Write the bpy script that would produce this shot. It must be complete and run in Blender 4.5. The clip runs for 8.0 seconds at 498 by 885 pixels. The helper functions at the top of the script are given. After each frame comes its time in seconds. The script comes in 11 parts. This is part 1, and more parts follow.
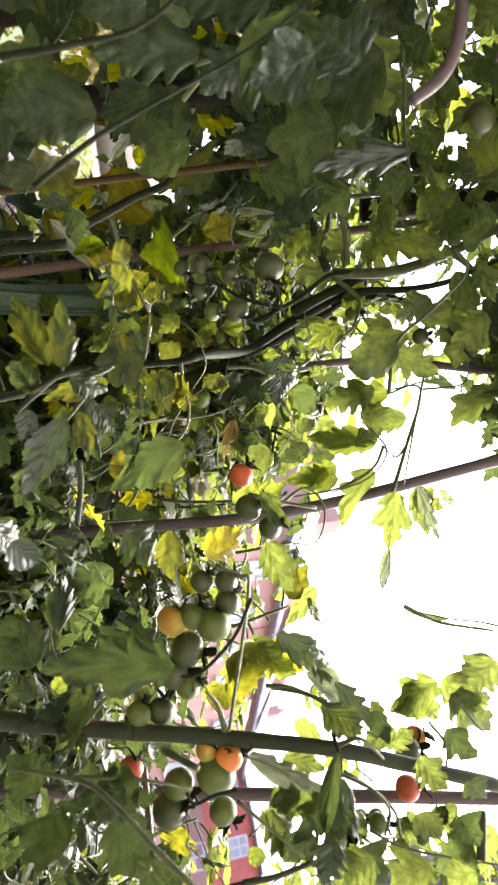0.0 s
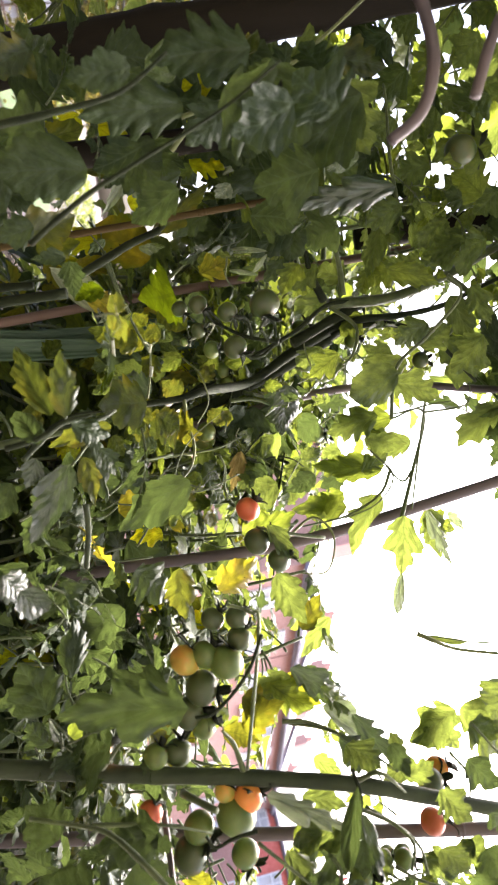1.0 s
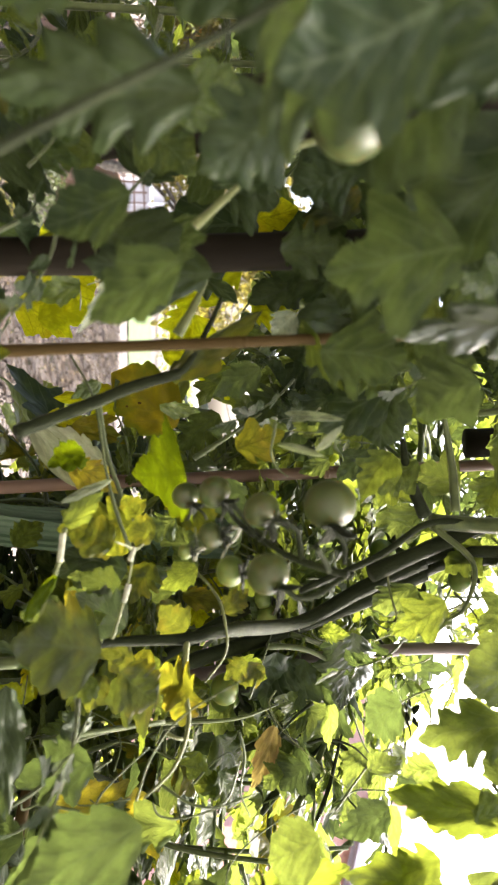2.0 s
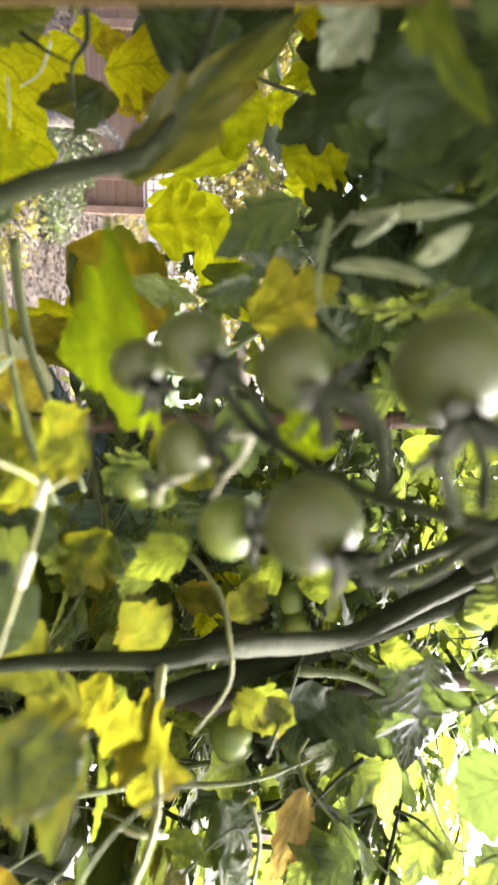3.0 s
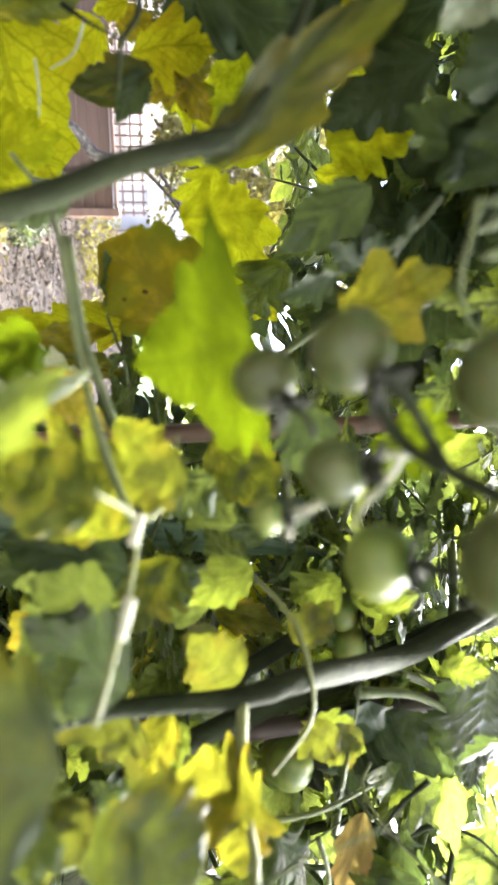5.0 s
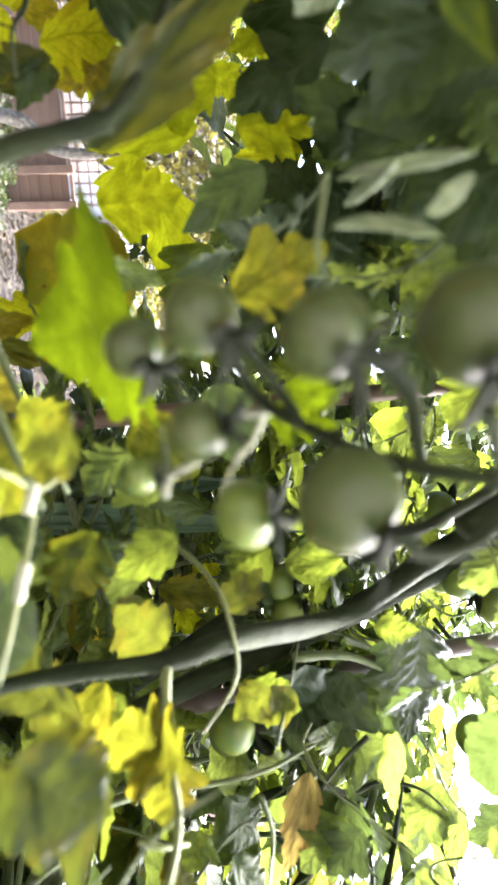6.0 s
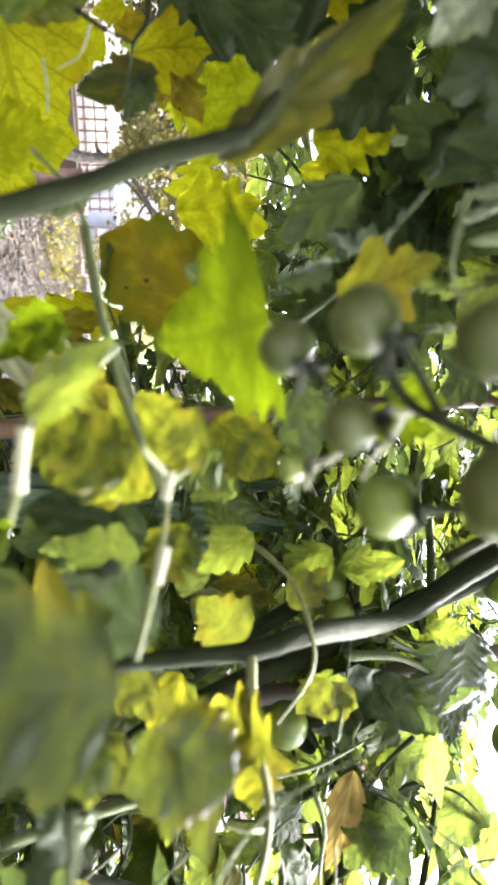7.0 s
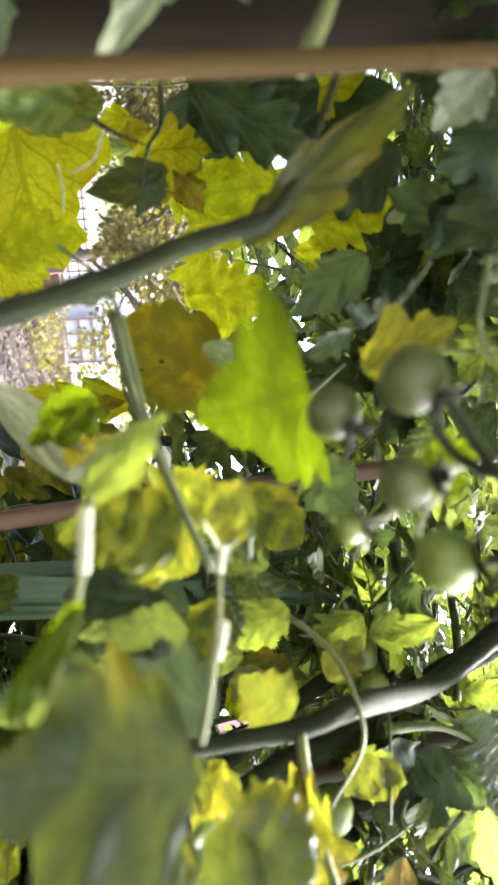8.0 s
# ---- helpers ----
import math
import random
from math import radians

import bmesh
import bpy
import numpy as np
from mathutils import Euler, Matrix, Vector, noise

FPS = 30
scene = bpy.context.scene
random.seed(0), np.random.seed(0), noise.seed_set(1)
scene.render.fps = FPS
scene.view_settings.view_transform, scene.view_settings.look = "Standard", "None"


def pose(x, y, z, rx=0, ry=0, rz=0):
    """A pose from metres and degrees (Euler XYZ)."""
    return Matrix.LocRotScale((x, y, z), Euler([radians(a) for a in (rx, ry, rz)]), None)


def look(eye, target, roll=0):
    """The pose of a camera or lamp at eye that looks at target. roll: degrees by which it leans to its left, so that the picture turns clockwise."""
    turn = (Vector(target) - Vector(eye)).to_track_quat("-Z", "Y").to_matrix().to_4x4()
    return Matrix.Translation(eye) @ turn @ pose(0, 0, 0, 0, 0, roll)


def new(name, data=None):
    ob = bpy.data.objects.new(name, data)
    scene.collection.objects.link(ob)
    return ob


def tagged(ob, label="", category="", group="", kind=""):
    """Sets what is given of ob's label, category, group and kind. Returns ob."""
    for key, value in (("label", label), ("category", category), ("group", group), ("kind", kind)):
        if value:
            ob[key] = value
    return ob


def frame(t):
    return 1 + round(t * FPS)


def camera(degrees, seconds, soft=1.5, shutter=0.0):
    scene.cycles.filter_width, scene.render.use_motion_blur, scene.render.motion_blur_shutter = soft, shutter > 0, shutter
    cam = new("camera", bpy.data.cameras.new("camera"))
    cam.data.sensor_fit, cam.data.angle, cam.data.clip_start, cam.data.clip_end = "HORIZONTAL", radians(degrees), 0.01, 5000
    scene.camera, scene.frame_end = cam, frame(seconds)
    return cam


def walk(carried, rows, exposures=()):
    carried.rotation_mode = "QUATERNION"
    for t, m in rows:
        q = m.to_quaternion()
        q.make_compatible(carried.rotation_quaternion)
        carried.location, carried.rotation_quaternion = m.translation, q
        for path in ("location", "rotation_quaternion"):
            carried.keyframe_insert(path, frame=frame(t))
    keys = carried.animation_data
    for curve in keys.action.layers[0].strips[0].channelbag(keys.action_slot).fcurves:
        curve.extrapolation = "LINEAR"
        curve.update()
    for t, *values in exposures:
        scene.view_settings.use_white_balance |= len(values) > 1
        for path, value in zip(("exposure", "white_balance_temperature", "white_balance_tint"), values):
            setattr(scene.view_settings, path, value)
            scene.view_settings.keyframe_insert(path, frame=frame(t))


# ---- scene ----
# ------------------------------------------------------------------ camera
cam = camera(43.7, 8.0, soft=2.1)
PATH = [
    (0, (0.1949, -0.2733, 1.5104), (0.3757, 1.6860, 1.8691), 82.70),
    (0.5, (0.1957, -0.2763, 1.5122), (0.3710, 1.6860, 1.8562), 80.75),
    (1, (0.1874, -0.2801, 1.5179), (0.2811, 1.6895, 1.8525), 80.16),
    (1.2, (0.1781, -0.2599, 1.5399), (0.0644, 1.7024, 1.9090), 83.21),
    (2.3, (0.1459, 0.0775, 1.5875), (-0.4679, 1.9787, 1.6802), 91.19),
    (2.5, (0.1542, 0.1214, 1.5894), (-0.4513, 2.0264, 1.6530), 92.15),
    (3, (0.1465, 0.1909, 1.6042), (-0.4558, 2.0968, 1.6738), 91.41),
    (3.5, (0.1177, 0.2001, 1.5998), (-0.5542, 2.0787, 1.7401), 90.95),
    (4, (0.1145, 0.1991, 1.5596), (-0.5832, 2.0661, 1.7260), 92.23),
    (4.2, (0.1126, 0.2037, 1.5571), (-0.5676, 2.0778, 1.7145), 91.73),
    (5.3, (0.1435, 0.2169, 1.5635), (-0.4330, 2.1246, 1.7317), 88.76),
    (5.5, (0.1478, 0.2168, 1.5649), (-0.4247, 2.1222, 1.7697), 88.26),
    (6, (0.1443, 0.2055, 1.5875), (-0.4173, 2.1110, 1.8192), 86.45),
    (6.5, (0.1471, 0.1891, 1.5767), (-0.4570, 2.0764, 1.8478), 87.86),
    (7, (0.1483, 0.1997, 1.5446), (-0.4383, 2.0958, 1.7915), 88.51),
    (7.5, (0.1426, 0.1986, 1.5284), (-0.5856, 2.0391, 1.8154), 86.84),
    (8, (0.1496, 0.2004, 1.5256), (-0.6597, 2.0050, 1.8234), 85.47),
]
cam.data.dof.use_dof, cam.data.dof.focus_distance, cam.data.dof.aperture_fstop = True, 0.75, 13.0
walk(cam, [(t, look(eye, target, roll)) for t, eye, target, roll in PATH], [(0, 3.04, 6150, 16), (1.2, 3.14, 6200, 16), (2.3, 3.82, 6400, 12), (3.0, 4.14, 6250, 12), (4.2, 4.0, 6000, 9), (5.3, 4.2, 5800, 9), (8, 4.1, 5800, 9)])

# ------------------------------------------------------------------ light
SUN_AZ, SUN_EL = radians(40), radians(50)          # clockwise from +y, above the horizon
world = bpy.data.worlds.new("overcast_sky")
scene.world = world
world.use_nodes = True
sky = world.node_tree.nodes.new("ShaderNodeTexSky")
sky.sky_type, sky.sun_disc = "NISHITA", False
sky.sun_elevation, sky.sun_rotation = SUN_EL, SUN_AZ
sky.dust_density, sky.air_density, sky.ozone_density = 8.0, 0.7, 0.0
world.node_tree.links.new(sky.outputs[0], world.node_tree.nodes["Background"].inputs[0])
world.node_tree.nodes["Background"].inputs[1].default_value = 0.15
sun = new("sun", bpy.data.lights.new("sun", "SUN"))
sun.data.energy, sun.data.angle, sun.data.color = 2.3, radians(22), (1.0, 0.96, 0.88)
sun.matrix_world = look((40 * math.sin(SUN_AZ) * math.cos(SUN_EL), 40 * math.cos(SUN_AZ) * math.cos(SUN_EL), 40 * math.sin(SUN_EL)), (0, 0, 0))


# ------------------------------------------------------------------ materials
def material(name):
    m = bpy.data.materials.new(name)
    m.use_nodes = True
    return m, m.node_tree.nodes, m.node_tree.links, m.node_tree.nodes["Principled BSDF"]


def noise_ramp(nt, scale, stops, coords="Object", detail=4.0, stretch=(1, 1, 1)):
    """A noise that runs through the given (place, colour) stops."""
    n, l = nt.nodes, nt.links
    co, mp, no, ra = n.new("ShaderNodeTexCoord"), n.new("ShaderNodeMapping"), n.new("ShaderNodeTexNoise"), n.new("ShaderNodeValToRGB")
    mp.inputs["Scale"].default_value = stretch
    no.inputs["Scale"].default_value, no.inputs["Detail"].default_value = scale, detail
    l.new(co.outputs[coords], mp.inputs[0]), l.new(mp.outputs[0], no.inputs["Vector"]), l.new(no.outputs["Fac"], ra.inputs[0])
    while len(ra.color_ramp.elements) < len(stops):
        ra.color_ramp.elements.new(0.5)
    for e, (p, c) in zip(ra.color_ramp.elements, stops):
        e.position, e.color = p, (*c, 1)
    return ra.outputs[0], no.outputs["Fac"]


def bump(nt, height, strength, distance=0.002):
    b = nt.nodes.new("ShaderNodeBump")
    b.inputs["Strength"].default_value, b.inputs["Distance"].default_value = strength, distance
    nt.links.new(height, b.inputs["Height"])
    return b.outputs[0]


def plain(name, stops, scale=8.0, rough=0.7, bumps=0.3, distance=0.002, metal=0.0, stretch=(1, 1, 1), coords="Object", spec=0.4, fuzz=0.0):
    m, n, l, p = material(name)
    col, fac = noise_ramp(m.node_tree, scale, stops, coords, 5.0, stretch)
    l.new(col, p.inputs["Base Color"])
    _, fine = noise_ramp(m.node_tree, scale * 6, [(0, (0, 0, 0)), (1, (1, 1, 1))], coords, 3.0, stretch)
    l.new(bump(m.node_tree, fine, bumps, distance), p.inputs["Normal"])
    p.inputs["Roughness"].default_value, p.inputs["Metallic"].default_value = rough, metal
    p.inputs["Specular IOR Level"].default_value = spec
    p.inputs["Sheen Weight"].default_value, p.inputs["Sheen Roughness"].default_value = fuzz, 0.4
    p.inputs["Sheen Tint"].default_value = (1.0, 0.97, 0.86, 1)
    return m


def leaf_material(name, dark, light, through_col, edge=None, spots=0.0, gloss=0.38, share=0.5, shift=0.5, spec=0.30, vein=None, crinkle=1, net=1.0):
    """Leaf blade: two greens mixed by leaf and by noise, paler veins, optional yellowing edge and brown spots, light shining through."""
    m, n, l, p = material(name)
    nt = m.node_tree
    co, sep, info = n.new("ShaderNodeTexCoord"), n.new("ShaderNodeSeparateXYZ"), n.new("ShaderNodeObjectInfo")
    l.new(co.outputs["UV"], sep.inputs[0])

    def calc(op, a, b=None, c=None):
        k = n.new("ShaderNodeMath")
        k.operation = op
        for i, v in enumerate((a, b, c)):
            if v is not None:
                if hasattr(v, "links"):
                    l.new(v, k.inputs[i])
                else:
                    k.inputs[i].default_value = v
        return k.outputs[0]

    def mix(f, a, b):
        k = n.new("ShaderNodeMix")
        k.data_type = "RGBA"
        for i, v in ((0, f), (6, a), (7, b)):
            if hasattr(v, "links"):
                l.new(v, k.inputs[i])
            else:
                k.inputs[i].default_value = v if i == 0 else (*v, 1)
        return k.outputs[2]

    off = n.new("ShaderNodeVectorMath")
    l.new(co.outputs["UV"], off.inputs[0])
    jump = n.new("ShaderNodeCombineXYZ")
    geo = n.new("ShaderNodeNewGeometry")
    each = calc("FRACT", calc("ADD", info.outputs["Random"], geo.outputs["Random Per Island"]))
    l.new(calc("MULTIPLY", each, 37.0), jump.inputs[0])
    l.new(jump.outputs[0], off.inputs[1])
    no = n.new("ShaderNodeTexNoise")
    no.inputs["Scale"].default_value, no.inputs["Detail"].default_value = 5.0, 5.0
    l.new(off.outputs[0], no.inputs["Vector"])
    patch = no.outputs["Fac"]
    across = calc("ABSOLUTE", calc("SUBTRACT", sep.outputs[0], 0.5))
    along = sep.outputs[1]
    rib = calc("LESS_THAN", across, calc("SUBTRACT", 0.024, calc("MULTIPLY", along, 0.014)))
    bend = calc("ADD", calc("SUBTRACT", calc("MULTIPLY", along, 4.2), calc("MULTIPLY", calc("POWER", across, 0.8), 3.6)), calc("MULTIPLY", patch, 0.9))
    wave = calc("FRACT", bend)
    ridge = calc("ABSOLUTE", calc("SUBTRACT", wave, 0.5))
    side = calc("LESS_THAN", ridge, calc("SUBTRACT", 0.062, calc("MULTIPLY", across, 0.08)))
    veins = calc("MAXIMUM", rib, side)
    tone = calc("ADD", calc("MULTIPLY", calc("SUBTRACT", patch, 0.5), 2.6), calc("MULTIPLY", each, 0.9))
    tone = calc("MINIMUM", calc("MAXIMUM", tone, 0.0), 1.0)
    col = mix(tone, dark, light)
    lit = mix(tone, tuple(c * shift for c in through_col), tuple(min(0.95, c * 1.15) for c in through_col))
    if edge:
        broad = n.new("ShaderNodeTexNoise")
        broad.inputs["Scale"].default_value, broad.inputs["Detail"].default_value = 2.6, 3.0
        l.new(off.outputs[0], broad.inputs["Vector"])
        rim = calc("SMOOTH_MIN", 1.0, calc("MAXIMUM", calc("MULTIPLY", calc("ADD", calc("SUBTRACT", broad.outputs["Fac"], 0.58), calc("MULTIPLY", across, 0.45)), 3.2), 0.0), 0.1)
        col, lit = mix(rim, col, edge), mix(rim, lit, tuple(c * 1.0 for c in edge))
    if spots:
        sp = n.new("ShaderNodeTexVoronoi")
        sp.inputs["Scale"].default_value = 5.0
        l.new(off.outputs[0], sp.inputs["Vector"])
        dot = calc("LESS_THAN", sp.outputs["Distance"], calc("MULTIPLY", patch, spots))
        col, lit = mix(dot, col, (0.05, 0.022, 0.01)), mix(dot, lit, (0.03, 0.012, 0.004))
    col = mix(calc("MULTIPLY", veins, 0.42 if vein else 0.34), col, vein or tuple(min(1, c * 1.9 + 0.03) for c in light))
    fine = n.new("ShaderNodeTexVoronoi")
    fine.feature = "DISTANCE_TO_EDGE"
    fine.inputs["Scale"].default_value = 13.0
    l.new(off.outputs[0], fine.inputs["Vector"])
    mesh_vein = calc("LESS_THAN", fine.outputs["Distance"], 0.05)
    lit = mix(calc("MULTIPLY", mesh_vein, 0.42 * net), lit, tuple(c * 0.5 for c in through_col))
    lit = mix(calc("MULTIPLY", veins, 0.58 * net), lit, tuple(c * 0.42 for c in through_col))
    l.new(col, p.inputs["Base Color"])
    p.inputs["Roughness"].default_value = gloss
    p.inputs["Specular IOR Level"].default_value = spec
    cell = n.new("ShaderNodeTexVoronoi")
    cell.inputs["Scale"].default_value = 26.0
    l.new(off.outputs[0], cell.inputs["Vector"])
    relief = calc("ADD", calc("ADD", calc("MULTIPLY", patch, 0.5), calc("MULTIPLY", calc("POWER", ridge, 0.6), 0.9)), calc("MULTIPLY", cell.outputs["Distance"], -0.30))
    nrm = bump(nt, relief, min(0.8, 0.30 * crinkle), 0.0020 * crinkle)
    l.new(nrm, p.inputs["Normal"])
    tr, ms = n.new("ShaderNodeBsdfTranslucent"), n.new("ShaderNodeMixShader")
    l.new(lit, tr.inputs[0]), l.new(nrm, tr.inputs["Normal"])
    ms.inputs[0].default_value = share
    l.new(p.outputs[0], ms.inputs[1]), l.new(tr.outputs[0], ms.inputs[2])
    l.new(ms.outputs[0], n["Material Output"].inputs[0])
    return m


LEAF = {
    "green": leaf_material("leaf_green", (0.028, 0.050, 0.012), (0.060, 0.088, 0.022), (0.185, 0.23, 0.036), share=0.48, gloss=0.42, spec=0.22, crinkle=1.6),
    "fresh": leaf_material("leaf_fresh", (0.046, 0.074, 0.010), (0.09, 0.12, 0.018), (0.225, 0.275, 0.026), share=0.54, gloss=0.45, spec=0.2, vein=(0.05, 0.07, 0.014), crinkle=1.2),
    "olive": leaf_material("leaf_olive", (0.028, 0.042, 0.006), (0.062, 0.074, 0.010), (0.23, 0.255, 0.014), edge=(0.24, 0.22, 0.012), spots=0.05, share=0.52, spec=0.1, vein=(0.03, 0.04, 0.008), crinkle=0.6),
    "lime": leaf_material("leaf_lime", (0.14, 0.18, 0.008), (0.26, 0.29, 0.010), (0.80, 0.83, 0.008), share=0.80, spec=0.05, vein=(0.16, 0.19, 0.010), net=0.5),
    "yellow": leaf_material("leaf_yellow", (0.055, 0.066, 0.008), (0.10, 0.105, 0.012), (0.22, 0.22, 0.012), edge=(0.24, 0.18, 0.012), spots=0.05, share=0.55, spec=0.1, vein=(0.05, 0.05, 0.01), crinkle=0.8),
    "lemon": leaf_material("leaf_lemon", (0.17, 0.18, 0.004), (0.26, 0.26, 0.006), (0.66, 0.65, 0.006), edge=(0.46, 0.38, 0.008), share=0.72, shift=0.8, spec=0.04, vein=(0.16, 0.18, 0.010)),
    "bright": leaf_material("leaf_bright", (0.030, 0.052, 0.003), (0.052, 0.078, 0.004), (0.165, 0.225, 0.002), share=0.58, spec=0.05, vein=(0.05, 0.075, 0.01)),
    # leaf green darkened, so the tone itself carries the shade of dense foliage
    "deep": leaf_material("leaf_shaded_green", (0.016, 0.029, 0.010), (0.034, 0.050, 0.018), (0.075, 0.105, 0.022), gloss=0.45, spec=0.16, share=0.40, crinkle=1.2),
    # olive version with shade put into the colour, for leaves under others
    "shade": leaf_material("leaf_shaded_olive", (0.026, 0.036, 0.009), (0.050, 0.060, 0.014), (0.16, 0.175, 0.014), edge=(0.13, 0.11, 0.010), gloss=0.45, spec=0.2, share=0.46, crinkle=0.7),
    "amber": leaf_material("leaf_amber", (0.10, 0.095, 0.006), (0.20, 0.150, 0.008), (0.48, 0.38, 0.008), edge=(0.12, 0.15, 0.008), spots=0.17, share=0.56, spec=0.12, vein=(0.13, 0.12, 0.015)),
    "spotted": leaf_material("leaf_spotted", (0.09, 0.10, 0.015), (0.17, 0.15, 0.02), (0.48, 0.42, 0.02), edge=(0.38, 0.25, 0.03), spots=0.16, share=0.60),
    "mottled": leaf_material("leaf_mottled", (0.015, 0.027, 0.006), (0.030, 0.045, 0.009), (0.075, 0.092, 0.009), edge=(0.12, 0.11, 0.006), spots=0.05, gloss=0.36, share=0.46, spec=0.25, crinkle=0.8),
    "glossy": leaf_material("leaf_glossy", (0.030, 0.052, 0.012), (0.058, 0.086, 0.022), (0.12, 0.15, 0.02), gloss=0.26, share=0.28, spec=0.6),
    "crinkled": leaf_material("leaf_crinkled", (0.018, 0.032, 0.014), (0.046, 0.062, 0.030), (0.055, 0.08, 0.022), gloss=0.32, share=0.25, spec=0.7, crinkle=1.5),
    "silver": leaf_material("leaf_silver", (0.30, 0.33, 0.20), (0.46, 0.48, 0.34), (0.50, 0.56, 0.30), gloss=0.5, share=0.5),
    "dry": leaf_material("leaf_dry", (0.24, 0.18, 0.07), (0.40, 0.31, 0.13), (0.62, 0.47, 0.12), edge=(0.30, 0.18, 0.06), spots=0.10, share=0.55, spec=0.1),
    "pale": leaf_material("leaf_pale", (0.14, 0.17, 0.105), (0.25, 0.28, 0.18), (0.20, 0.25, 0.10), gloss=0.38, share=0.38),
}
STEM = plain("stem_green", [(0.3, (0.032, 0.046, 0.012)), (0.7, (0.076, 0.098, 0.028))], 190, 0.7, 0.6, 0.0009, stretch=(0.5, 0.5, 0.3), fuzz=0.22)
# darkened stem green; shade on stems and stalks is put into this colour
STEM_SHADED = plain("stem_shaded", [(0.3, (0.007, 0.010, 0.0035)), (0.7, (0.019, 0.025, 0.009))], 170, 0.85, 0.7, 0.0012, stretch=(0.5, 0.5, 0.3), fuzz=0.03, spec=0.15)
# stem green darkened again, to hold the shade on the leaning vine
VINE = plain("vine_shaded", [(0.3, (0.012, 0.019, 0.005)), (0.7, (0.032, 0.044, 0.012))], 120, 0.75, 0.6, 0.0009, stretch=(0.5, 0.5, 0.3), fuzz=0.1)
STALK = plain("stalk_pale", [(0.3, (0.065, 0.08, 0.022)), (0.7, (0.125, 0.14, 0.045))], 70, 0.7, 0.3, 0.0005, fuzz=0.22)
CANE = plain("bamboo", [(0.25, (0.026, 0.018, 0.006)), (0.75, (0.054, 0.036, 0.012))], 30, 0.75, 0.35, 0.0008, stretch=(1, 1, 0.12), spec=0.08)
CANE_BROWN = plain("brown_cane", [(0.25, (0.06, 0.036, 0.022)), (0.75, (0.13, 0.08, 0.05))], 30, 0.6, 0.4, 0.001, stretch=(1, 1, 0.12))
CANE_DARK = plain("weathered_cane", [(0.25, (0.045, 0.035, 0.035)), (0.75, (0.11, 0.085, 0.075))], 30, 0.6, 0.5, 0.001, stretch=(1, 1, 0.12))
TIMBER = plain("dark_timber", [(0.2, (0.006, 0.005, 0.003)), (0.8, (0.020, 0.016, 0.010))], 14, 0.85, 0.6, 0.002, stretch=(1, 1, 0.08), spec=0.1)
FENCE = plain("fence_wood", [(0.25, (0.11, 0.068, 0.046)), (0.75, (0.20, 0.132, 0.096))], 9, 0.8, 0.5, 0.003, stretch=(0.07, 1, 1))
# pale stem colour that paints sunlight on the main stem
STEM_LIT = plain("stem_lit", [(0.3, (0.07, 0.066, 0.04)), (0.7, (0.15, 0.145, 0.10))], 60, 0.9, 0.7, 0.001, stretch=(0.3, 1, 1))
FUZZ = plain("pale_fuzz", [(0.3, (0.20, 0.21, 0.14)), (0.7, (0.36, 0.37, 0.28))], 180, 0.9, 0.6, 0.001, fuzz=0.4)


def fruit_material(name, a, b):
    m, n, l, p = material(name)
    col, _ = noise_ramp(m.node_tree, 1.6, [(0.35, a), (0.7, b)])
    l.new(col, p.inputs["Base Color"])
    p.inputs["Roughness"].default_value, p.inputs["Specular IOR Level"].default_value = 0.42, 0.35
    p.inputs["Subsurface Weight"].default_value, p.inputs["Subsurface Scale"].default_value = 0.25, 0.006
    return m


FRUIT = {
    "unripe": fruit_material("tomato_unripe", (0.062, 0.094, 0.015), (0.125, 0.158, 0.030)),
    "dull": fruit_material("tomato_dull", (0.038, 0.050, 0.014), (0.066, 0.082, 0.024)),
    "turning": fruit_material("tomato_turning", (0.28, 0.27, 0.04), (0.50, 0.22, 0.03)),
    "orange": fruit_material("tomato_orange", (0.62, 0.18, 0.03), (0.55, 0.26, 0.04)),
    "ripe": fruit_material("tomato_ripe", (0.38, 0.07, 0.025), (0.46, 0.12, 0.035)),
}


# ------------------------------------------------------------------ tools
def mesh_of(name, bm, mat, smooth=True):
    me = bpy.data.meshes.new(name)
    bm.to_mesh(me)
    bm.free()
    me.materials.append(mat)
    if smooth:
        for f in me.polygons:
            f.use_smooth = True
    return me


def part(name, bm, mat, parent, label="", smooth=True):
    ob = new(name, mesh_of(name, bm, mat, smooth))
    ob.parent = parent
    return tagged(ob, label)


def thing(name, label, category, at=(0, 0, 0), group="", kind=""):
    ob = new(name)
    ob.location = at
    return tagged(ob, label, category, group, kind)


def box(bm, size, m=None, bevel=0.0):
    r = bmesh.ops.create_cube(bm, size=1.0, matrix=(m or Matrix()) @ Matrix.Diagonal((*size, 1)))
    if bevel:
        es = {e for v in r["verts"] for e in v.link_edges}
        bmesh.ops.bevel(bm, geom=list(es), offset=bevel, segments=1, affect="EDGES")
    return bm


def curve_points(pts, steps=6):
    """Catmull-Rom through the given places."""
    p = [Vector(q) for q in pts]
    p = [2 * p[0] - p[1]] + p + [2 * p[-1] - p[-2]]
    out = []
    for i in range(1, len(p) - 2):
        for k in range(steps):
            u = k / steps
            a, b, c, d = p[i - 1], p[i], p[i + 1], p[i + 2]
            out.append(0.5 * (2 * b + (c - a) * u + (2 * a - 5 * b + 4 * c - d) * u * u + (3 * b - a - 3 * c + d) * u ** 3))
    return out + [p[-2]]


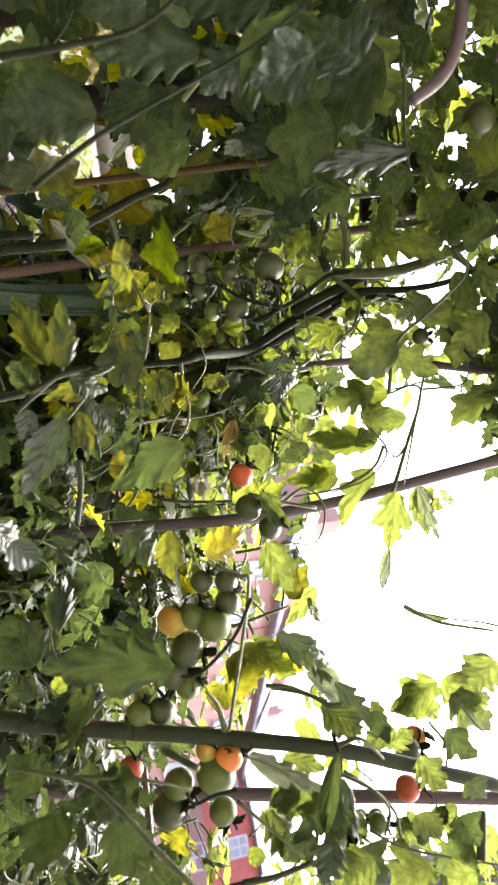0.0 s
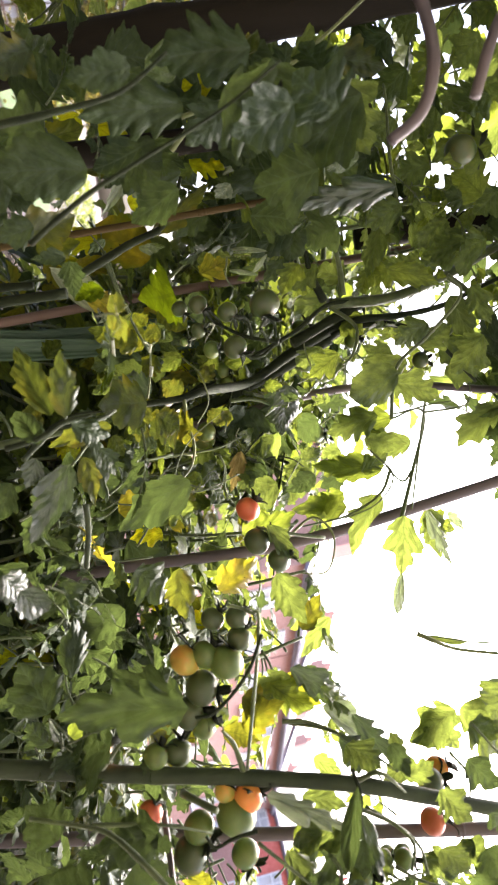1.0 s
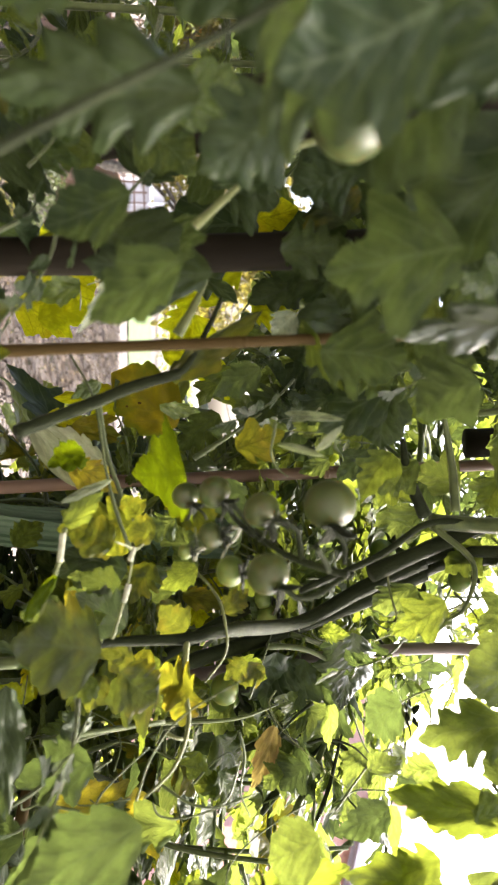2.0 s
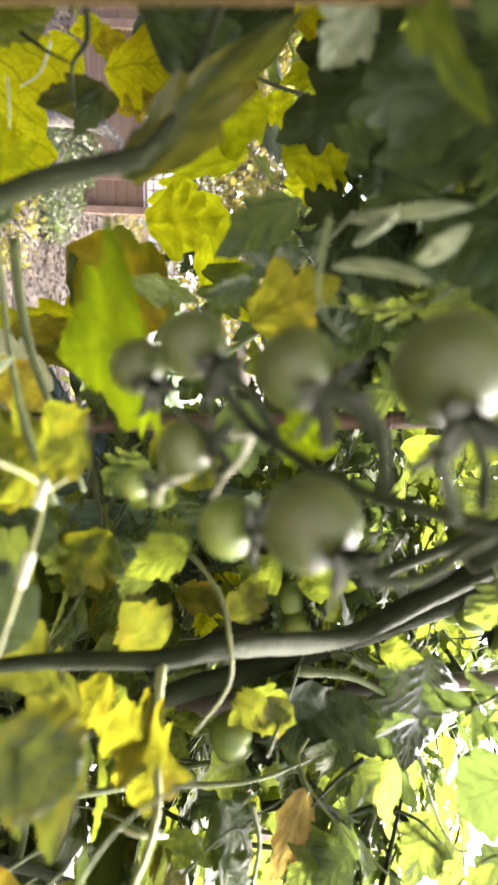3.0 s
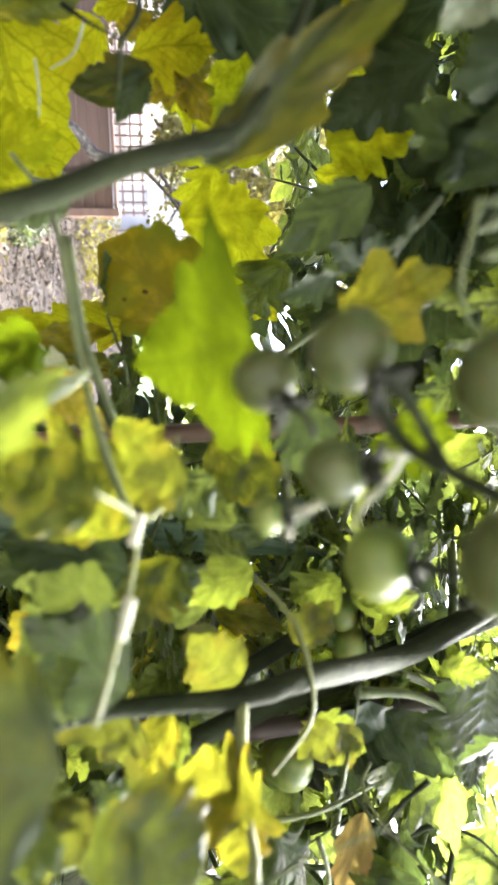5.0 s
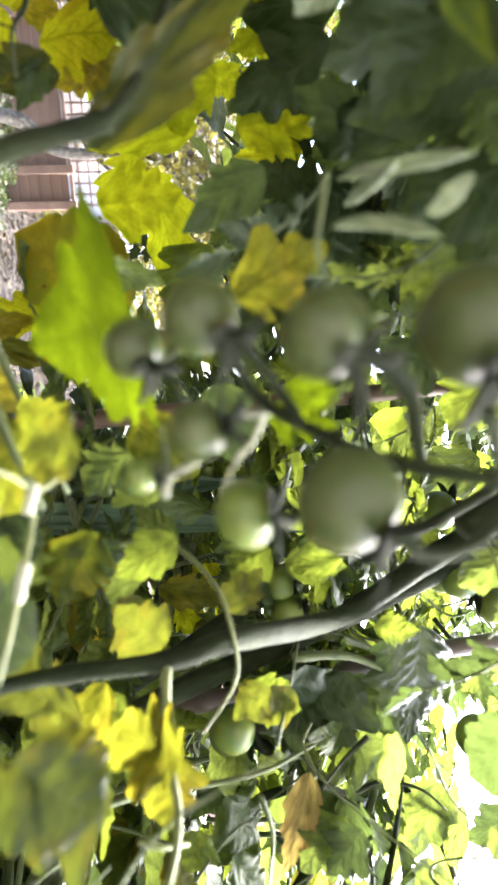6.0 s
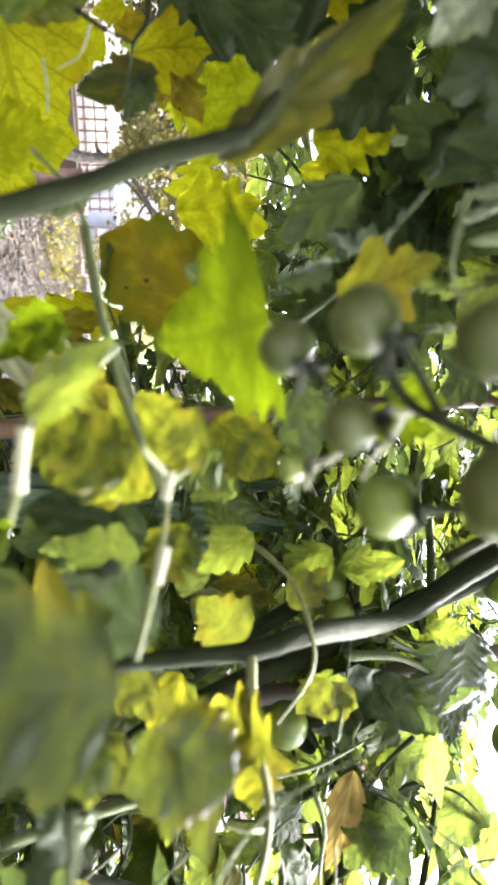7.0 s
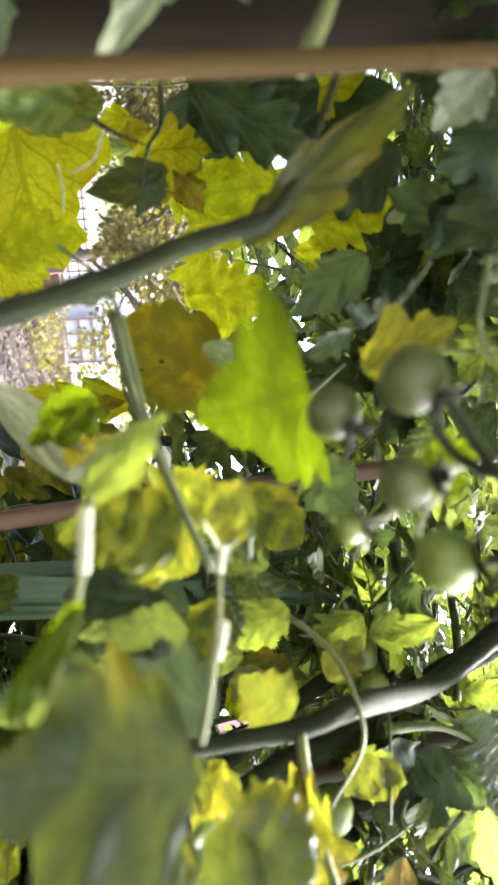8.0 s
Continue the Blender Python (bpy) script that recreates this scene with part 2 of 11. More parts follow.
def tube(pts, r0, r1, sides=8, steps=6, rough=0.06, knots=0.0, seed=1):
    """A stem through the places, from radius r0 to r1, slightly uneven; knots: spacing of swollen joints in metres."""
    bm, line, rnd = bmesh.new(), curve_points(pts, steps), random.Random(seed)
    rings, run, up = [], 0.0, Vector((0.3, 0.5, 0.8))
    for i, c in enumerate(line):
        way = (line[min(i + 1, len(line) - 1)] - line[max(i - 1, 0)]).normalized()
        side = way.cross(up).normalized()
        top = side.cross(way).normalized()
        up = top
        if i:
            run += (c - line[i - 1]).length
        f = i / (len(line) - 1)
        r = (r0 + (r1 - r0) * f) * (1 + rough * rnd.uniform(-1, 1))
        if knots:
            r *= 1 + 0.16 * max(0.0, 1 - abs((run % knots) - knots / 2) / (knots * 0.07))
        rings.append([bm.verts.new(c + r * (math.cos(a) * side + math.sin(a) * top)) for a in (2 * math.pi * k / sides for k in range(sides))])
    for a, b in zip(rings, rings[1:]):
        for k in range(sides):
            bm.faces.new((a[k], a[(k + 1) % sides], b[(k + 1) % sides], b[k]))
    bm.faces.new(rings[0][::-1]), bm.faces.new(rings[-1])
    return bm


# ------------------------------------------------------------------ leaf blades
def half_width(shape, s, sgn, teeth, ph, rag):
    """Half the blade's width at s along the midrib, on one side: an outline, cut into rounded lobes, with a few uneven teeth."""
    if shape == "blade":
        return 0.5 * math.sin(math.pi * min(1, s ** 0.8 * 0.97 + 0.03)) ** 0.7
    q = s ** 0.9 * teeth + ph + 0.27 * sgn + 0.30 * math.sin(s * 5 + rag + 2 * sgn)
    lobe = math.sin(math.pi * (q % 1.0) ** 1.55)
    tooth = math.sin(math.pi * ((q * 2.3 + rag) % 1.0) ** 1.3)
    fade = min(1.0, (1 - s) * 3.5)
    if shape == "tri":
        a = 0.5 * (s / 0.06 if s < 0.06 else (1 - (s - 0.06) / 0.94) ** 1.0)
        return a * (0.74 + 0.26 * lobe) * (0.82 + 0.18 * ((s * 8.5 + 0.4 * sgn + 0.3 * math.sin(s * 9)) % 1.0))
    if shape == "broad":
        env, cut, fine = 0.5 * math.sin(math.pi * (0.05 + 0.95 * s) ** 0.72) ** 0.62, 0.16, 0.05
    elif shape == "lobed":
        env, cut, fine = 0.55 * math.sin(math.pi * (0.06 + 0.94 * s) ** 0.66) ** 0.75, 0.46, 0.12
    else:
        env, cut, fine = 0.51 * math.sin(math.pi * (0.05 + 0.95 * s) ** 0.62) ** 0.9, 0.24, 0.10
    env = min(env, {"broad": 1.3, "lobed": 0.98}.get(shape, 0.86) * (1 - s))
    return max(0.004, env * (1 - cut * fade + cut * fade * lobe) * (1 - fine * fade + fine * fade * tooth))


def leaf_blade(bm, uv, shape, seed, n=60, m=6, place=None, slot=0):
    """Adds a unit leaf along +y from its stalk at the origin, 1 long and about 1 wide: toothed margin, folded midrib, puckered blade, bent tip."""
    rnd = random.Random(seed)
    place = place or Matrix()
    fold, curl, sway, pucker = rnd.uniform(-0.10, 0.35), rnd.uniform(-0.05, 0.40), rnd.uniform(-0.07, 0.07), rnd.uniform(0.002, 0.005)
    teeth, ph, rag, twist = rnd.choice((2.4, 2.9, 3.5)), rnd.uniform(0, 1), rnd.uniform(0, 6), rnd.uniform(-0.25, 0.25)
    grid = []
    for i in range(n + 1):
        s, row = i / n, []
        for j in range(-m, m + 1):
            v, sgn = j / m, (1 if j >= 0 else -1)
            h = half_width(shape, min(s, 0.999), sgn, teeth, ph, rag)
            x = v * h + sway * math.sin(s * 3)
            y = s + (0.30 if shape != "tri" else -0.10) * abs(v) * h
            z = fold * abs(v) * h - curl * s * s * 0.6 + twist * v * h * s + pucker * math.sin(s * 41 - abs(v) * 5) * abs(v)
            z += 0.05 * noise.noise(Vector((x * 4 + seed, y * 4, seed * 0.37))) + 0.02 * noise.noise(Vector((x * 11, y * 11 + seed, 0.5))) - 0.22 * abs(v) ** 3 * h * (seed % 3 - 0.5)
            row.append(bm.verts.new(place @ Vector((x, y, z))))
            row[-1].index = -1
        grid.append((row, s))
    for i in range(n):
        for j in range(2 * m):
            quad = ((i, j), (i, j + 1), (i + 1, j + 1), (i + 1, j))
            f = bm.faces.new([grid[p][0][q] for p, q in quad])
            f.material_index = slot
            for lp, (p, q) in zip(f.loops, quad):
                v = (q - m) / m
                lp[uv].uv = (0.5 + v * half_width(shape, min(grid[p][1], 0.999), 1 if v >= 0 else -1, teeth, ph, rag), grid[p][1])
    return bm


BLADES = {}


def blade_mesh(shape, tone, k):
    key = (shape, tone, k)
    if key not in BLADES:
        bm = bmesh.new()
        BLADES[key] = mesh_of("leaf", leaf_blade(bm, bm.loops.layers.uv.new("blade"), shape, 11 * k + len(shape)), LEAF[tone])
    return BLADES[key]


def leaf_pose(base, tip, width, face):
    b, t = Vector(base), Vector(tip)
    y = (t - b)
    z = Vector(face) - Vector(face).project(y)
    z.normalize()
    x = y.normalized().cross(z)
    m = Matrix((x * width, y, z * y.length)).transposed().to_4x4()
    m.translation = b
    return m


made_leaves = random.Random(7)


def leaf(plant, base, tip, width, face, shape="toothed", tone="green"):
    """One leaflet of a plant, from its stalk to its tip, with its upper side turned to face."""
    ob = new("leaf", blade_mesh(shape, tone, made_leaves.randrange(5)))
    ob.parent = plant
    ob.matrix_basis = leaf_pose(base, tip, width, face)
    return ob


def crumpled_leaf(plant, base, tip, width, face, tone):
    """A leaflet puckered into deep ridges between its side veins, with rolled edges."""
    bm = bmesh.new()
    uv = bm.loops.layers.uv.new("blade")
    n, m, rows = 90, 10, []
    for i in range(n + 1):
        s, line = i / n, []
        for j in range(-m, m + 1):
            v = j / m
            h = half_width("toothed", min(s, 0.999), 1 if j >= 0 else -1, 2.9, 0.3, 2.0)
            q = s * 11 - abs(v) * 2.6 + 0.5 * noise.noise(Vector((v * 3, s * 4, 1.7)))
            z = 0.021 * math.sin(2 * math.pi * q) * min(1, abs(v) * 3) * (1 - 0.5 * abs(v)) + 0.20 * abs(v) * h - 0.5 * abs(v) ** 3 * h - 0.16 * s * s
            z += 0.03 * noise.noise(Vector((v * 5, s * 9, 4.1)))
            line.append(bm.verts.new((v * h, s + 0.25 * abs(v) * h, z)))
        rows.append(line)
    for i in range(n):
        for j in range(2 * m):
            f = bm.faces.new((rows[i][j], rows[i][j + 1], rows[i + 1][j + 1], rows[i + 1][j]))
            for lp, (a, b) in zip(f.loops, ((i, j), (i, j + 1), (i + 1, j + 1), (i + 1, j))):
                lp[uv].uv = (b / (2 * m), a / n)
    ob = part("leaf", bm, LEAF[tone], plant)
    ob.matrix_basis = leaf_pose(base, tip, width, face)
    return ob


def stem(plant, pts, r0, r1, mat=STEM, name="stem", seed=3):
    return part(name, tube(pts, r0, r1, 8, 6, 0.07, 0, seed), mat, plant)


def tomato_meshes(tone, k):
    rnd = random.Random(k + 5)
    bm = bmesh.new()
    bmesh.ops.create_uvsphere(bm, u_segments=28, v_segments=18, radius=0.5)
    for v in bm.verts:
        a = math.atan2(v.co.y, v.co.x)
        r = math.hypot(v.co.x, v.co.y)
        v.co.z *= 0.93
        if v.co.z > 0.25:
            v.co.z -= 0.07 * max(0, 1 - (r / 0.22) ** 2)
        s = 1 + 0.012 * math.sin(5 * a + k) * (r * 2)
        v.co.x *= s
        v.co.y *= s * rnd.choice((1.0, 1.0))
    fruit = mesh_of("tomato", bm, FRUIT[tone])
    bm = bmesh.new()
    for i in range(5):
        a = 2 * math.pi * i / 5 + rnd.uniform(-0.2, 0.2)
        ln, lift = rnd.uniform(0.7, 1.0), rnd.uniform(0.0, 0.4)
        rows = []
        for q in range(6):
            s = q / 5
            w = 0.14 * math.sin(math.pi * min(1, 0.25 + 0.75 * s)) + 0.004
            rr, zz = 0.03 + ln * s * (1 - 0.25 * s), 0.41 + lift * math.sin(2.2 * s) + 0.05 * s
            c, d = math.cos(a), math.sin(a)
            rows.append([bm.verts.new((rr * c - w * d * e, rr * d + w * c * e, zz + 0.02 * (1 - abs(e)) )) for e in (-1, 0, 1)] + [bm.verts.new((rr * c, rr * d, zz - 0.02))])
        for p0, p1 in zip(rows, rows[1:]):
            bm.faces.new((p0[0], p0[1], p1[1], p1[0])), bm.faces.new((p0[1], p0[2], p1[2], p1[1]))
            bm.faces.new((p0[0], p1[0], p1[3], p0[3])), bm.faces.new((p0[2], p0[3], p1[3], p1[2]))
    cap = mesh_of("calyx", bm, STEM_SHADED)
    return fruit, cap


FRUITS = {}


def tomato(plant, at, size, tone="unripe", up=(0, 0, 1)):
    """A fruit with its calyx; up: from the fruit to its stalk."""
    k = len(FRUITS) % 3
    if (tone, k) not in FRUITS:
        FRUITS[tone, k] = tomato_meshes(tone, k)
    f, c = FRUITS[tone, k]
    ob = new("tomato", f)
    ob.parent = plant
    ob.matrix_basis = Matrix.Translation(at) @ Vector(up).to_track_quat("Z", "Y").to_matrix().to_4x4() @ Matrix.Diagonal((size, size, size, 1))
    tagged(ob, {"unripe": "firm green unripe tomato", "dull": "dull grey-green unripe tomato", "turning": "yellow-orange ripening tomato", "orange": "orange ripening tomato", "ripe": "ripe red tomato"}[tone])
    cp = new("calyx", c)
    cp.parent = ob
    return ob


def compound_leaf(tone, seed):
    """A whole hanging leaf, 1 long: arching stalk with pairs of leaflets, small ones between, and one at the end."""
    rnd, bm = random.Random(seed), bmesh.new()
    uv = bm.loops.layers.uv.new("blade")
    droop = rnd.uniform(0.25, 0.6)
    line = lambda s: Vector((0.05 * math.sin(s * 4 + seed), s, 0.12 * s - droop * s * s))
    stalk = tube([line(i / 5) for i in range(6)], 0.022, 0.009, 5, 2, 0.05, 0, seed)
    me = bpy.data.meshes.new("stalk")
    stalk.to_mesh(me)
    stalk.free()
    bm.from_mesh(me)
    bpy.data.meshes.remove(me)
    for f in bm.faces:
        f.material_index = 1

    def leaflet(s, yaw, ln, k):
        w = ln * rnd.uniform(0.55, 0.75)
        m = Matrix.Translation(line(s)) @ pose(0, 0, 0, rnd.uniform(-45, 10), rnd.uniform(-35, 35), yaw) @ Matrix.Diagonal((w, ln, ln, 1))
        leaf_blade(bm, uv, rnd.choice(("toothed", "lobed", "lobed")), seed * 13 + k, 19, 2, m)

    for k, s in enumerate((0.34, 0.58, 0.80)):
        for sg in (-1, 1):
            leaflet(s + rnd.uniform(-0.03, 0.03), sg * rnd.uniform(50, 80), (0.36, 0.42, 0.36)[k] * rnd.uniform(0.75, 1.15), 2 * k + sg)
        leaflet(s + 0.11, rnd.choice((-70, 70)), 0.13, 20 + k)
    leaflet(1.0, rnd.uniform(-12, 12), 0.46, 9)
    me = mesh_of("leaf", bm, LEAF[tone])
    me.materials.append(STEM)
    return me


SPRAYS = {}


LOOSE, COUNT = {}, {}


def spray(plant, base, way, length, tone, k):
    if (tone, k) not in SPRAYS:
        SPRAYS[tone, k] = compound_leaf(tone, 17 * k + len(tone))
    y = Vector(way).normalized()
    x = y.cross(Vector((0, 0, 1))).normalized()
    m = Matrix((x * length, y * length, x.cross(y) * length)).transposed().to_4x4()
    m.translation = base
    COUNT[plant] = COUNT.get(plant, 0) + 1
    if COUNT[plant] > 200:
        return LOOSE.setdefault((plant, tone), []).append((SPRAYS[tone, k], m))
    ob = new("leaf", SPRAYS[tone, k])
    ob.parent = plant
    ob.matrix_basis = m
    return ob


# ------------------------------------------------------------------ ground and distance
GROUND = plain("bare_soil", [(0.3, (0.028, 0.022, 0.018)), (0.7, (0.065, 0.053, 0.042))], 3.0, 0.9, 0.6, 0.01, coords="Object")
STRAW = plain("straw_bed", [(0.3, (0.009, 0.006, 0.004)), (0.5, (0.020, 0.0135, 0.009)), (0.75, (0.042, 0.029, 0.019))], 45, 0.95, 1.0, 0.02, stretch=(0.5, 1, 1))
LAWN = plain("lawn", [(0.3, (0.022, 0.042, 0.006)), (0.7, (0.036, 0.062, 0.010))], 6, 0.9, 0.8, 0.02)
BRICK_RED = plain("painted_red_brick", [(0.3, (0.60, 0.15, 0.11)), (0.7, (0.70, 0.21, 0.16))], 6, 0.8, 0.3)
BRICK_PINK = plain("pink_brick", [(0.3, (0.44, 0.24, 0.19)), (0.7, (0.56, 0.34, 0.28))], 9, 0.85, 0.5, 0.01, stretch=(1, 1, 3))
SLATE = plain("slate", [(0.3, (0.13, 0.12, 0.14)), (0.7, (0.21, 0.19, 0.22))], 5, 0.6, 0.5, 0.01, stretch=(1, 1, 4))
WHITE = plain("white_paint", [(0.3, (0.72, 0.72, 0.70)), (0.7, (0.82, 0.82, 0.80))], 5, 0.4, 0.1)
PANE = plain("window_glass", [(0.3, (0.42, 0.42, 0.41)), (0.7, (0.62, 0.61, 0.60))], 1.2, 0.35, 0.02)


def flat(name, w, h, z, mat, at, turn=0.0, rough=0.0, cells=1, label="", category="ground"):
    bm = bmesh.new()
    bmesh.ops.create_grid(bm, x_segments=cells, y_segments=cells, size=0.5, matrix=Matrix.Diagonal((w, h, 1, 1)))
    for v in bm.verts:
        if rough:
            v.co.z += rough * noise.noise(v.co * 2.3) + rough * 0.5 * noise.noise(v.co * 9)
    ob = new(name, mesh_of(name, bm, mat))
    ob.matrix_world = pose(*at, z, 0, 0, turn)
    return tagged(ob, label, category, kind="structure")


flat("ground", 3000, 3000, 0.0, GROUND, (0, 0), label="dark bare garden soil", cells=40)
PAVING = plain("concrete_paving", [(0.3, (0.040, 0.038, 0.038)), (0.7, (0.075, 0.070, 0.070))], 1.5, 0.9, 0.5, 0.006)
flat("pavement", 12, 9, 0.015, PAVING, (9.5, 9.0), 20, 0.0, 1, "pale grey concrete paving beyond the plants", "pavement")
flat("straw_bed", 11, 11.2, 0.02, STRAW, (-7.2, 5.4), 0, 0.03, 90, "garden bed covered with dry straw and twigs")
flat("lawn", 5.0, 6.5, 0.03, LAWN, (-7.6, 15.2), 29, 0.02, 60, "bright green mown lawn behind the bed")


def window_part(house, at, w, h, turn):
    wn = new("window")
    wn.parent = house
    wn.matrix_basis = pose(*at, 0, 0, turn)
    bm = bmesh.new()
    for x in (-w / 2, 0, w / 2):
        box(bm, (0.09, 0.08, h), pose(x, -0.02, 0))
    for z in (-h / 2, h * 0.12, h / 2):
        box(bm, (w + 0.08, 0.085, 0.09), pose(0, -0.022, z))
    part("window_frame", bm, WHITE, wn, "white painted window frame", False)
    part("pane", box(bmesh.new(), (w, 0.02, h), pose(0, 0.02, 0)), PANE, wn, "", False)
    part("sill", box(bmesh.new(), (w + 0.25, 0.16, 0.1), pose(0, -0.05, -h / 2 - 0.08), 0.01), WHITE, wn, "", False)


def house(at, turn, width, depth, eave, ridge, wall_mat, label, lower_mat=None, windows=2, category="house"):
    """A terraced house: brick body with gables, pitched slate roof with overhang, chimney, two storeys of windows and a door. Its front looks to -y."""
    hs = thing("terraced_house", label, category, (at[0], at[1], 0))
    hs.rotation_euler = (0, 0, radians(turn))
    w, d = width / 2, depth / 2
    bm = bmesh.new()
    a = [bm.verts.new(p) for p in ((-w, -d, 0), (w, -d, 0), (w, d, 0), (-w, d, 0), (-w, -d, eave), (w, -d, eave), (w, d, eave), (-w, d, eave), (-w, 0, ridge - 0.1), (w, 0, ridge - 0.1))]
    for q in ((0, 1, 5, 4), (2, 3, 7, 6), (1, 2, 6, 9, 5), (3, 0, 4, 8, 7), (3, 2, 1, 0)):
        bm.faces.new([a[i] for i in q])
    part("wall", bm, wall_mat, hs, "", False)
    if lower_mat:
        part("ground_storey_wall", box(bmesh.new(), (width - 0.02, 0.06, eave * 0.48), pose(0, -d - 0.03, eave * 0.24)), lower_mat, hs, "pinkish brick ground storey", False)
    bm = bmesh.new()
    slope = math.hypot(d + 0.3, ridge - eave + 0.2)
    tip = math.degrees(math.atan2(ridge - eave, d))
    for s in (-1, 1):
        box(bm, (width + 0.3, slope, 0.12), pose(0, s * (d + 0.25) / 2, (ridge + eave) / 2 - 0.05, -s * tip, 0, 0))
    part("roof", bm, SLATE, hs, "purple-grey slate roof", False)
    bm = box(bmesh.new(), (0.9, 0.6, 1.4), pose(w - 0.5, 0.2, ridge + 0.3))
    for x in (-0.22, 0.22):
        bmesh.ops.create_cone(bm, cap_ends=True, segments=10, radius1=0.13, radius2=0.1, depth=0.4, matrix=pose(w - 0.5 + x, 0.2, ridge + 1.2))
    part("chimney", bm, wall_mat, hs, "", False)
    step = width / windows
    for i in range(windows):
        x = -w + step * (i + 0.5)
        window_part(hs, (x, -d - 0.02, eave * 0.78), 1.0, 1.3, 0)
        if i or windows == 1:
            window_part(hs, (x, -d - 0.06, eave * 0.30), 1.3, 1.5, 0)
    if windows > 1:
        part("door", box(bmesh.new(), (0.95, 0.1, 2.05), pose(-w + step * 0.5, -d - 0.08, 1.03), 0.01), WHITE, hs, "white front door", False)
    bm = box(bmesh.new(), (width, 0.12, 0.12), pose(0, -d - 0.36, eave - 0.05))
    part("gutter", bm, SLATE, hs, "", False)
    return hs


RED_LABEL = "red painted terraced house with white windows and slate roof"
PINK_LABEL = "pink brick terraced house with white windows and slate roof"
house((27.5, 37.5), -36, 6.5, 6.5, 5.6, 8.0, BRICK_RED, RED_LABEL, BRICK_PINK, 2)
house((33.0, 33.5), -36, 6.6, 6.5, 5.3, 7.6, BRICK_PINK, PINK_LABEL, None, 2)
for i in range(6):
    u = i / 5
    house((4.2 + 20.5 * u, 20.5 + 21 * u), 45, 5.6, 6.5, 5.4, 7.7 - 0.5 * (i % 2), BRICK_PINK, PINK_LABEL, None, 2)


def garden_wall(a, b, height, label):
    ln = math.hypot(b[0] - a[0], b[1] - a[1])
    wl = thing("garden_wall", label, "wall", (a[0], a[1], 0))
    wl.rotation_euler = (0, 0, math.atan2(b[1] - a[1], b[0] - a[0]))
    part("wall", box(bmesh.new(), (ln, 0.22, height), pose(ln / 2, 0, height / 2)), BRICK_PINK, wl, "", False)
    part("coping", box(bmesh.new(), (ln + 0.05, 0.3, 0.07), pose(ln / 2, 0, height + 0.035), 0.01), SLATE, wl, "", False)


garden_wall((-1.0, 11.8), (16, 19), 1.1, "low pink brick garden wall with slate coping")


# ------------------------------------------------------------------ the neighbour's pebble-dashed wall
PEBBLE = plain("pebble_dash", [(0.35, (0.05, 0.046, 0.05)), (0.5, (0.13, 0.12, 0.125)), (0.7, (0.26, 0.24, 0.24))], 26, 0.9, 1.0, 0.02)
tagged(new("wall_east", mesh_of("wall_east", box(bmesh.new(), (7.0, 0.3, 6.6), pose(6.80 + 3.4, 7.28 - 1.2, 3.3, 0, 0, -19), 0.01), PEBBLE, False)), "dark grey pebble-dashed side wall of the next house", "wall", kind="structure")

# ------------------------------------------------------------------ fence, shrubs, glasshouse
def fence_panel(width, top, posts, at, turn, label):
    """Lapped horizontal boards between square posts, with a strip of trellis on top."""
    fp = thing("board_fence", label, "fence", (*at, 0), "fence panels")
    fp.rotation_euler = (0, 0, radians(turn))
    rnd = random.Random(4)
    n = int(top / 0.105)
    bd = mesh_of("board", box(bmesh.new(), (width, 0.016, 0.125), pose(width / 2, 0, 0), 0.003), FENCE, False)
    for i in range(n):
        ob = new("board", bd)
        ob.parent = fp
        ob.matrix_basis = pose(rnd.uniform(-0.01, 0.01), 0, 0.08 + i * 0.105, rnd.uniform(6, 9), rnd.uniform(-0.3, 0.3), 0)
    for x in posts:
        part("post", box(bmesh.new(), (0.085, 0.085, top + 0.10), pose(x, -0.05, top / 2 + 0.05), 0.006), FENCE, fp, "", False)
    part("rail", box(bmesh.new(), (width, 0.07, 0.035), pose(width / 2, -0.01, top + 0.06), 0.004), FENCE, fp, "", False)
    for i in range(int(width / 0.105)):
        part("trellis_bar", box(bmesh.new(), (0.02, 0.012, 0.30), pose(0.06 + i * 0.105, 0, top + 0.225)), FENCE, fp, "", False)
    for z in (0.13, 0.235, 0.34):
        part("trellis_bar", box(bmesh.new(), (width - 0.04, 0.012, 0.018), pose(width / 2, 0.012, top + z)), FENCE, fp, "", False)


fence_panel(3.05, 0.63, (0.05, 1.32, 2.66, 3.0), (-6.55, 3.96), 38, "low pinkish-brown lapped board fence with square posts")

CLEAR = plain("cloudy_plastic", [(0.3, (0.36, 0.345, 0.33)), (0.7, (0.52, 0.50, 0.48))], 3, 0.35, 0.1)


def glasshouse(at, turn):
    g = thing("glasshouse", "small glasshouse with white frame and cloudy panels", "greenhouse", (*at, 0))
    g.rotation_euler = (0, 0, radians(turn))
    for x in np.arange(-0.75, 0.76, 0.375):
        part("glazing_bar", box(bmesh.new(), (0.04, 0.05, 1.5), pose(x, 0, 0.75)), WHITE, g, "", False)
    for z in (0.04, 0.75, 1.48):
        part("glazing_rail", box(bmesh.new(), (1.54, 0.055, 0.05), pose(0, 0, z)), WHITE, g, "", False)
    for i in range(4):
        for z in (0.40, 1.11):
            part("panel", box(bmesh.new(), (0.335, 0.012, 0.66), pose(-0.5625 + i * 0.375, 0.01, z)), CLEAR, g, "", False)
    part("roof", box(bmesh.new(), (1.6, 1.2, 0.03), pose(0, 0.5, 1.72, 24)), CLEAR, g, "", False)


glasshouse((-6.40, 9.15), 38)


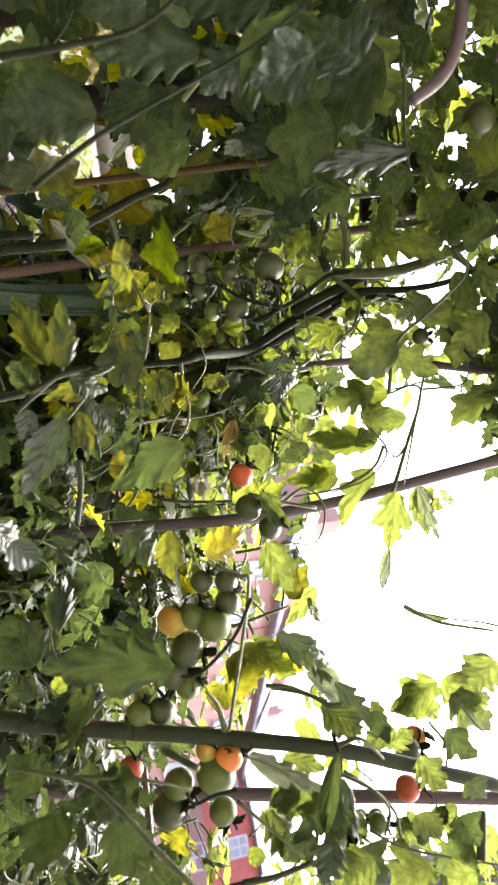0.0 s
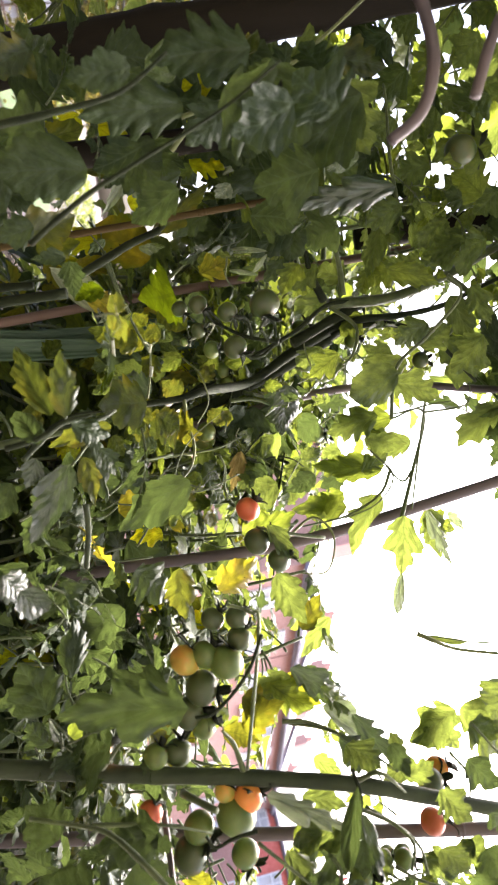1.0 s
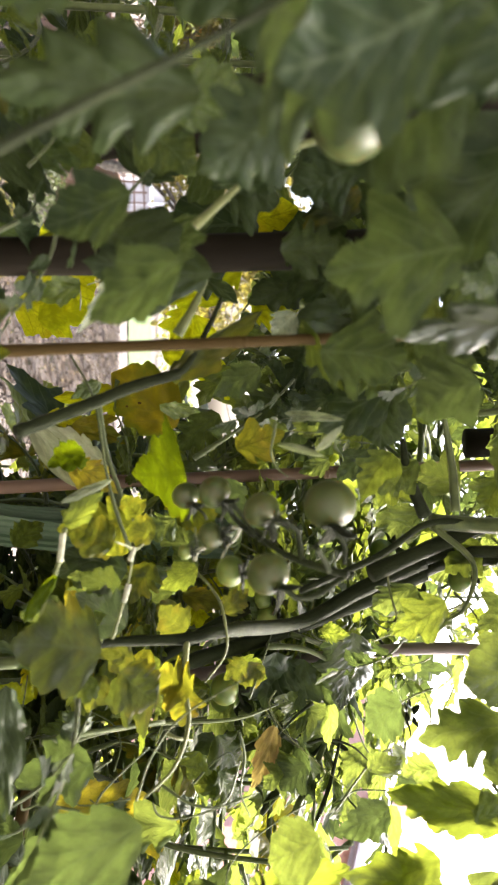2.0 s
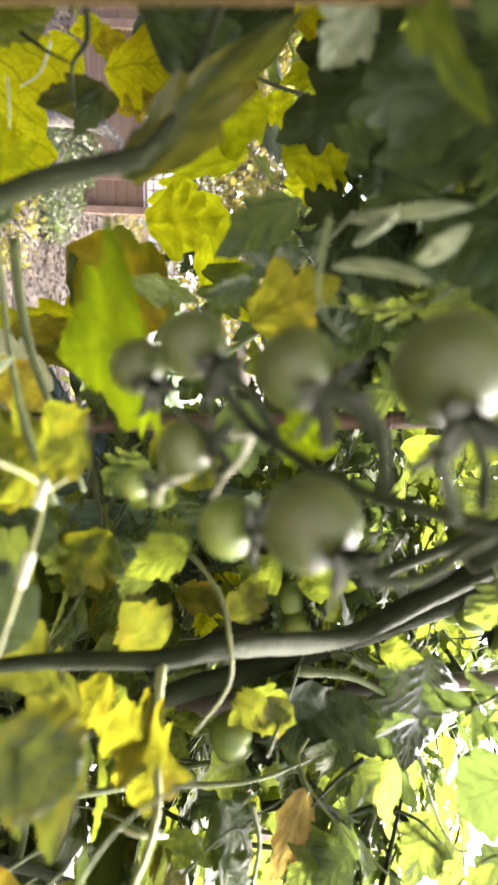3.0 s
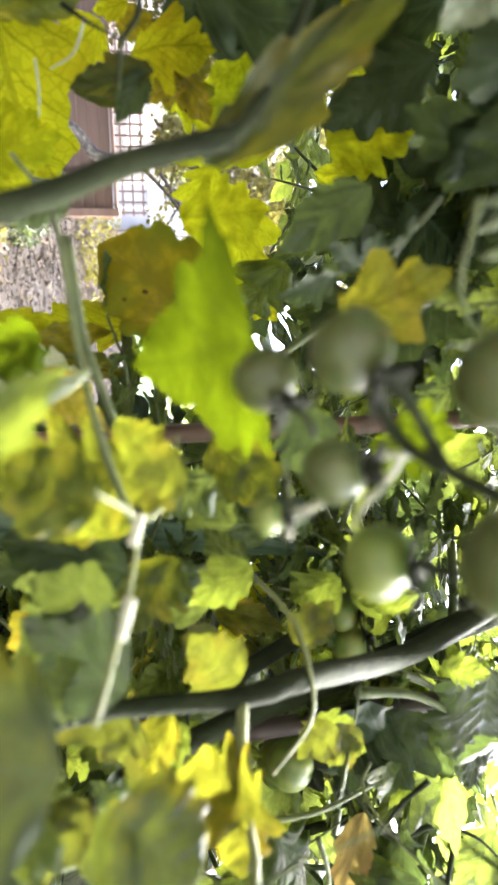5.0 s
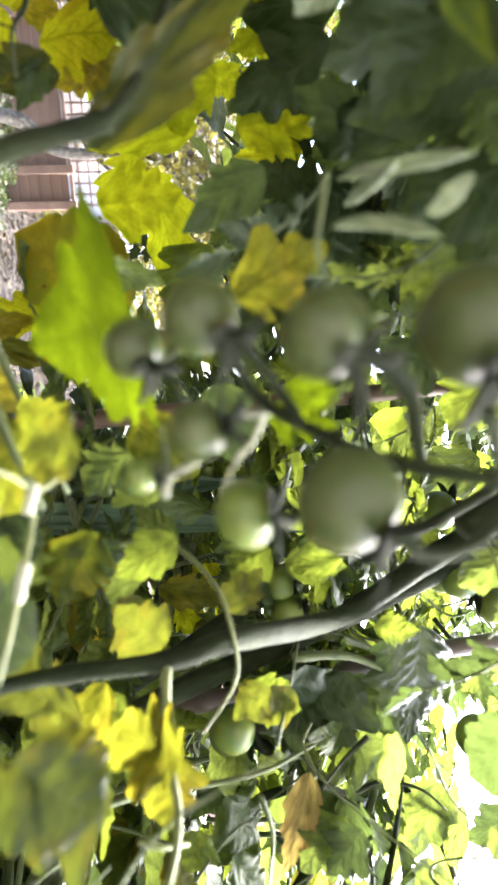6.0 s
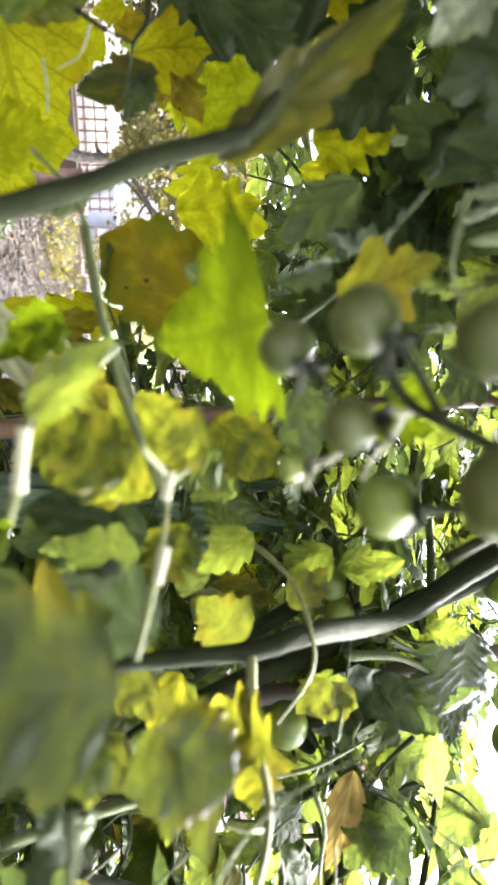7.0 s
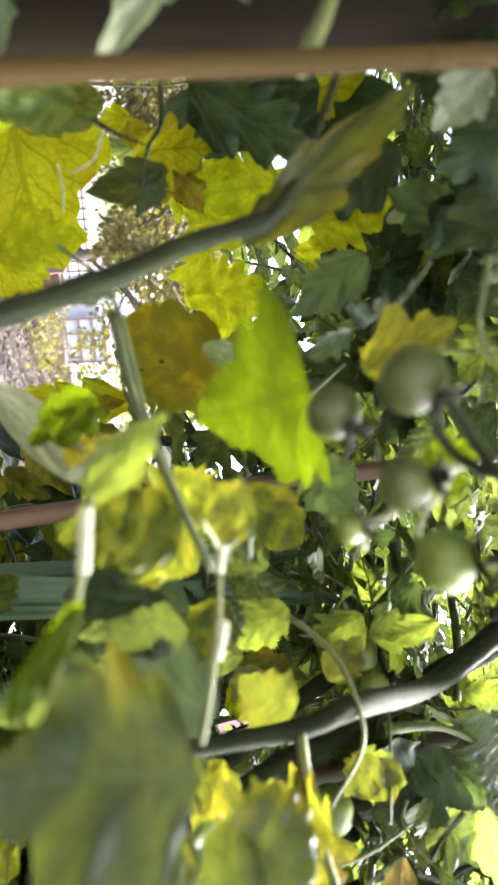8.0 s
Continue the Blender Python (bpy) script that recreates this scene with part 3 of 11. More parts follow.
def cold_frame(at, turn):
    g = thing("cold_frame", "brown-framed glazed cold frame with white panes", "cold frame", (*at, 0))
    g.rotation_euler = (0, 0, radians(turn))
    part("base", box(bmesh.new(), (0.80, 0.5, 0.16), pose(0, 0.2, 0.08), 0.01), FENCE, g, "brown board base", False)
    for x in (-0.36, -0.12, 0.12, 0.36):
        part("glazing_bar", box(bmesh.new(), (0.035, 0.04, 0.66), pose(x, 0, 0.48)), FENCE, g, "", False)
    for z in (0.20, 0.42, 0.64, 0.83):
        part("glazing_rail", box(bmesh.new(), (0.76, 0.045, 0.03), pose(0, 0, z)), FENCE, g, "", False)
    for i in range(3):
        part("pane", box(bmesh.new(), (0.205, 0.01, 0.62), pose(-0.24 + i * 0.24, 0.02, 0.50)), CLEAR, g, "", False)
    part("lid", box(bmesh.new(), (0.82, 0.55, 0.03), pose(0, 0.24, 0.92, 14)), CLEAR, g, "cloudy white lid", False)


cold_frame((-6.0, 9.2), 34)

HEDGE = leaf_material("hedge_leaf", (0.05, 0.08, 0.02), (0.13, 0.16, 0.05), (0.30, 0.36, 0.05))
TREE_LEAF = leaf_material("tree_leaf", (0.04, 0.044, 0.016), (0.10, 0.096, 0.032), (0.16, 0.145, 0.025), edge=(0.24, 0.16, 0.03), spec=0.15)
IVY = leaf_material("ivy_leaf", (0.030, 0.042, 0.018), (0.085, 0.10, 0.052), (0.08, 0.10, 0.03))
BARK = plain("lichened_bark", [(0.3, (0.03, 0.026, 0.022)), (0.55, (0.07, 0.062, 0.052)), (0.8, (0.17, 0.175, 0.13))], 30, 0.9, 0.8, 0.006)


def scatter(count, size, where, mat, seed, name="foliage"):
    """Many small folded leaves in one mesh; where(rnd) gives each one's place."""
    rnd, vs, fs, us = random.Random(seed), [], [], []
    shape = ((0, 0, 0), (0.34, 0.35, 0.08), (0.26, 0.75, 0.06), (0, 1, -0.06), (-0.26, 0.75, 0.06), (-0.34, 0.35, 0.08), (0, 0.5, -0.02))
    for i in range(count):
        s = rnd.uniform(*size)
        m = Matrix.Translation(where(rnd)) @ Euler((rnd.uniform(-1.5, 1.5), rnd.uniform(-1.5, 1.5), rnd.uniform(0, 6.3))).to_matrix().to_4x4() @ Matrix.Diagonal((s, s, s, 1))
        n = len(vs)
        vs += [tuple(m @ Vector(p)) for p in shape]
        for q in ((0, 1, 6), (1, 2, 6), (2, 3, 6), (3, 4, 6), (4, 5, 6), (5, 0, 6)):
            fs.append([n + k for k in q])
            us += [c for k in q for c in (0.5 + shape[k][0], shape[k][1])]
    me = bpy.data.meshes.new(name)
    me.from_pydata(vs, [], fs)
    me.uv_layers.new(name="blade").data.foreach_set("uv", us)
    me.materials.append(mat)
    return me


def hedge(a, b, height, depth, count, label, seed):
    a, b = Vector((*a, 0)), Vector((*b, 0))
    off = (b - a).normalized().cross(Vector((0, 0, 1)))

    def where(r):
        u, s = r.random(), r.random()
        h = height * (0.85 + 0.25 * noise.noise(Vector((u * 9, seed, 0))))
        return a + (b - a) * u + off * depth * (r.random() - 0.5) * (1 if s > 0.4 else 1.1) + Vector((0, 0, h * (r.random() ** 0.6)))

    ob = new("hedge", scatter(count, (0.07, 0.16), where, HEDGE, seed))
    return tagged(ob, label, "hedge", kind="stuff")


hedge((-24, 19.5), (-2, 22.0), 1.5, 1.4, 9000, "leafy green hedge behind the lawn", 3)
hedge((-4, 13.5), (2.0, 14.5), 1.7, 1.0, 4000, "leafy green hedge by the brick wall", 4)
hedge((22, 44), (26, 42), 7.0, 3.0, 5000, "hazy green trees between the houses", 5)


def apple_tree(at, label):
    tr = thing("apple_tree", label, "tree", (*at, 0))
    rnd = random.Random(12)
    part("trunk", tube([(0, 0, 0), (-0.05, 0.06, 0.35), (-0.05, 0.14, 0.6), (0.06, 0.28, 0.78), (0.05, 0.35, 1.1), (-0.10, 0.4, 1.6), (-0.2, 0.3, 2.1)], 0.06, 0.03, 12, 8, 0.08, 0, 2), BARK, tr, "lichen-covered crooked trunk")
    ends = []
    for i in range(46):
        z0 = rnd.uniform(1.0, 2.0)
        a = rnd.uniform(0, 6.3)
        p0 = Vector((-0.05, 0.37, z0))
        way = Vector((math.cos(a), math.sin(a), rnd.uniform(-0.1, 0.8)))
        p1 = p0 + way * rnd.uniform(0.5, 0.9)
        p2 = p1 + Vector((way.x + rnd.gauss(0, 0.5), way.y + rnd.gauss(0, 0.5), rnd.uniform(-0.5, 0.6))) * 0.7
        limb = part("limb", tube([p0, p1, p2], 0.020, 0.006, 6, 4, 0.1, 0, i), BARK, tr)
        for k in range(4):
            q = p1.lerp(p2, rnd.random())
            e = q + Vector((rnd.gauss(0, 0.25), rnd.gauss(0, 0.25), rnd.gauss(0, 0.22)))
            part("twig", tube([q, q.lerp(e, 0.5) + Vector((0, 0, 0.03)), e], 0.007, 0.003, 4, 3, 0.1, 0, i), BARK, limb)
            ends += [e, q.lerp(e, 0.6)]
        ends += [p2]
    where = lambda r: r.choice(ends) + Vector((r.gauss(0, 0.08), r.gauss(0, 0.08), r.gauss(0, 0.08)))
    crown = new("crown", scatter(20000, (0.03, 0.07), where, TREE_LEAF, 8))
    crown.parent = tr
    tagged(crown, "sparse olive and yellowing leaves")
    for i in range(9):
        bm = bmesh.new()
        bmesh.ops.create_uvsphere(bm, u_segments=12, v_segments=8, radius=0.032)
        for v in bm.verts:
            v.co.z -= 0.012 * max(0, 1 - (math.hypot(v.co.x, v.co.y) / 0.014) ** 2) * (1 if v.co.z > 0 else -1)
        ap = part("apple", bm, FRUIT["orange"], tr, "small orange ripe apple")
        ap.location = where(rnd) - Vector((0, 0, 0.04))
    return tr


apple_tree((-3.55, 3.95), "crooked apple tree with sparse yellowing leaves")


def shrub(at, r, h, count, mat, label, seed):
    sh = thing("shrub", label, "shrub", (*at, 0), "garden shrubs")
    rnd = random.Random(seed)
    for i in range(9):
        a = rnd.uniform(0, 6.3)
        e = Vector((math.cos(a) * r * 0.8, math.sin(a) * r * 0.8, h * rnd.uniform(0.5, 0.95)))
        part("branch", tube([(0, 0, 0), e * 0.5 + Vector((0, 0, h * 0.15)), e], 0.012, 0.004, 5, 4, 0.1, 0, i), BARK, sh)

    def where(q):
        a, u = q.uniform(0, 6.3), q.random() ** 0.4
        return Vector((math.cos(a) * r * u, math.sin(a) * r * u, h * q.random() * (1.1 - 0.6 * u) + 0.02))

    lv = new("foliage", scatter(count, (0.03, 0.06), where, mat, seed))
    lv.parent = sh
    tagged(lv, kind="stuff")


shrub((-3.4, 4.5), 0.45, 0.38, 1100, IVY, "pale variegated ivy shrub before the fence", 21)
shrub((-4.5, 5.1), 0.5, 0.30, 1000, IVY, "pale variegated ivy shrub before the fence", 22)
shrub((-2.4, 3.4), 0.5, 0.45, 700, TREE_LEAF, "low tangle of dry yellow-leaved stems", 23)
shrub((-5.0, 7.2), 0.6, 0.55, 900, TREE_LEAF, "low tangle of dry yellow-leaved stems", 24)


def twigs(count, low, high, seed):
    """Dry stalks lying on the bed, three-sided, in one mesh."""
    rnd, vs, fs = random.Random(seed), [], []
    for i in range(count):
        p = Vector((rnd.uniform(low[0], high[0]), rnd.uniform(low[1], high[1]), 0.035))
        a, ln, r = rnd.gauss(0.2, 0.6), rnd.uniform(0.08, 0.4), rnd.uniform(0.002, 0.005)
        way = Vector((math.cos(a), math.sin(a), rnd.uniform(-0.02, 0.3)))
        side = Vector((-math.sin(a), math.cos(a), 0)) * r
        n = len(vs)
        for q in (p, p + way * ln):
            vs += [tuple(q + side), tuple(q - side), tuple(q + Vector((0, 0, 2 * r)))]
        fs += [(n, n + 1, n + 4, n + 3), (n + 1, n + 2, n + 5, n + 4), (n + 2, n, n + 3, n + 5)]
    me = bpy.data.meshes.new("dry_stalks")
    me.from_pydata(vs, [], fs)
    me.materials.append(STRAW_PALE)
    return tagged(new("dry_stalks", me), "loose dry straw stalks lying on the bed", "straw", kind="stuff")


STRAW_PALE = plain("dry_stalk", [(0.3, (0.026, 0.018, 0.011)), (0.7, (0.066, 0.047, 0.030))], 5, 0.9, 0.2)
twigs(3500, (-7, 2.6), (-1.2, 11), 31)


def litter_material():
    """Fallen leaves and weeds: each flake has its own brown, grey-green, straw or yellow."""
    m, n, l, p = material("leaf_litter")
    geo, ramp = n.new("ShaderNodeNewGeometry"), n.new("ShaderNodeValToRGB")
    stops = ((0.0, (0.014, 0.010, 0.006)), (0.35, (0.026, 0.018, 0.012)), (0.55, (0.028, 0.032, 0.014)), (0.75, (0.048, 0.037, 0.026)), (0.92, (0.080, 0.068, 0.050)), (0.985, (0.14, 0.10, 0.012)))
    while len(ramp.color_ramp.elements) < len(stops):
        ramp.color_ramp.elements.new(0.5)
    for e, (at, col) in zip(ramp.color_ramp.elements, stops):
        e.position, e.color = at, (*col, 1)
    l.new(geo.outputs["Random Per Island"], ramp.inputs[0])
    l.new(ramp.outputs[0], p.inputs["Base Color"])
    p.inputs["Roughness"].default_value = 0.85
    p.inputs["Specular IOR Level"].default_value = 0.2
    return m


def on_bed(q):
    """A place along the strip of bed between the plants and the fence, in loose drifts."""
    while True:
        x, y = q.uniform(-6.5, -1.2), q.uniform(3.2, 10.5)
        if noise.noise(Vector((x * 1.7, y * 1.7, 3))) + q.uniform(-0.5, 0.5) > -0.25:
            return Vector((x, y, 0.03 + 0.09 * q.random() ** 2))


tagged(new("leaf_litter", scatter(20000, (0.010, 0.038), on_bed, litter_material(), 37, "leaf_litter")), "brown and yellow fallen leaves among weeds on the bed", "leaf litter", kind="stuff")


# ------------------------------------------------------------------ supports
def cane(pts, r, label, mat=CANE, name="bamboo_cane"):
    ob = new(name, mesh_of(name, tube(pts, r, r * 0.9, 12, 10, 0.02, 0.17, 5), mat))
    line = curve_points(pts, 10)
    if name == "bamboo_cane" and len(line) > 12:
        run = 0.0
        for a, b in zip(line, line[1:]):
            run += (b - a).length
            if run > 0.21:
                run = 0.0
                way = (b - a).normalized() * 0.004
                part("node_ring", tube([a - way, a - way * 0.4, a + way * 0.4, a + way], r * 1.02, r * 1.02, 12, 3, 0.10, 0, 3), mat, ob)
    return tagged(ob, label, "garden cane", "plant canes")


cane([(0.0083, 0.3032, 1.40), (0.0053, 0.3029, 1.45), (-0.0022, 0.3021, 1.575), (-0.0132, 0.3009, 1.76)], 0.0034, 'brown bamboo cane upright in the bed', CANE, 'bamboo_cane')
cane([(0.088, 0.734, -0.108), (0.032, 0.627, 0.998), (0.009, 0.605, 1.437), (-0.005, 0.614, 1.681), (-0.032, 0.631, 2.145)], 0.0070, 'brown cane leaning behind the leaves', CANE_BROWN, 'bamboo_cane')
cane([(0.384, 0.666, 1.078), (0.371, 0.605, 1.420), (0.372, 0.544, 1.695), (0.333, 0.493, 1.992), (0.284, 0.438, 2.318)], 0.0086, 'weathered slanting pole above the plants', CANE_DARK, 'slanting_pole')
cane([(0.511, 0.366, 1.090), (0.553, 0.303, 1.419), (0.602, 0.228, 1.800), (0.616, 0.206, 1.911)], 0.0063, 'weathered dark upright cane tied to the vine', CANE_DARK, 'bamboo_cane')
cane([(0.501, 0.234, 1.484), (0.549, 0.209, 1.483)], 0.0026, 'short cross twig tied to the cane', CANE_DARK, 'cane_piece')
cane([(0.196, 0.685, 1.571), (0.174, 0.685, 1.865), (0.220, 0.635, 2.111)], 0.0069, 'weathered cross cane behind the leaves', CANE_DARK, 'bamboo_cane')
cane([(-0.065, 0.698, 1.913), (-0.063, 0.655, 2.146), (-0.060, 0.556, 2.685)], 0.0182, 'dark timber batten behind the leaves', TIMBER, 'batten')
cane([(-0.155, 0.114, 1.725), (-0.116, 0.115, 1.732), (-0.072, 0.115, 1.748), (-0.029, 0.116, 1.753), (0.004, 0.120, 1.741), (0.020, 0.126, 1.718)], 0.0046, 'grey plastic hoop supporting the plants', CANE_DARK, 'plant_hoop')
cane([(-0.063, 0.103, 1.813), (-0.039, 0.108, 1.795), (0.001, 0.113, 1.777)], 0.0042, 'grey plastic hoop supporting the plants', CANE_DARK, 'plant_hoop')
cane([(0.290, 0.652, 1.427), (0.383, 0.646, 1.415)], 0.0057, 'reddish short cane piece among the leaves', CANE, 'cane_piece')
cane([(-0.089, 0.369, 1.282), (-0.087, 0.345, 1.556), (-0.090, 0.334, 1.709), (-0.093, 0.330, 1.800)], 0.0129, 'dark stained timber stake supporting a tomato plant', TIMBER, 'garden_stake')
cane([(-0.172, 0.399, 1.180), (-0.180, 0.348, 1.451), (-0.179, 0.302, 1.693), (-0.183, 0.258, 1.927), (-0.178, 0.195, 2.260)], 0.0229, 'dark stained timber post beside the bed', TIMBER, 'timber_post')

# ------------------------------------------------------------------ tomato plants
def plant(label, at):
    return thing("tomato_plant", label, "tomato plant", (0, 0, 0), "tomato plants")


plant_left = plant("tall tomato plant with yellowing and shaded leaves", 0)
plant_centre = plant("tomato plant with green fruit truss and yellow-green leaves", 0)
plant_side = plant("leaning tomato vine laden with green and orange fruit", 0)
plant_back = plant("tomato plant with small fruit behind the slanting pole", 0)


# leaves before the fence
leaf(plant_left, (-0.170, 0.454, 1.460), (-0.127, 0.530, 1.480), 0.092, (0.77, -0.58, 0.29), 'lobed', 'lemon')
leaf(plant_left, (-0.146, 0.512, 1.417), (-0.121, 0.545, 1.462), 0.048, (0.75, -0.55, 0.36), 'toothed', 'lemon')
leaf(plant_left, (-0.194, 0.465, 1.525), (-0.191, 0.468, 1.505), 0.017, (0.62, -0.73, 0.28), 'toothed', 'lemon')
leaf(plant_left, (-0.188, 0.472, 1.510), (-0.169, 0.490, 1.482), 0.033, (0.87, -0.48, -0.13), 'toothed', 'lemon')
leaf(plant_left, (-0.197, 0.476, 1.516), (-0.193, 0.482, 1.543), 0.021, (0.70, -0.71, 0.01), 'toothed', 'amber')
leaf(plant_left, (-0.182, 0.479, 1.541), (-0.153, 0.507, 1.568), 0.033, (0.63, -0.76, -0.17), 'lobed', 'amber')
leaf(plant_left, (-0.180, 0.510, 1.626), (-0.181, 0.523, 1.557), 0.063, (0.78, -0.63, -0.01), 'lobed', 'lime')
leaf(plant_left, (-0.175, 0.432, 1.635), (-0.175, 0.455, 1.557), 0.071, (0.73, -0.54, -0.42), 'broad', 'deep')
leaf(plant_left, (-0.146, 0.474, 1.538), (-0.143, 0.476, 1.496), 0.023, (0.65, -0.73, -0.19), 'toothed', 'shade')
leaf(plant_left, (-0.172, 0.536, 1.614), (-0.166, 0.552, 1.540), 0.030, (0.68, -0.70, -0.20), 'toothed', 'lime')
leaf(plant_left, (-0.162, 0.565, 1.581), (-0.096, 0.609, 1.592), 0.055, (0.77, -0.59, -0.22), 'lobed', 'lime')
leaf(plant_left, (-0.154, 0.541, 1.683), (-0.160, 0.553, 1.637), 0.031, (0.76, -0.63, -0.17), 'toothed', 'lime')
leaf(plant_left, (-0.206, 0.498, 1.663), (-0.205, 0.511, 1.633), 0.021, (0.79, -0.57, -0.22), 'toothed', 'lime')
leaf(plant_left, (-0.183, 0.521, 1.667), (-0.197, 0.516, 1.643), 0.021, (0.84, -0.42, -0.33), 'toothed', 'lime')
leaf(plant_left, (-0.022, 0.510, 1.566), (-0.068, 0.501, 1.506), 0.066, (0.40, -0.90, -0.18), 'broad', 'amber')
leaf(plant_left, (-0.091, 0.640, 1.514), (-0.093, 0.628, 1.428), 0.039, (0.25, -0.95, 0.16), 'lobed', 'lemon')
leaf(plant_left, (-0.080, 0.657, 1.427), (-0.032, 0.683, 1.457), 0.038, (0.17, -0.98, 0.10), 'toothed', 'yellow')
leaf(plant_left, (0.026, 0.414, 1.612), (0.023, 0.385, 1.642), 0.035, (0.52, -0.79, -0.33), 'lobed', 'yellow')
leaf(plant_left, (-0.042, 0.423, 1.632), (-0.027, 0.448, 1.596), 0.030, (0.43, -0.64, -0.63), 'toothed', 'deep')
leaf(plant_left, (-0.012, 0.380, 1.563), (-0.035, 0.331, 1.625), 0.025, (0.75, -0.64, 0.13), 'toothed', 'shade')
leaf(plant_left, (-0.122, 0.589, 1.691), (-0.116, 0.608, 1.649), 0.027, (0.60, -0.77, -0.22), 'toothed', 'green')
leaf(plant_left, (-0.204, 0.530, 1.543), (-0.188, 0.544, 1.600), 0.040, (0.40, -0.90, -0.17), 'lobed', 'lime')
leaf(plant_left, (-0.175, 0.488, 1.563), (-0.161, 0.497, 1.531), 0.030, (0.73, -0.65, 0.20), 'lobed', 'amber')
leaf(plant_left, (-0.197, 0.496, 1.596), (-0.184, 0.509, 1.570), 0.032, (0.90, -0.43, -0.03), 'toothed', 'lime')
leaf(plant_left, (-0.159, 0.547, 1.571), (-0.126, 0.571, 1.559), 0.041, (0.56, -0.80, 0.23), 'lobed', 'lime')
leaf(plant_left, (-0.217, 0.533, 1.625), (-0.202, 0.546, 1.650), 0.027, (0.67, -0.74, 0.11), 'toothed', 'lime')
leaf(plant_left, (-0.116, 0.620, 1.599), (-0.093, 0.631, 1.619), 0.031, (0.49, -0.86, 0.16), 'toothed', 'lime')
leaf(plant_left, (-0.005, 0.550, 1.709), (0.007, 0.565, 1.681), 0.026, (0.45, -0.89, -0.12), 'toothed', 'green')
leaf(plant_left, (-0.150, 0.678, 1.681), (-0.092, 0.712, 1.646), 0.067, (0.45, -0.89, -0.04), 'lobed', 'green')
leaf(plant_left, (-0.099, 0.695, 1.610), (-0.059, 0.719, 1.559), 0.061, (0.47, -0.87, -0.15), 'lobed', 'green')
leaf(plant_left, (-0.126, 0.641, 1.556), (-0.095, 0.659, 1.540), 0.029, (0.61, -0.79, 0.03), 'toothed', 'fresh')
leaf(plant_left, (-0.194, 0.539, 1.669), (-0.196, 0.516, 1.710), 0.041, (0.61, -0.69, -0.38), 'lobed', 'lime')
leaf(plant_left, (-0.242, 0.521, 1.660), (-0.211, 0.545, 1.682), 0.038, (0.70, -0.58, -0.43), 'lobed', 'lime')
leaf(plant_left, (-0.169, 0.559, 1.686), (-0.172, 0.571, 1.643), 0.037, (0.67, -0.61, -0.43), 'lobed', 'lime')

# pale curled leaves and shaded leaves at the top of the left plant
leaf(plant_left, (0.030, 0.334, 1.672), (0.018, 0.356, 1.638), 0.006, (0.29, -0.93, -0.24), 'blade', 'pale')
leaf(plant_left, (0.051, 0.342, 1.661), (0.042, 0.346, 1.633), 0.005, (0.22, -0.97, -0.12), 'blade', 'pale')
leaf(plant_left, (0.026, 0.341, 1.654), (0.020, 0.369, 1.643), 0.004, (0.36, -0.87, -0.32), 'blade', 'pale')
leaf(plant_left, (0.032, 0.340, 1.673), (0.050, 0.332, 1.656), 0.006, (0.68, -0.72, -0.16), 'blade', 'pale')
leaf(plant_left, (-0.036, 0.325, 1.644), (-0.030, 0.346, 1.630), 0.021, (0.75, -0.46, -0.48), 'toothed', 'pale')
leaf(plant_left, (-0.136, 0.414, 1.459), (-0.141, 0.418, 1.516), 0.033, (0.86, -0.47, 0.18), 'broad', 'olive')
leaf(plant_left, (-0.042, 0.412, 1.696), (-0.076, 0.414, 1.646), 0.039, (0.56, -0.68, -0.47), 'lobed', 'deep')
leaf(plant_left, (-0.017, 0.298, 1.643), (0.023, 0.312, 1.667), 0.014, (0.76, -0.59, -0.29), 'lobed', 'fresh')
leaf(plant_left, (-0.076, 0.353, 1.710), (-0.038, 0.369, 1.647), 0.056, (0.74, -0.63, -0.22), 'lobed', 'deep')
leaf(plant_left, (-0.056, 0.378, 1.724), (-0.036, 0.393, 1.662), 0.048, (0.77, -0.61, -0.19), 'toothed', 'deep')
leaf(plant_left, (-0.064, 0.399, 1.708), (-0.045, 0.422, 1.661), 0.044, (0.60, -0.76, -0.24), 'lobed', 'deep')
leaf(plant_left, (-0.138, 0.444, 1.679), (-0.129, 0.481, 1.626), 0.049, (0.59, -0.79, -0.13), 'lobed', 'deep')
leaf(plant_left, (-0.194, 0.466, 1.543), (-0.191, 0.487, 1.599), 0.061, (0.93, -0.37, 0.06), 'lobed', 'deep')
leaf(plant_left, (-0.182, 0.449, 1.692), (-0.201, 0.482, 1.635), 0.055, (0.66, -0.74, -0.08), 'toothed', 'deep')
leaf(plant_left, (-0.036, 0.341, 1.692), (-0.007, 0.360, 1.658), 0.046, (0.46, -0.84, -0.29), 'lobed', 'deep')
leaf(plant_left, (-0.008, 0.380, 1.716), (0.023, 0.382, 1.665), 0.042, (0.23, -0.92, -0.32), 'toothed', 'deep')
leaf(plant_left, (-0.049, 0.289, 1.551), (-0.011, 0.311, 1.516), 0.014, (0.54, -0.83, 0.10), 'toothed', 'pale')
leaf(plant_left, (-0.045, 0.290, 1.545), (-0.012, 0.294, 1.557), 0.015, (0.79, -0.62, 0.05), 'toothed', 'pale')
leaf(plant_left, (-0.035, 0.282, 1.592), (-0.033, 0.268, 1.526), 0.044, (0.37, -0.89, 0.28), 'lobed', 'deep')
leaf(plant_left, (-0.083, 0.265, 1.623), (-0.098, 0.293, 1.592), 0.031, (0.90, -0.38, 0.20), 'toothed', 'deep')
leaf(plant_left, (-0.082, 0.252, 1.665), (-0.083, 0.275, 1.634), 0.043, (0.82, -0.57, -0.02), 'lobed', 'deep')
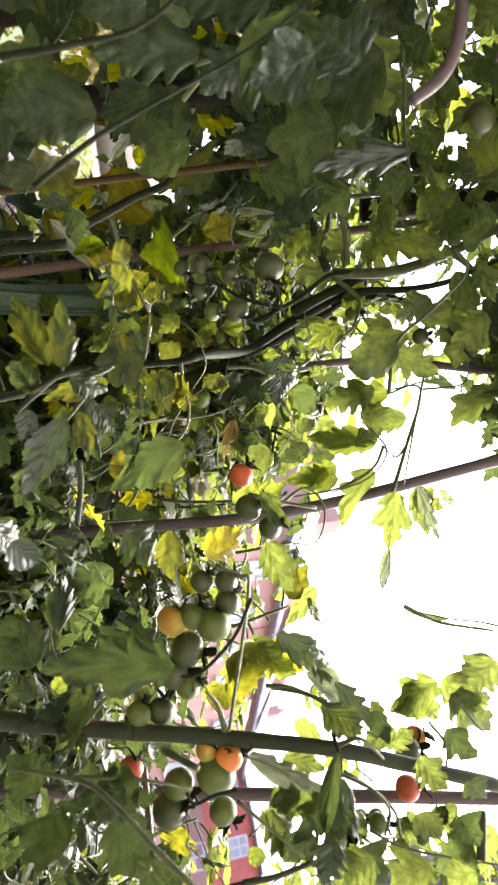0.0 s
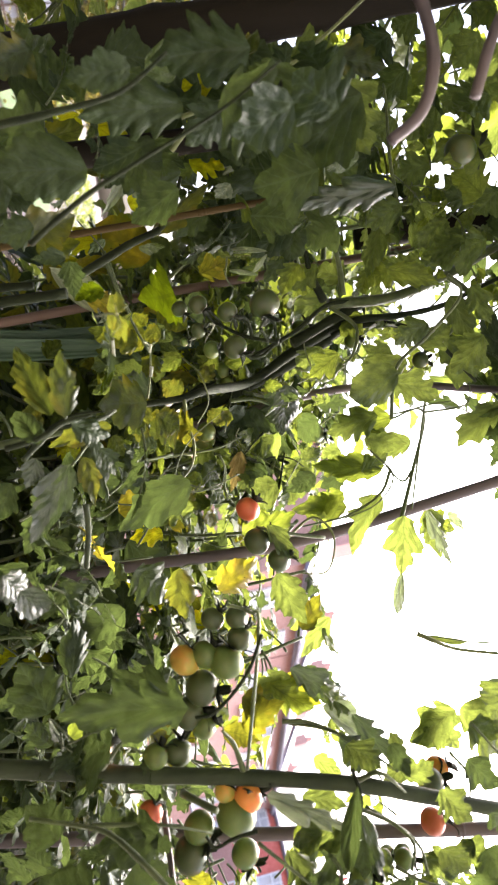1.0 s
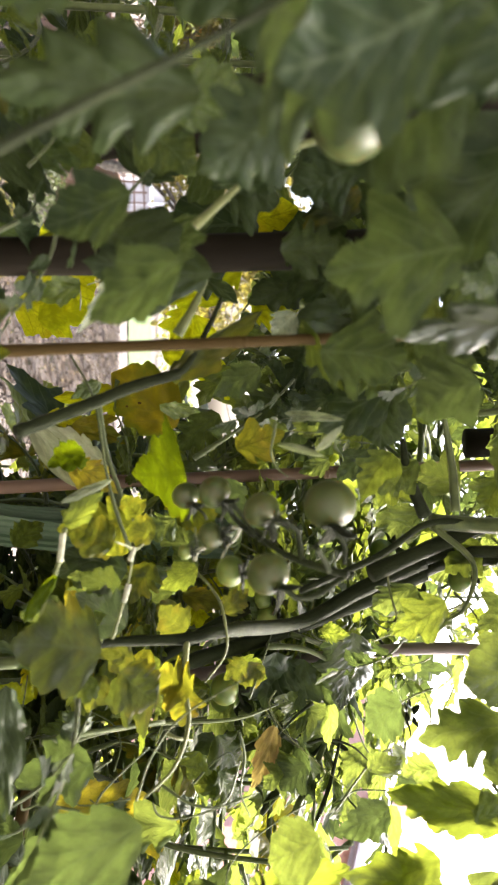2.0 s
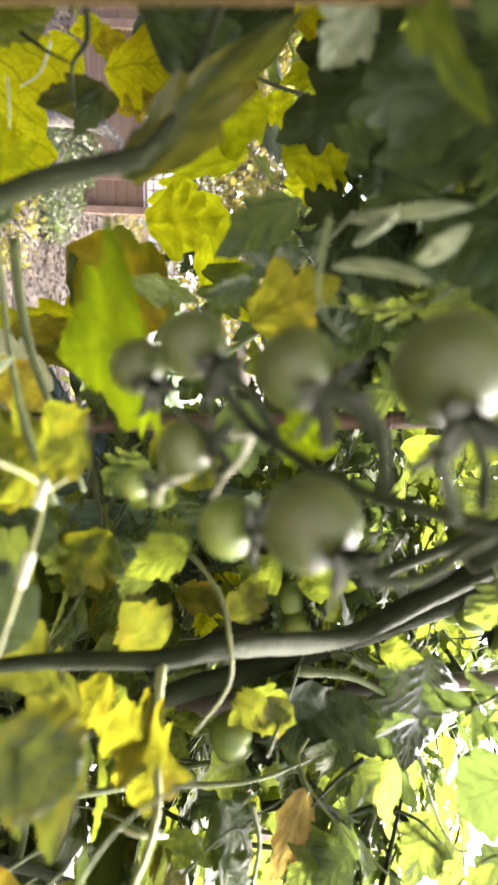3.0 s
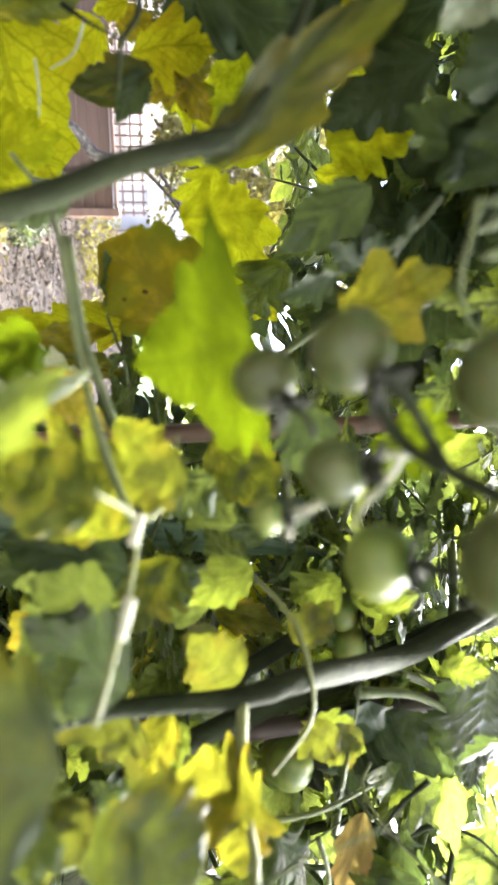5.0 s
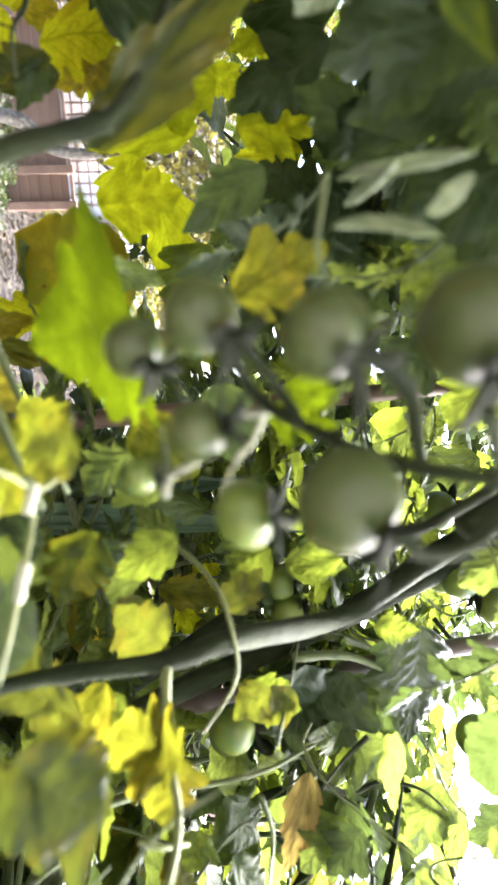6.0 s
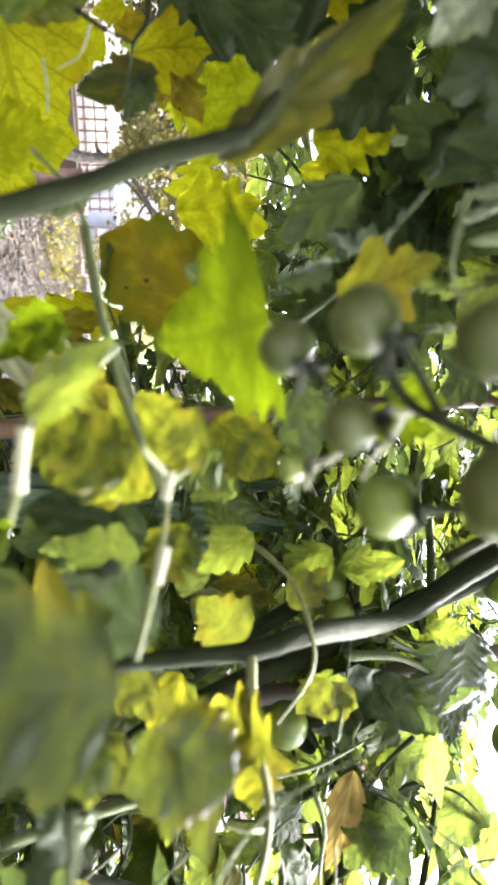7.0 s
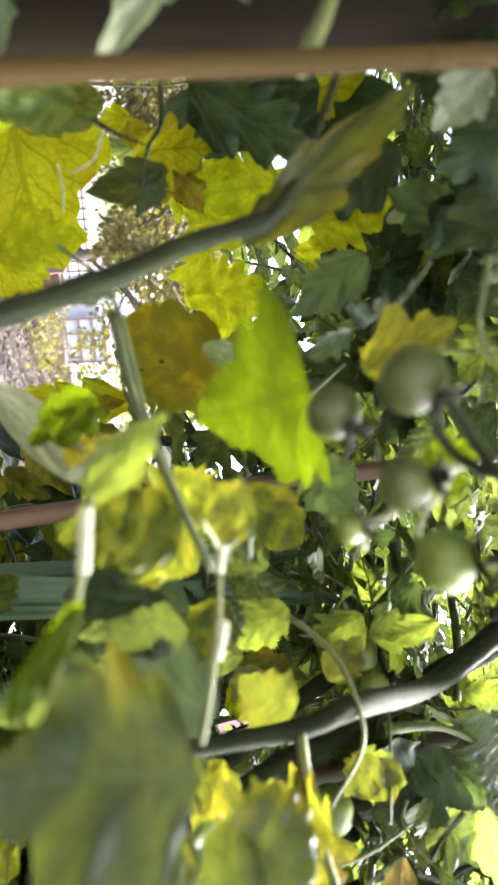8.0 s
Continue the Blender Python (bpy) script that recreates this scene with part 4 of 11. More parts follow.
leaf(plant_left, (-0.004, 0.438, 1.718), (0.006, 0.433, 1.685), 0.026, (0.63, -0.75, -0.22), 'toothed', 'fresh')
leaf(plant_left, (-0.022, 0.331, 1.687), (-0.050, 0.343, 1.676), 0.024, (0.58, -0.80, -0.16), 'toothed', 'deep')
leaf(plant_left, (-0.078, 0.368, 1.505), (-0.062, 0.361, 1.472), 0.023, (0.71, -0.66, 0.26), 'toothed', 'fresh')
leaf(plant_left, (-0.144, 0.407, 1.555), (-0.085, 0.405, 1.611), 0.042, (0.88, -0.47, -0.11), 'lobed', 'deep')
leaf(plant_left, (-0.089, 0.509, 1.772), (-0.074, 0.519, 1.709), 0.070, (0.22, -0.92, -0.32), 'lobed', 'deep')
leaf(plant_left, (-0.068, 0.543, 1.735), (-0.063, 0.579, 1.705), 0.051, (0.48, -0.86, -0.18), 'lobed', 'deep')
leaf(plant_left, (-0.070, 0.532, 1.803), (-0.050, 0.575, 1.770), 0.060, (0.60, -0.78, -0.19), 'lobed', 'fresh')
leaf(plant_left, (-0.120, 0.554, 1.689), (-0.142, 0.535, 1.652), 0.047, (0.56, -0.83, 0.01), 'lobed', 'deep')
leaf(plant_left, (-0.137, 0.520, 1.738), (-0.139, 0.508, 1.681), 0.066, (0.83, -0.53, -0.18), 'lobed', 'deep')
leaf(plant_left, (-0.033, 0.557, 1.711), (-0.007, 0.571, 1.680), 0.042, (0.32, -0.92, -0.21), 'lobed', 'deep')
leaf(plant_left, (-0.023, 0.554, 1.756), (0.015, 0.559, 1.720), 0.050, (0.59, -0.80, 0.09), 'lobed', 'deep')
leaf(plant_left, (-0.092, 0.466, 1.773), (-0.101, 0.493, 1.737), 0.065, (0.75, -0.61, -0.24), 'lobed', 'deep')
leaf(plant_left, (-0.194, 0.526, 1.716), (-0.209, 0.528, 1.660), 0.060, (0.74, -0.66, -0.08), 'lobed', 'deep')
leaf(plant_left, (0.009, 0.539, 1.783), (0.040, 0.559, 1.755), 0.044, (0.20, -0.88, -0.42), 'lobed', 'fresh')
leaf(plant_left, (-0.113, 0.534, 1.722), (-0.081, 0.559, 1.687), 0.074, (0.49, -0.86, -0.14), 'lobed', 'deep')
leaf(plant_left, (-0.075, 0.571, 1.696), (-0.042, 0.591, 1.743), 0.068, (0.66, -0.65, -0.38), 'lobed', 'fresh')
leaf(plant_left, (-0.103, 0.515, 1.699), (-0.070, 0.536, 1.668), 0.055, (0.60, -0.80, -0.05), 'lobed', 'deep')
leaf(plant_left, (-0.109, 0.578, 1.620), (-0.076, 0.610, 1.586), 0.052, (0.61, -0.74, 0.29), 'lobed', 'fresh')
leaf(plant_left, (-0.075, 0.573, 1.674), (-0.044, 0.581, 1.639), 0.064, (0.07, -0.96, -0.28), 'lobed', 'deep')
leaf(plant_left, (-0.072, 0.545, 1.779), (-0.047, 0.563, 1.738), 0.062, (0.40, -0.88, -0.26), 'lobed', 'fresh')
leaf(plant_left, (-0.056, 0.523, 1.707), (-0.009, 0.519, 1.664), 0.060, (0.47, -0.88, -0.01), 'lobed', 'deep')
leaf(plant_left, (-0.103, 0.509, 1.680), (-0.077, 0.526, 1.717), 0.079, (0.20, -0.95, 0.22), 'lobed', 'deep')

# leaves round the fruit truss
leaf(plant_centre, (0.052, 0.375, 1.577), (0.048, 0.402, 1.536), 0.093, (0.45, -0.88, -0.11), 'tri', 'bright')
leaf(plant_centre, (0.081, 0.420, 1.542), (0.085, 0.414, 1.489), 0.046, (0.30, -0.92, 0.26), 'lobed', 'olive')
leaf(plant_centre, (0.078, 0.413, 1.534), (0.102, 0.417, 1.512), 0.027, (0.44, -0.89, -0.09), 'toothed', 'olive')
leaf(plant_centre, (0.072, 0.427, 1.544), (0.057, 0.422, 1.533), 0.024, (0.18, -0.98, 0.06), 'toothed', 'olive')
leaf(plant_centre, (0.097, 0.396, 1.531), (0.086, 0.380, 1.510), 0.030, (0.06, -0.97, 0.22), 'broad', 'olive')
leaf(plant_centre, (0.107, 0.456, 1.534), (0.097, 0.451, 1.484), 0.037, (0.31, -0.95, 0.03), 'lobed', 'deep')
leaf(plant_centre, (0.170, 0.479, 1.535), (0.139, 0.476, 1.497), 0.033, (-0.29, -0.94, -0.16), 'lobed', 'shade')
leaf(plant_centre, (0.165, 0.539, 1.546), (0.195, 0.536, 1.527), 0.025, (-0.11, -0.98, -0.19), 'toothed', 'yellow')
leaf(plant_centre, (0.150, 0.498, 1.577), (0.130, 0.499, 1.555), 0.033, (0.12, -0.99, 0.06), 'toothed', 'shade')
leaf(plant_centre, (0.136, 0.554, 1.608), (0.115, 0.548, 1.630), 0.025, (0.17, -0.97, -0.20), 'toothed', 'shade')
leaf(plant_centre, (0.193, 0.479, 1.582), (0.181, 0.483, 1.549), 0.039, (-0.35, -0.92, -0.20), 'lobed', 'yellow')
leaf(plant_centre, (0.189, 0.485, 1.575), (0.217, 0.480, 1.574), 0.032, (-0.28, -0.95, 0.10), 'lobed', 'yellow')
leaf(plant_centre, (0.183, 0.421, 1.561), (0.191, 0.415, 1.527), 0.049, (-0.14, -0.99, -0.05), 'lobed', 'mottled')
leaf(plant_centre, (0.178, 0.437, 1.524), (0.200, 0.432, 1.514), 0.024, (-0.06, -1.00, 0.00), 'toothed', 'shade')
leaf(plant_centre, (0.177, 0.559, 1.629), (0.192, 0.562, 1.608), 0.024, (-0.12, -0.97, -0.22), 'toothed', 'shade')
leaf(plant_centre, (0.151, 0.589, 1.701), (0.159, 0.580, 1.722), 0.023, (0.29, -0.86, -0.42), 'toothed', 'fresh')
leaf(plant_centre, (0.066, 0.410, 1.626), (0.073, 0.404, 1.645), 0.020, (0.28, -0.82, -0.51), 'lobed', 'bright')
leaf(plant_centre, (0.068, 0.426, 1.622), (0.077, 0.419, 1.647), 0.021, (0.08, -0.98, -0.16), 'lobed', 'bright')
leaf(plant_centre, (0.109, 0.604, 1.651), (0.115, 0.593, 1.689), 0.029, (0.02, -0.98, -0.20), 'toothed', 'fresh')
leaf(plant_centre, (0.277, 0.661, 1.687), (0.300, 0.664, 1.650), 0.050, (-0.21, -0.97, -0.14), 'lobed', 'green')
leaf(plant_centre, (0.174, 0.642, 1.670), (0.226, 0.641, 1.648), 0.059, (-0.19, -0.91, -0.38), 'lobed', 'deep')
leaf(plant_centre, (0.195, 0.661, 1.732), (0.219, 0.670, 1.698), 0.050, (-0.15, -0.95, -0.29), 'toothed', 'deep')
leaf(plant_centre, (0.100, 0.496, 1.548), (0.118, 0.498, 1.555), 0.025, (0.04, -1.00, 0.07), 'toothed', 'deep')
leaf(plant_centre, (0.099, 0.482, 1.550), (0.130, 0.482, 1.534), 0.033, (0.12, -0.98, 0.19), 'lobed', 'olive')
leaf(plant_centre, (0.165, 0.513, 1.533), (0.180, 0.508, 1.517), 0.033, (-0.22, -0.95, 0.24), 'toothed', 'shade')
leaf(plant_centre, (0.090, 0.398, 1.557), (0.086, 0.392, 1.540), 0.024, (0.41, -0.83, 0.39), 'broad', 'olive')
leaf(plant_centre, (0.130, 0.519, 1.570), (0.142, 0.517, 1.554), 0.023, (-0.05, -0.96, 0.26), 'broad', 'shade')
leaf(plant_centre, (0.183, 0.577, 1.646), (0.195, 0.578, 1.617), 0.025, (0.05, -0.99, 0.09), 'toothed', 'shade')
leaf(plant_centre, (0.173, 0.399, 1.538), (0.191, 0.402, 1.561), 0.038, (0.02, -0.87, 0.49), 'broad', 'mottled')
leaf(plant_centre, (0.085, 0.426, 1.538), (0.095, 0.429, 1.515), 0.026, (0.45, -0.89, 0.01), 'broad', 'olive')
leaf(plant_centre, (0.107, 0.524, 1.478), (0.133, 0.529, 1.506), 0.033, (-0.09, -0.93, 0.36), 'lobed', 'olive')
leaf(plant_centre, (0.028, 0.413, 1.726), (0.060, 0.421, 1.703), 0.033, (0.22, -0.89, -0.39), 'lobed', 'fresh')
leaf(plant_left, (0.014, 0.520, 1.505), (-0.035, 0.538, 1.441), 0.028, (0.55, -0.81, 0.21), 'toothed', 'silver')
leaf(plant_left, (-0.054, 0.596, 1.449), (-0.029, 0.591, 1.521), 0.023, (0.31, -0.89, 0.32), 'toothed', 'yellow')
leaf(plant_left, (-0.032, 0.617, 1.420), (-0.013, 0.632, 1.450), 0.024, (0.14, -0.86, 0.48), 'toothed', 'yellow')
leaf(plant_left, (0.089, 0.365, 1.506), (0.071, 0.351, 1.529), 0.016, (0.28, -0.96, 0.07), 'toothed', 'fresh')
# pale blade stands in for the whitish sheen on the near leaf
leaf(plant_left, (0.053, 0.393, 1.529), (0.068, 0.400, 1.494), 0.007, (0.17, -0.93, 0.33), 'blade', 'pale')
leaf(plant_centre, (0.160, 0.373, 1.530), (0.156, 0.357, 1.481), 0.062, (-0.01, -0.98, 0.20), 'toothed', 'mottled')
leaf(plant_centre, (0.118, 0.356, 1.505), (0.145, 0.366, 1.487), 0.009, (0.16, -0.90, 0.41), 'blade', 'bright')
leaf(plant_centre, (0.147, 0.419, 1.538), (0.124, 0.435, 1.501), 0.036, (0.35, -0.77, 0.53), 'toothed', 'crinkled')
leaf(plant_centre, (0.122, 0.431, 1.531), (0.107, 0.439, 1.501), 0.027, (-0.04, -0.80, 0.59), 'toothed', 'glossy')
leaf(plant_centre, (0.178, 0.402, 1.524), (0.189, 0.405, 1.505), 0.024, (0.07, -0.95, 0.31), 'toothed', 'fresh')
leaf(plant_centre, (0.129, 0.361, 1.505), (0.147, 0.397, 1.473), 0.020, (0.17, -0.89, 0.43), 'toothed', 'green')
leaf(plant_centre, (0.174, 0.801, 1.707), (0.255, 0.828, 1.693), 0.072, (-0.16, -0.96, -0.23), 'lobed', 'green')
leaf(plant_centre, (0.178, 0.736, 1.739), (0.254, 0.782, 1.753), 0.069, (-0.11, -0.99, 0.08), 'toothed', 'green')
leaf(plant_centre, (0.229, 0.811, 1.664), (0.281, 0.823, 1.664), 0.055, (-0.19, -0.97, -0.15), 'toothed', 'green')
crumpled_leaf(plant_centre, (0.155, 0.619, 1.739), (0.233, 0.636, 1.728), 0.068, (-0.10, -0.96, 0.12), 'crinkled')
leaf(plant_centre, (0.244, 0.671, 1.665), (0.301, 0.661, 1.638), 0.028, (-0.17, -0.98, -0.06), 'toothed', 'dry')
leaf(plant_centre, (0.291, 0.720, 1.718), (0.311, 0.722, 1.658), 0.045, (-0.30, -0.95, -0.08), 'lobed', 'deep')
leaf(plant_centre, (0.153, 0.606, 1.704), (0.157, 0.590, 1.727), 0.018, (-0.00, -0.97, -0.24), 'toothed', 'fresh')
leaf(plant_centre, (0.114, 0.544, 1.674), (0.118, 0.571, 1.644), 0.020, (0.36, -0.93, -0.06), 'toothed', 'fresh')
leaf(plant_centre, (0.102, 0.459, 1.533), (0.109, 0.458, 1.488), 0.026, (-0.13, -0.94, 0.30), 'toothed', 'green')
leaf(plant_centre, (0.081, 0.512, 1.577), (0.056, 0.519, 1.551), 0.028, (0.03, -0.95, 0.32), 'lobed', 'green')
leaf(plant_centre, (0.101, 0.488, 1.551), (0.125, 0.494, 1.530), 0.023, (0.31, -0.83, 0.47), 'toothed', 'green')
leaf(plant_centre, (0.100, 0.516, 1.585), (0.115, 0.518, 1.552), 0.028, (-0.14, -0.99, 0.02), 'toothed', 'fresh')
leaf(plant_centre, (0.023, 0.470, 1.484), (0.045, 0.467, 1.521), 0.029, (0.26, -0.87, 0.41), 'toothed', 'spotted')
leaf(plant_centre, (0.115, 0.483, 1.537), (0.105, 0.483, 1.516), 0.019, (0.19, -0.95, 0.25), 'toothed', 'green')
leaf(plant_centre, (0.124, 0.446, 1.517), (0.140, 0.453, 1.493), 0.028, (-0.25, -0.96, 0.16), 'toothed', 'green')
leaf(plant_centre, (0.142, 0.429, 1.526), (0.151, 0.421, 1.510), 0.024, (0.37, -0.78, 0.51), 'toothed', 'fresh')
leaf(plant_centre, (0.223, 0.676, 1.624), (0.254, 0.717, 1.587), 0.051, (-0.43, -0.90, -0.06), 'toothed', 'green')
leaf(plant_centre, (0.250, 0.665, 1.606), (0.300, 0.708, 1.632), 0.045, (-0.29, -0.96, 0.07), 'lobed', 'green')
leaf(plant_centre, (0.283, 0.657, 1.572), (0.313, 0.697, 1.539), 0.055, (-0.53, -0.85, 0.07), 'toothed', 'green')
leaf(plant_centre, (0.228, 0.682, 1.696), (0.261, 0.679, 1.727), 0.052, (-0.04, -0.95, -0.32), 'lobed', 'green')
leaf(plant_centre, (0.273, 0.720, 1.771), (0.337, 0.764, 1.753), 0.048, (-0.36, -0.89, -0.29), 'toothed', 'green')
leaf(plant_centre, (0.158, 0.643, 1.729), (0.162, 0.649, 1.758), 0.028, (-0.19, -0.98, -0.11), 'toothed', 'fresh')
leaf(plant_centre, (0.323, 0.796, 1.861), (0.343, 0.801, 1.818), 0.045, (-0.01, -1.00, -0.08), 'toothed', 'deep')
leaf(plant_centre, (0.295, 0.737, 1.793), (0.333, 0.732, 1.774), 0.018, (-0.29, -0.93, -0.23), 'blade', 'green')
leaf(plant_centre, (0.039, 0.509, 1.566), (0.070, 0.513, 1.597), 0.039, (0.38, -0.92, -0.11), 'broad', 'olive')
leaf(plant_centre, (0.030, 0.486, 1.609), (0.069, 0.497, 1.615), 0.035, (0.31, -0.89, -0.34), 'toothed', 'deep')
leaf(plant_centre, (0.100, 0.552, 1.584), (0.072, 0.550, 1.561), 0.023, (0.14, -0.95, -0.28), 'toothed', 'green')
leaf(plant_centre, (0.228, 0.718, 1.740), (0.270, 0.716, 1.712), 0.055, (-0.09, -0.89, -0.45), 'lobed', 'deep')
leaf(plant_centre, (0.183, 0.655, 1.670), (0.218, 0.653, 1.654), 0.047, (-0.11, -0.95, -0.29), 'lobed', 'deep')
leaf(plant_centre, (0.279, 0.666, 1.685), (0.299, 0.662, 1.669), 0.037, (-0.40, -0.88, -0.26), 'lobed', 'fresh')

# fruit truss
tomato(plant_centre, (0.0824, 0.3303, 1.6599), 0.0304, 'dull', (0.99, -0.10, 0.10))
stem(plant_centre, [(0.0950, 0.3290, 1.6612), (0.1035, 0.3383, 1.6686), (0.1143, 0.3443, 1.6697)], 0.0014, 0.0015, STEM_SHADED, 'fruit_stalk', 5)
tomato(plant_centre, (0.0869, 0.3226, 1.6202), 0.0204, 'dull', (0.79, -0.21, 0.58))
stem(plant_centre, [(0.0936, 0.3207, 1.6252), (0.0958, 0.3258, 1.6339), (0.1013, 0.3288, 1.6384)], 0.0009, 0.0010, STEM_SHADED, 'fruit_stalk', 65)
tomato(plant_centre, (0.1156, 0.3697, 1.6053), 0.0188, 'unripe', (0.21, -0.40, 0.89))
stem(plant_centre, [(0.1173, 0.3666, 1.6124), (0.1183, 0.3705, 1.6195), (0.1172, 0.3724, 1.6237)], 0.0008, 0.0009, STEM_SHADED, 'fruit_stalk', 55)
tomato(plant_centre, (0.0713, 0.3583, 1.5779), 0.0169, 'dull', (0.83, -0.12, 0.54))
stem(plant_centre, [(0.0772, 0.3574, 1.5817), (0.0811, 0.3599, 1.5878), (0.0845, 0.3651, 1.5906)], 0.0008, 0.0008, STEM_SHADED, 'fruit_stalk', 95)
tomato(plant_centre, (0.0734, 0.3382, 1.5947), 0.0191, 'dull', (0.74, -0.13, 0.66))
stem(plant_centre, [(0.0794, 0.3372, 1.6000), (0.0796, 0.3403, 1.6050), (0.0814, 0.3434, 1.6076)], 0.0009, 0.0010, STEM_SHADED, 'fruit_stalk', 30)
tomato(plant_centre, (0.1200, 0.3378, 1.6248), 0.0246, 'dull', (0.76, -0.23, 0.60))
stem(plant_centre, [(0.1279, 0.3354, 1.6310), (0.1308, 0.3398, 1.6370), (0.1328, 0.3440, 1.6398)], 0.0011, 0.0012, STEM_SHADED, 'fruit_stalk', 52)
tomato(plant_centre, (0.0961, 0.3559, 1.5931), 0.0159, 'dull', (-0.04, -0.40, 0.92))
stem(plant_centre, [(0.0959, 0.3533, 1.5992), (0.0940, 0.3561, 1.6034), (0.0936, 0.3575, 1.6056)], 0.0007, 0.0008, STEM_SHADED, 'fruit_stalk', 14)
tomato(plant_centre, (0.1043, 0.3661, 1.5778), 0.0092, 'unripe', (0.10, -0.32, 0.94))
stem(plant_centre, [(0.1047, 0.3648, 1.5814), (0.1041, 0.3662, 1.5864), (0.1040, 0.3685, 1.5894)], 0.0004, 0.0005, STEM_SHADED, 'fruit_stalk', 69)
tomato(plant_centre, (0.2044, 0.6195, 1.6111), 0.0292, 'unripe', (-0.02, 0.27, 0.96))
tomato(plant_centre, (0.1389, 0.6269, 1.6541), 0.0254, 'unripe', (-0.14, -0.29, 0.95))
tomato(plant_centre, (0.2451, 0.7307, 1.8143), 0.0285, 'unripe', (0.03, 0.30, 0.95))
tomato(plant_centre, (0.0699, 0.6845, 1.7933), 0.0318, 'unripe', (-0.30, 0.27, 0.92))
tomato(plant_centre, (0.1259, 0.7015, 1.8143), 0.0272, 'unripe', (0.37, 0.27, 0.89))
stem(plant_centre, [(0.1214, 0.3299, 1.6684), (0.1196, 0.3337, 1.6619), (0.1167, 0.3376, 1.6537), (0.1124, 0.3436, 1.6439), (0.1065, 0.3496, 1.6334), (0.0984, 0.3540, 1.6226), (0.0908, 0.3563, 1.6123), (0.0840, 0.3530, 1.6058), (0.0780, 0.3446, 1.6019)], 0.0022, 0.0015, STEM_SHADED, 'truss_stalk', 1)
stem(plant_centre, [(0.1125, 0.3433, 1.6446), (0.1033, 0.3393, 1.6433), (0.0962, 0.3324, 1.6407), (0.0931, 0.3242, 1.6330), (0.0911, 0.3189, 1.6269)], 0.0018, 0.0014, STEM_SHADED, 'truss_stalk', 2)
stem(plant_centre, [(0.0968, 0.3544, 1.6196), (0.0893, 0.3509, 1.6147), (0.0837, 0.3456, 1.6095), (0.0790, 0.3404, 1.6029)], 0.0016, 0.0012, STEM_SHADED, 'truss_stalk', 3)
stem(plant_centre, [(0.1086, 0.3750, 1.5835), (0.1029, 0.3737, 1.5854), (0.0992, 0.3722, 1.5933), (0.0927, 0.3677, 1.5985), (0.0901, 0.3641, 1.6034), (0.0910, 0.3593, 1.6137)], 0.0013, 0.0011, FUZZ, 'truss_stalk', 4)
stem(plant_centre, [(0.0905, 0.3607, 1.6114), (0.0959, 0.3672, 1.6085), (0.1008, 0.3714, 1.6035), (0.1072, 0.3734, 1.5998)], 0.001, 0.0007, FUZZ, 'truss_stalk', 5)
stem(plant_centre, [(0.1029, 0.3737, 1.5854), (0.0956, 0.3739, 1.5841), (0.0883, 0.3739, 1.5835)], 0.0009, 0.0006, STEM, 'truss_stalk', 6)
stem(plant_centre, [(0.1175, 0.3609, 1.6125), (0.1199, 0.3581, 1.6178), (0.1218, 0.3520, 1.6256), (0.1262, 0.3423, 1.6343)], 0.0014, 0.0012, STEM_SHADED, 'truss_stalk', 7)
stem(plant_centre, [(0.1279, 0.3354, 1.6333), (0.1331, 0.3393, 1.6409), (0.1314, 0.3424, 1.6532), (0.1237, 0.3417, 1.6654), (0.1203, 0.3383, 1.6737)], 0.0018, 0.0017, STEM_SHADED, 'truss_stalk', 8)
stem(plant_centre, [(0.1084, 0.3149, 1.6486), (0.1138, 0.3251, 1.6541), (0.1192, 0.3331, 1.6586)], 0.0016, 0.0016, STEM_SHADED, 'truss_stalk', 9)

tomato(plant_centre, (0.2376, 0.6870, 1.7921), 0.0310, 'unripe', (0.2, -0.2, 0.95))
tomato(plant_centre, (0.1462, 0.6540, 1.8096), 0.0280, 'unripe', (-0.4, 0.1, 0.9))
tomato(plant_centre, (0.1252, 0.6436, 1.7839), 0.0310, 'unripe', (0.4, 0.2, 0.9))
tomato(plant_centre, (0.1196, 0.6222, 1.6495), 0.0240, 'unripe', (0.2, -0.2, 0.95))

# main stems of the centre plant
stem(plant_centre, [(0.1675, 0.4234, 1.4748), (0.1576, 0.4712, 1.5198), (0.1559, 0.4919, 1.5771), (0.1503, 0.5100, 1.6082), (0.1445, 0.5929, 1.6808), (0.1145, 0.5970, 1.7446), (0.0872, 0.5967, 1.8078)], 0.0025, 0.0092, STEM_SHADED, 'main_stem', 79)
stem(plant_centre, [(0.2007, 0.5795, 1.5177), (0.1794, 0.6127, 1.5767), (0.1603, 0.6463, 1.6474), (0.1313, 0.6552, 1.7335), (0.0952, 0.6199, 1.8174)], 0.0057, 0.0114, STEM_SHADED, 'main_stem', 67)
stem(plant_centre, [(0.1759, 0.6545, 1.5481), (0.1412, 0.6624, 1.6112), (0.1143, 0.6624, 1.6683), (0.1037, 0.6689, 1.6890)], 0.0059, 0.0059, STEM_SHADED, 'main_stem', 66)
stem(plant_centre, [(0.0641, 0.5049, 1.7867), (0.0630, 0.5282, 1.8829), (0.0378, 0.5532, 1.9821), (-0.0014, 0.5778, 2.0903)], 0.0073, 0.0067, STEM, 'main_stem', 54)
stem(plant_centre, [(0.1067, 0.5111, 1.7310), (0.0801, 0.5216, 1.7986), (0.0613, 0.5243, 1.8490)], 0.0073, 0.0068, STEM_SHADED, 'main_stem', 6)
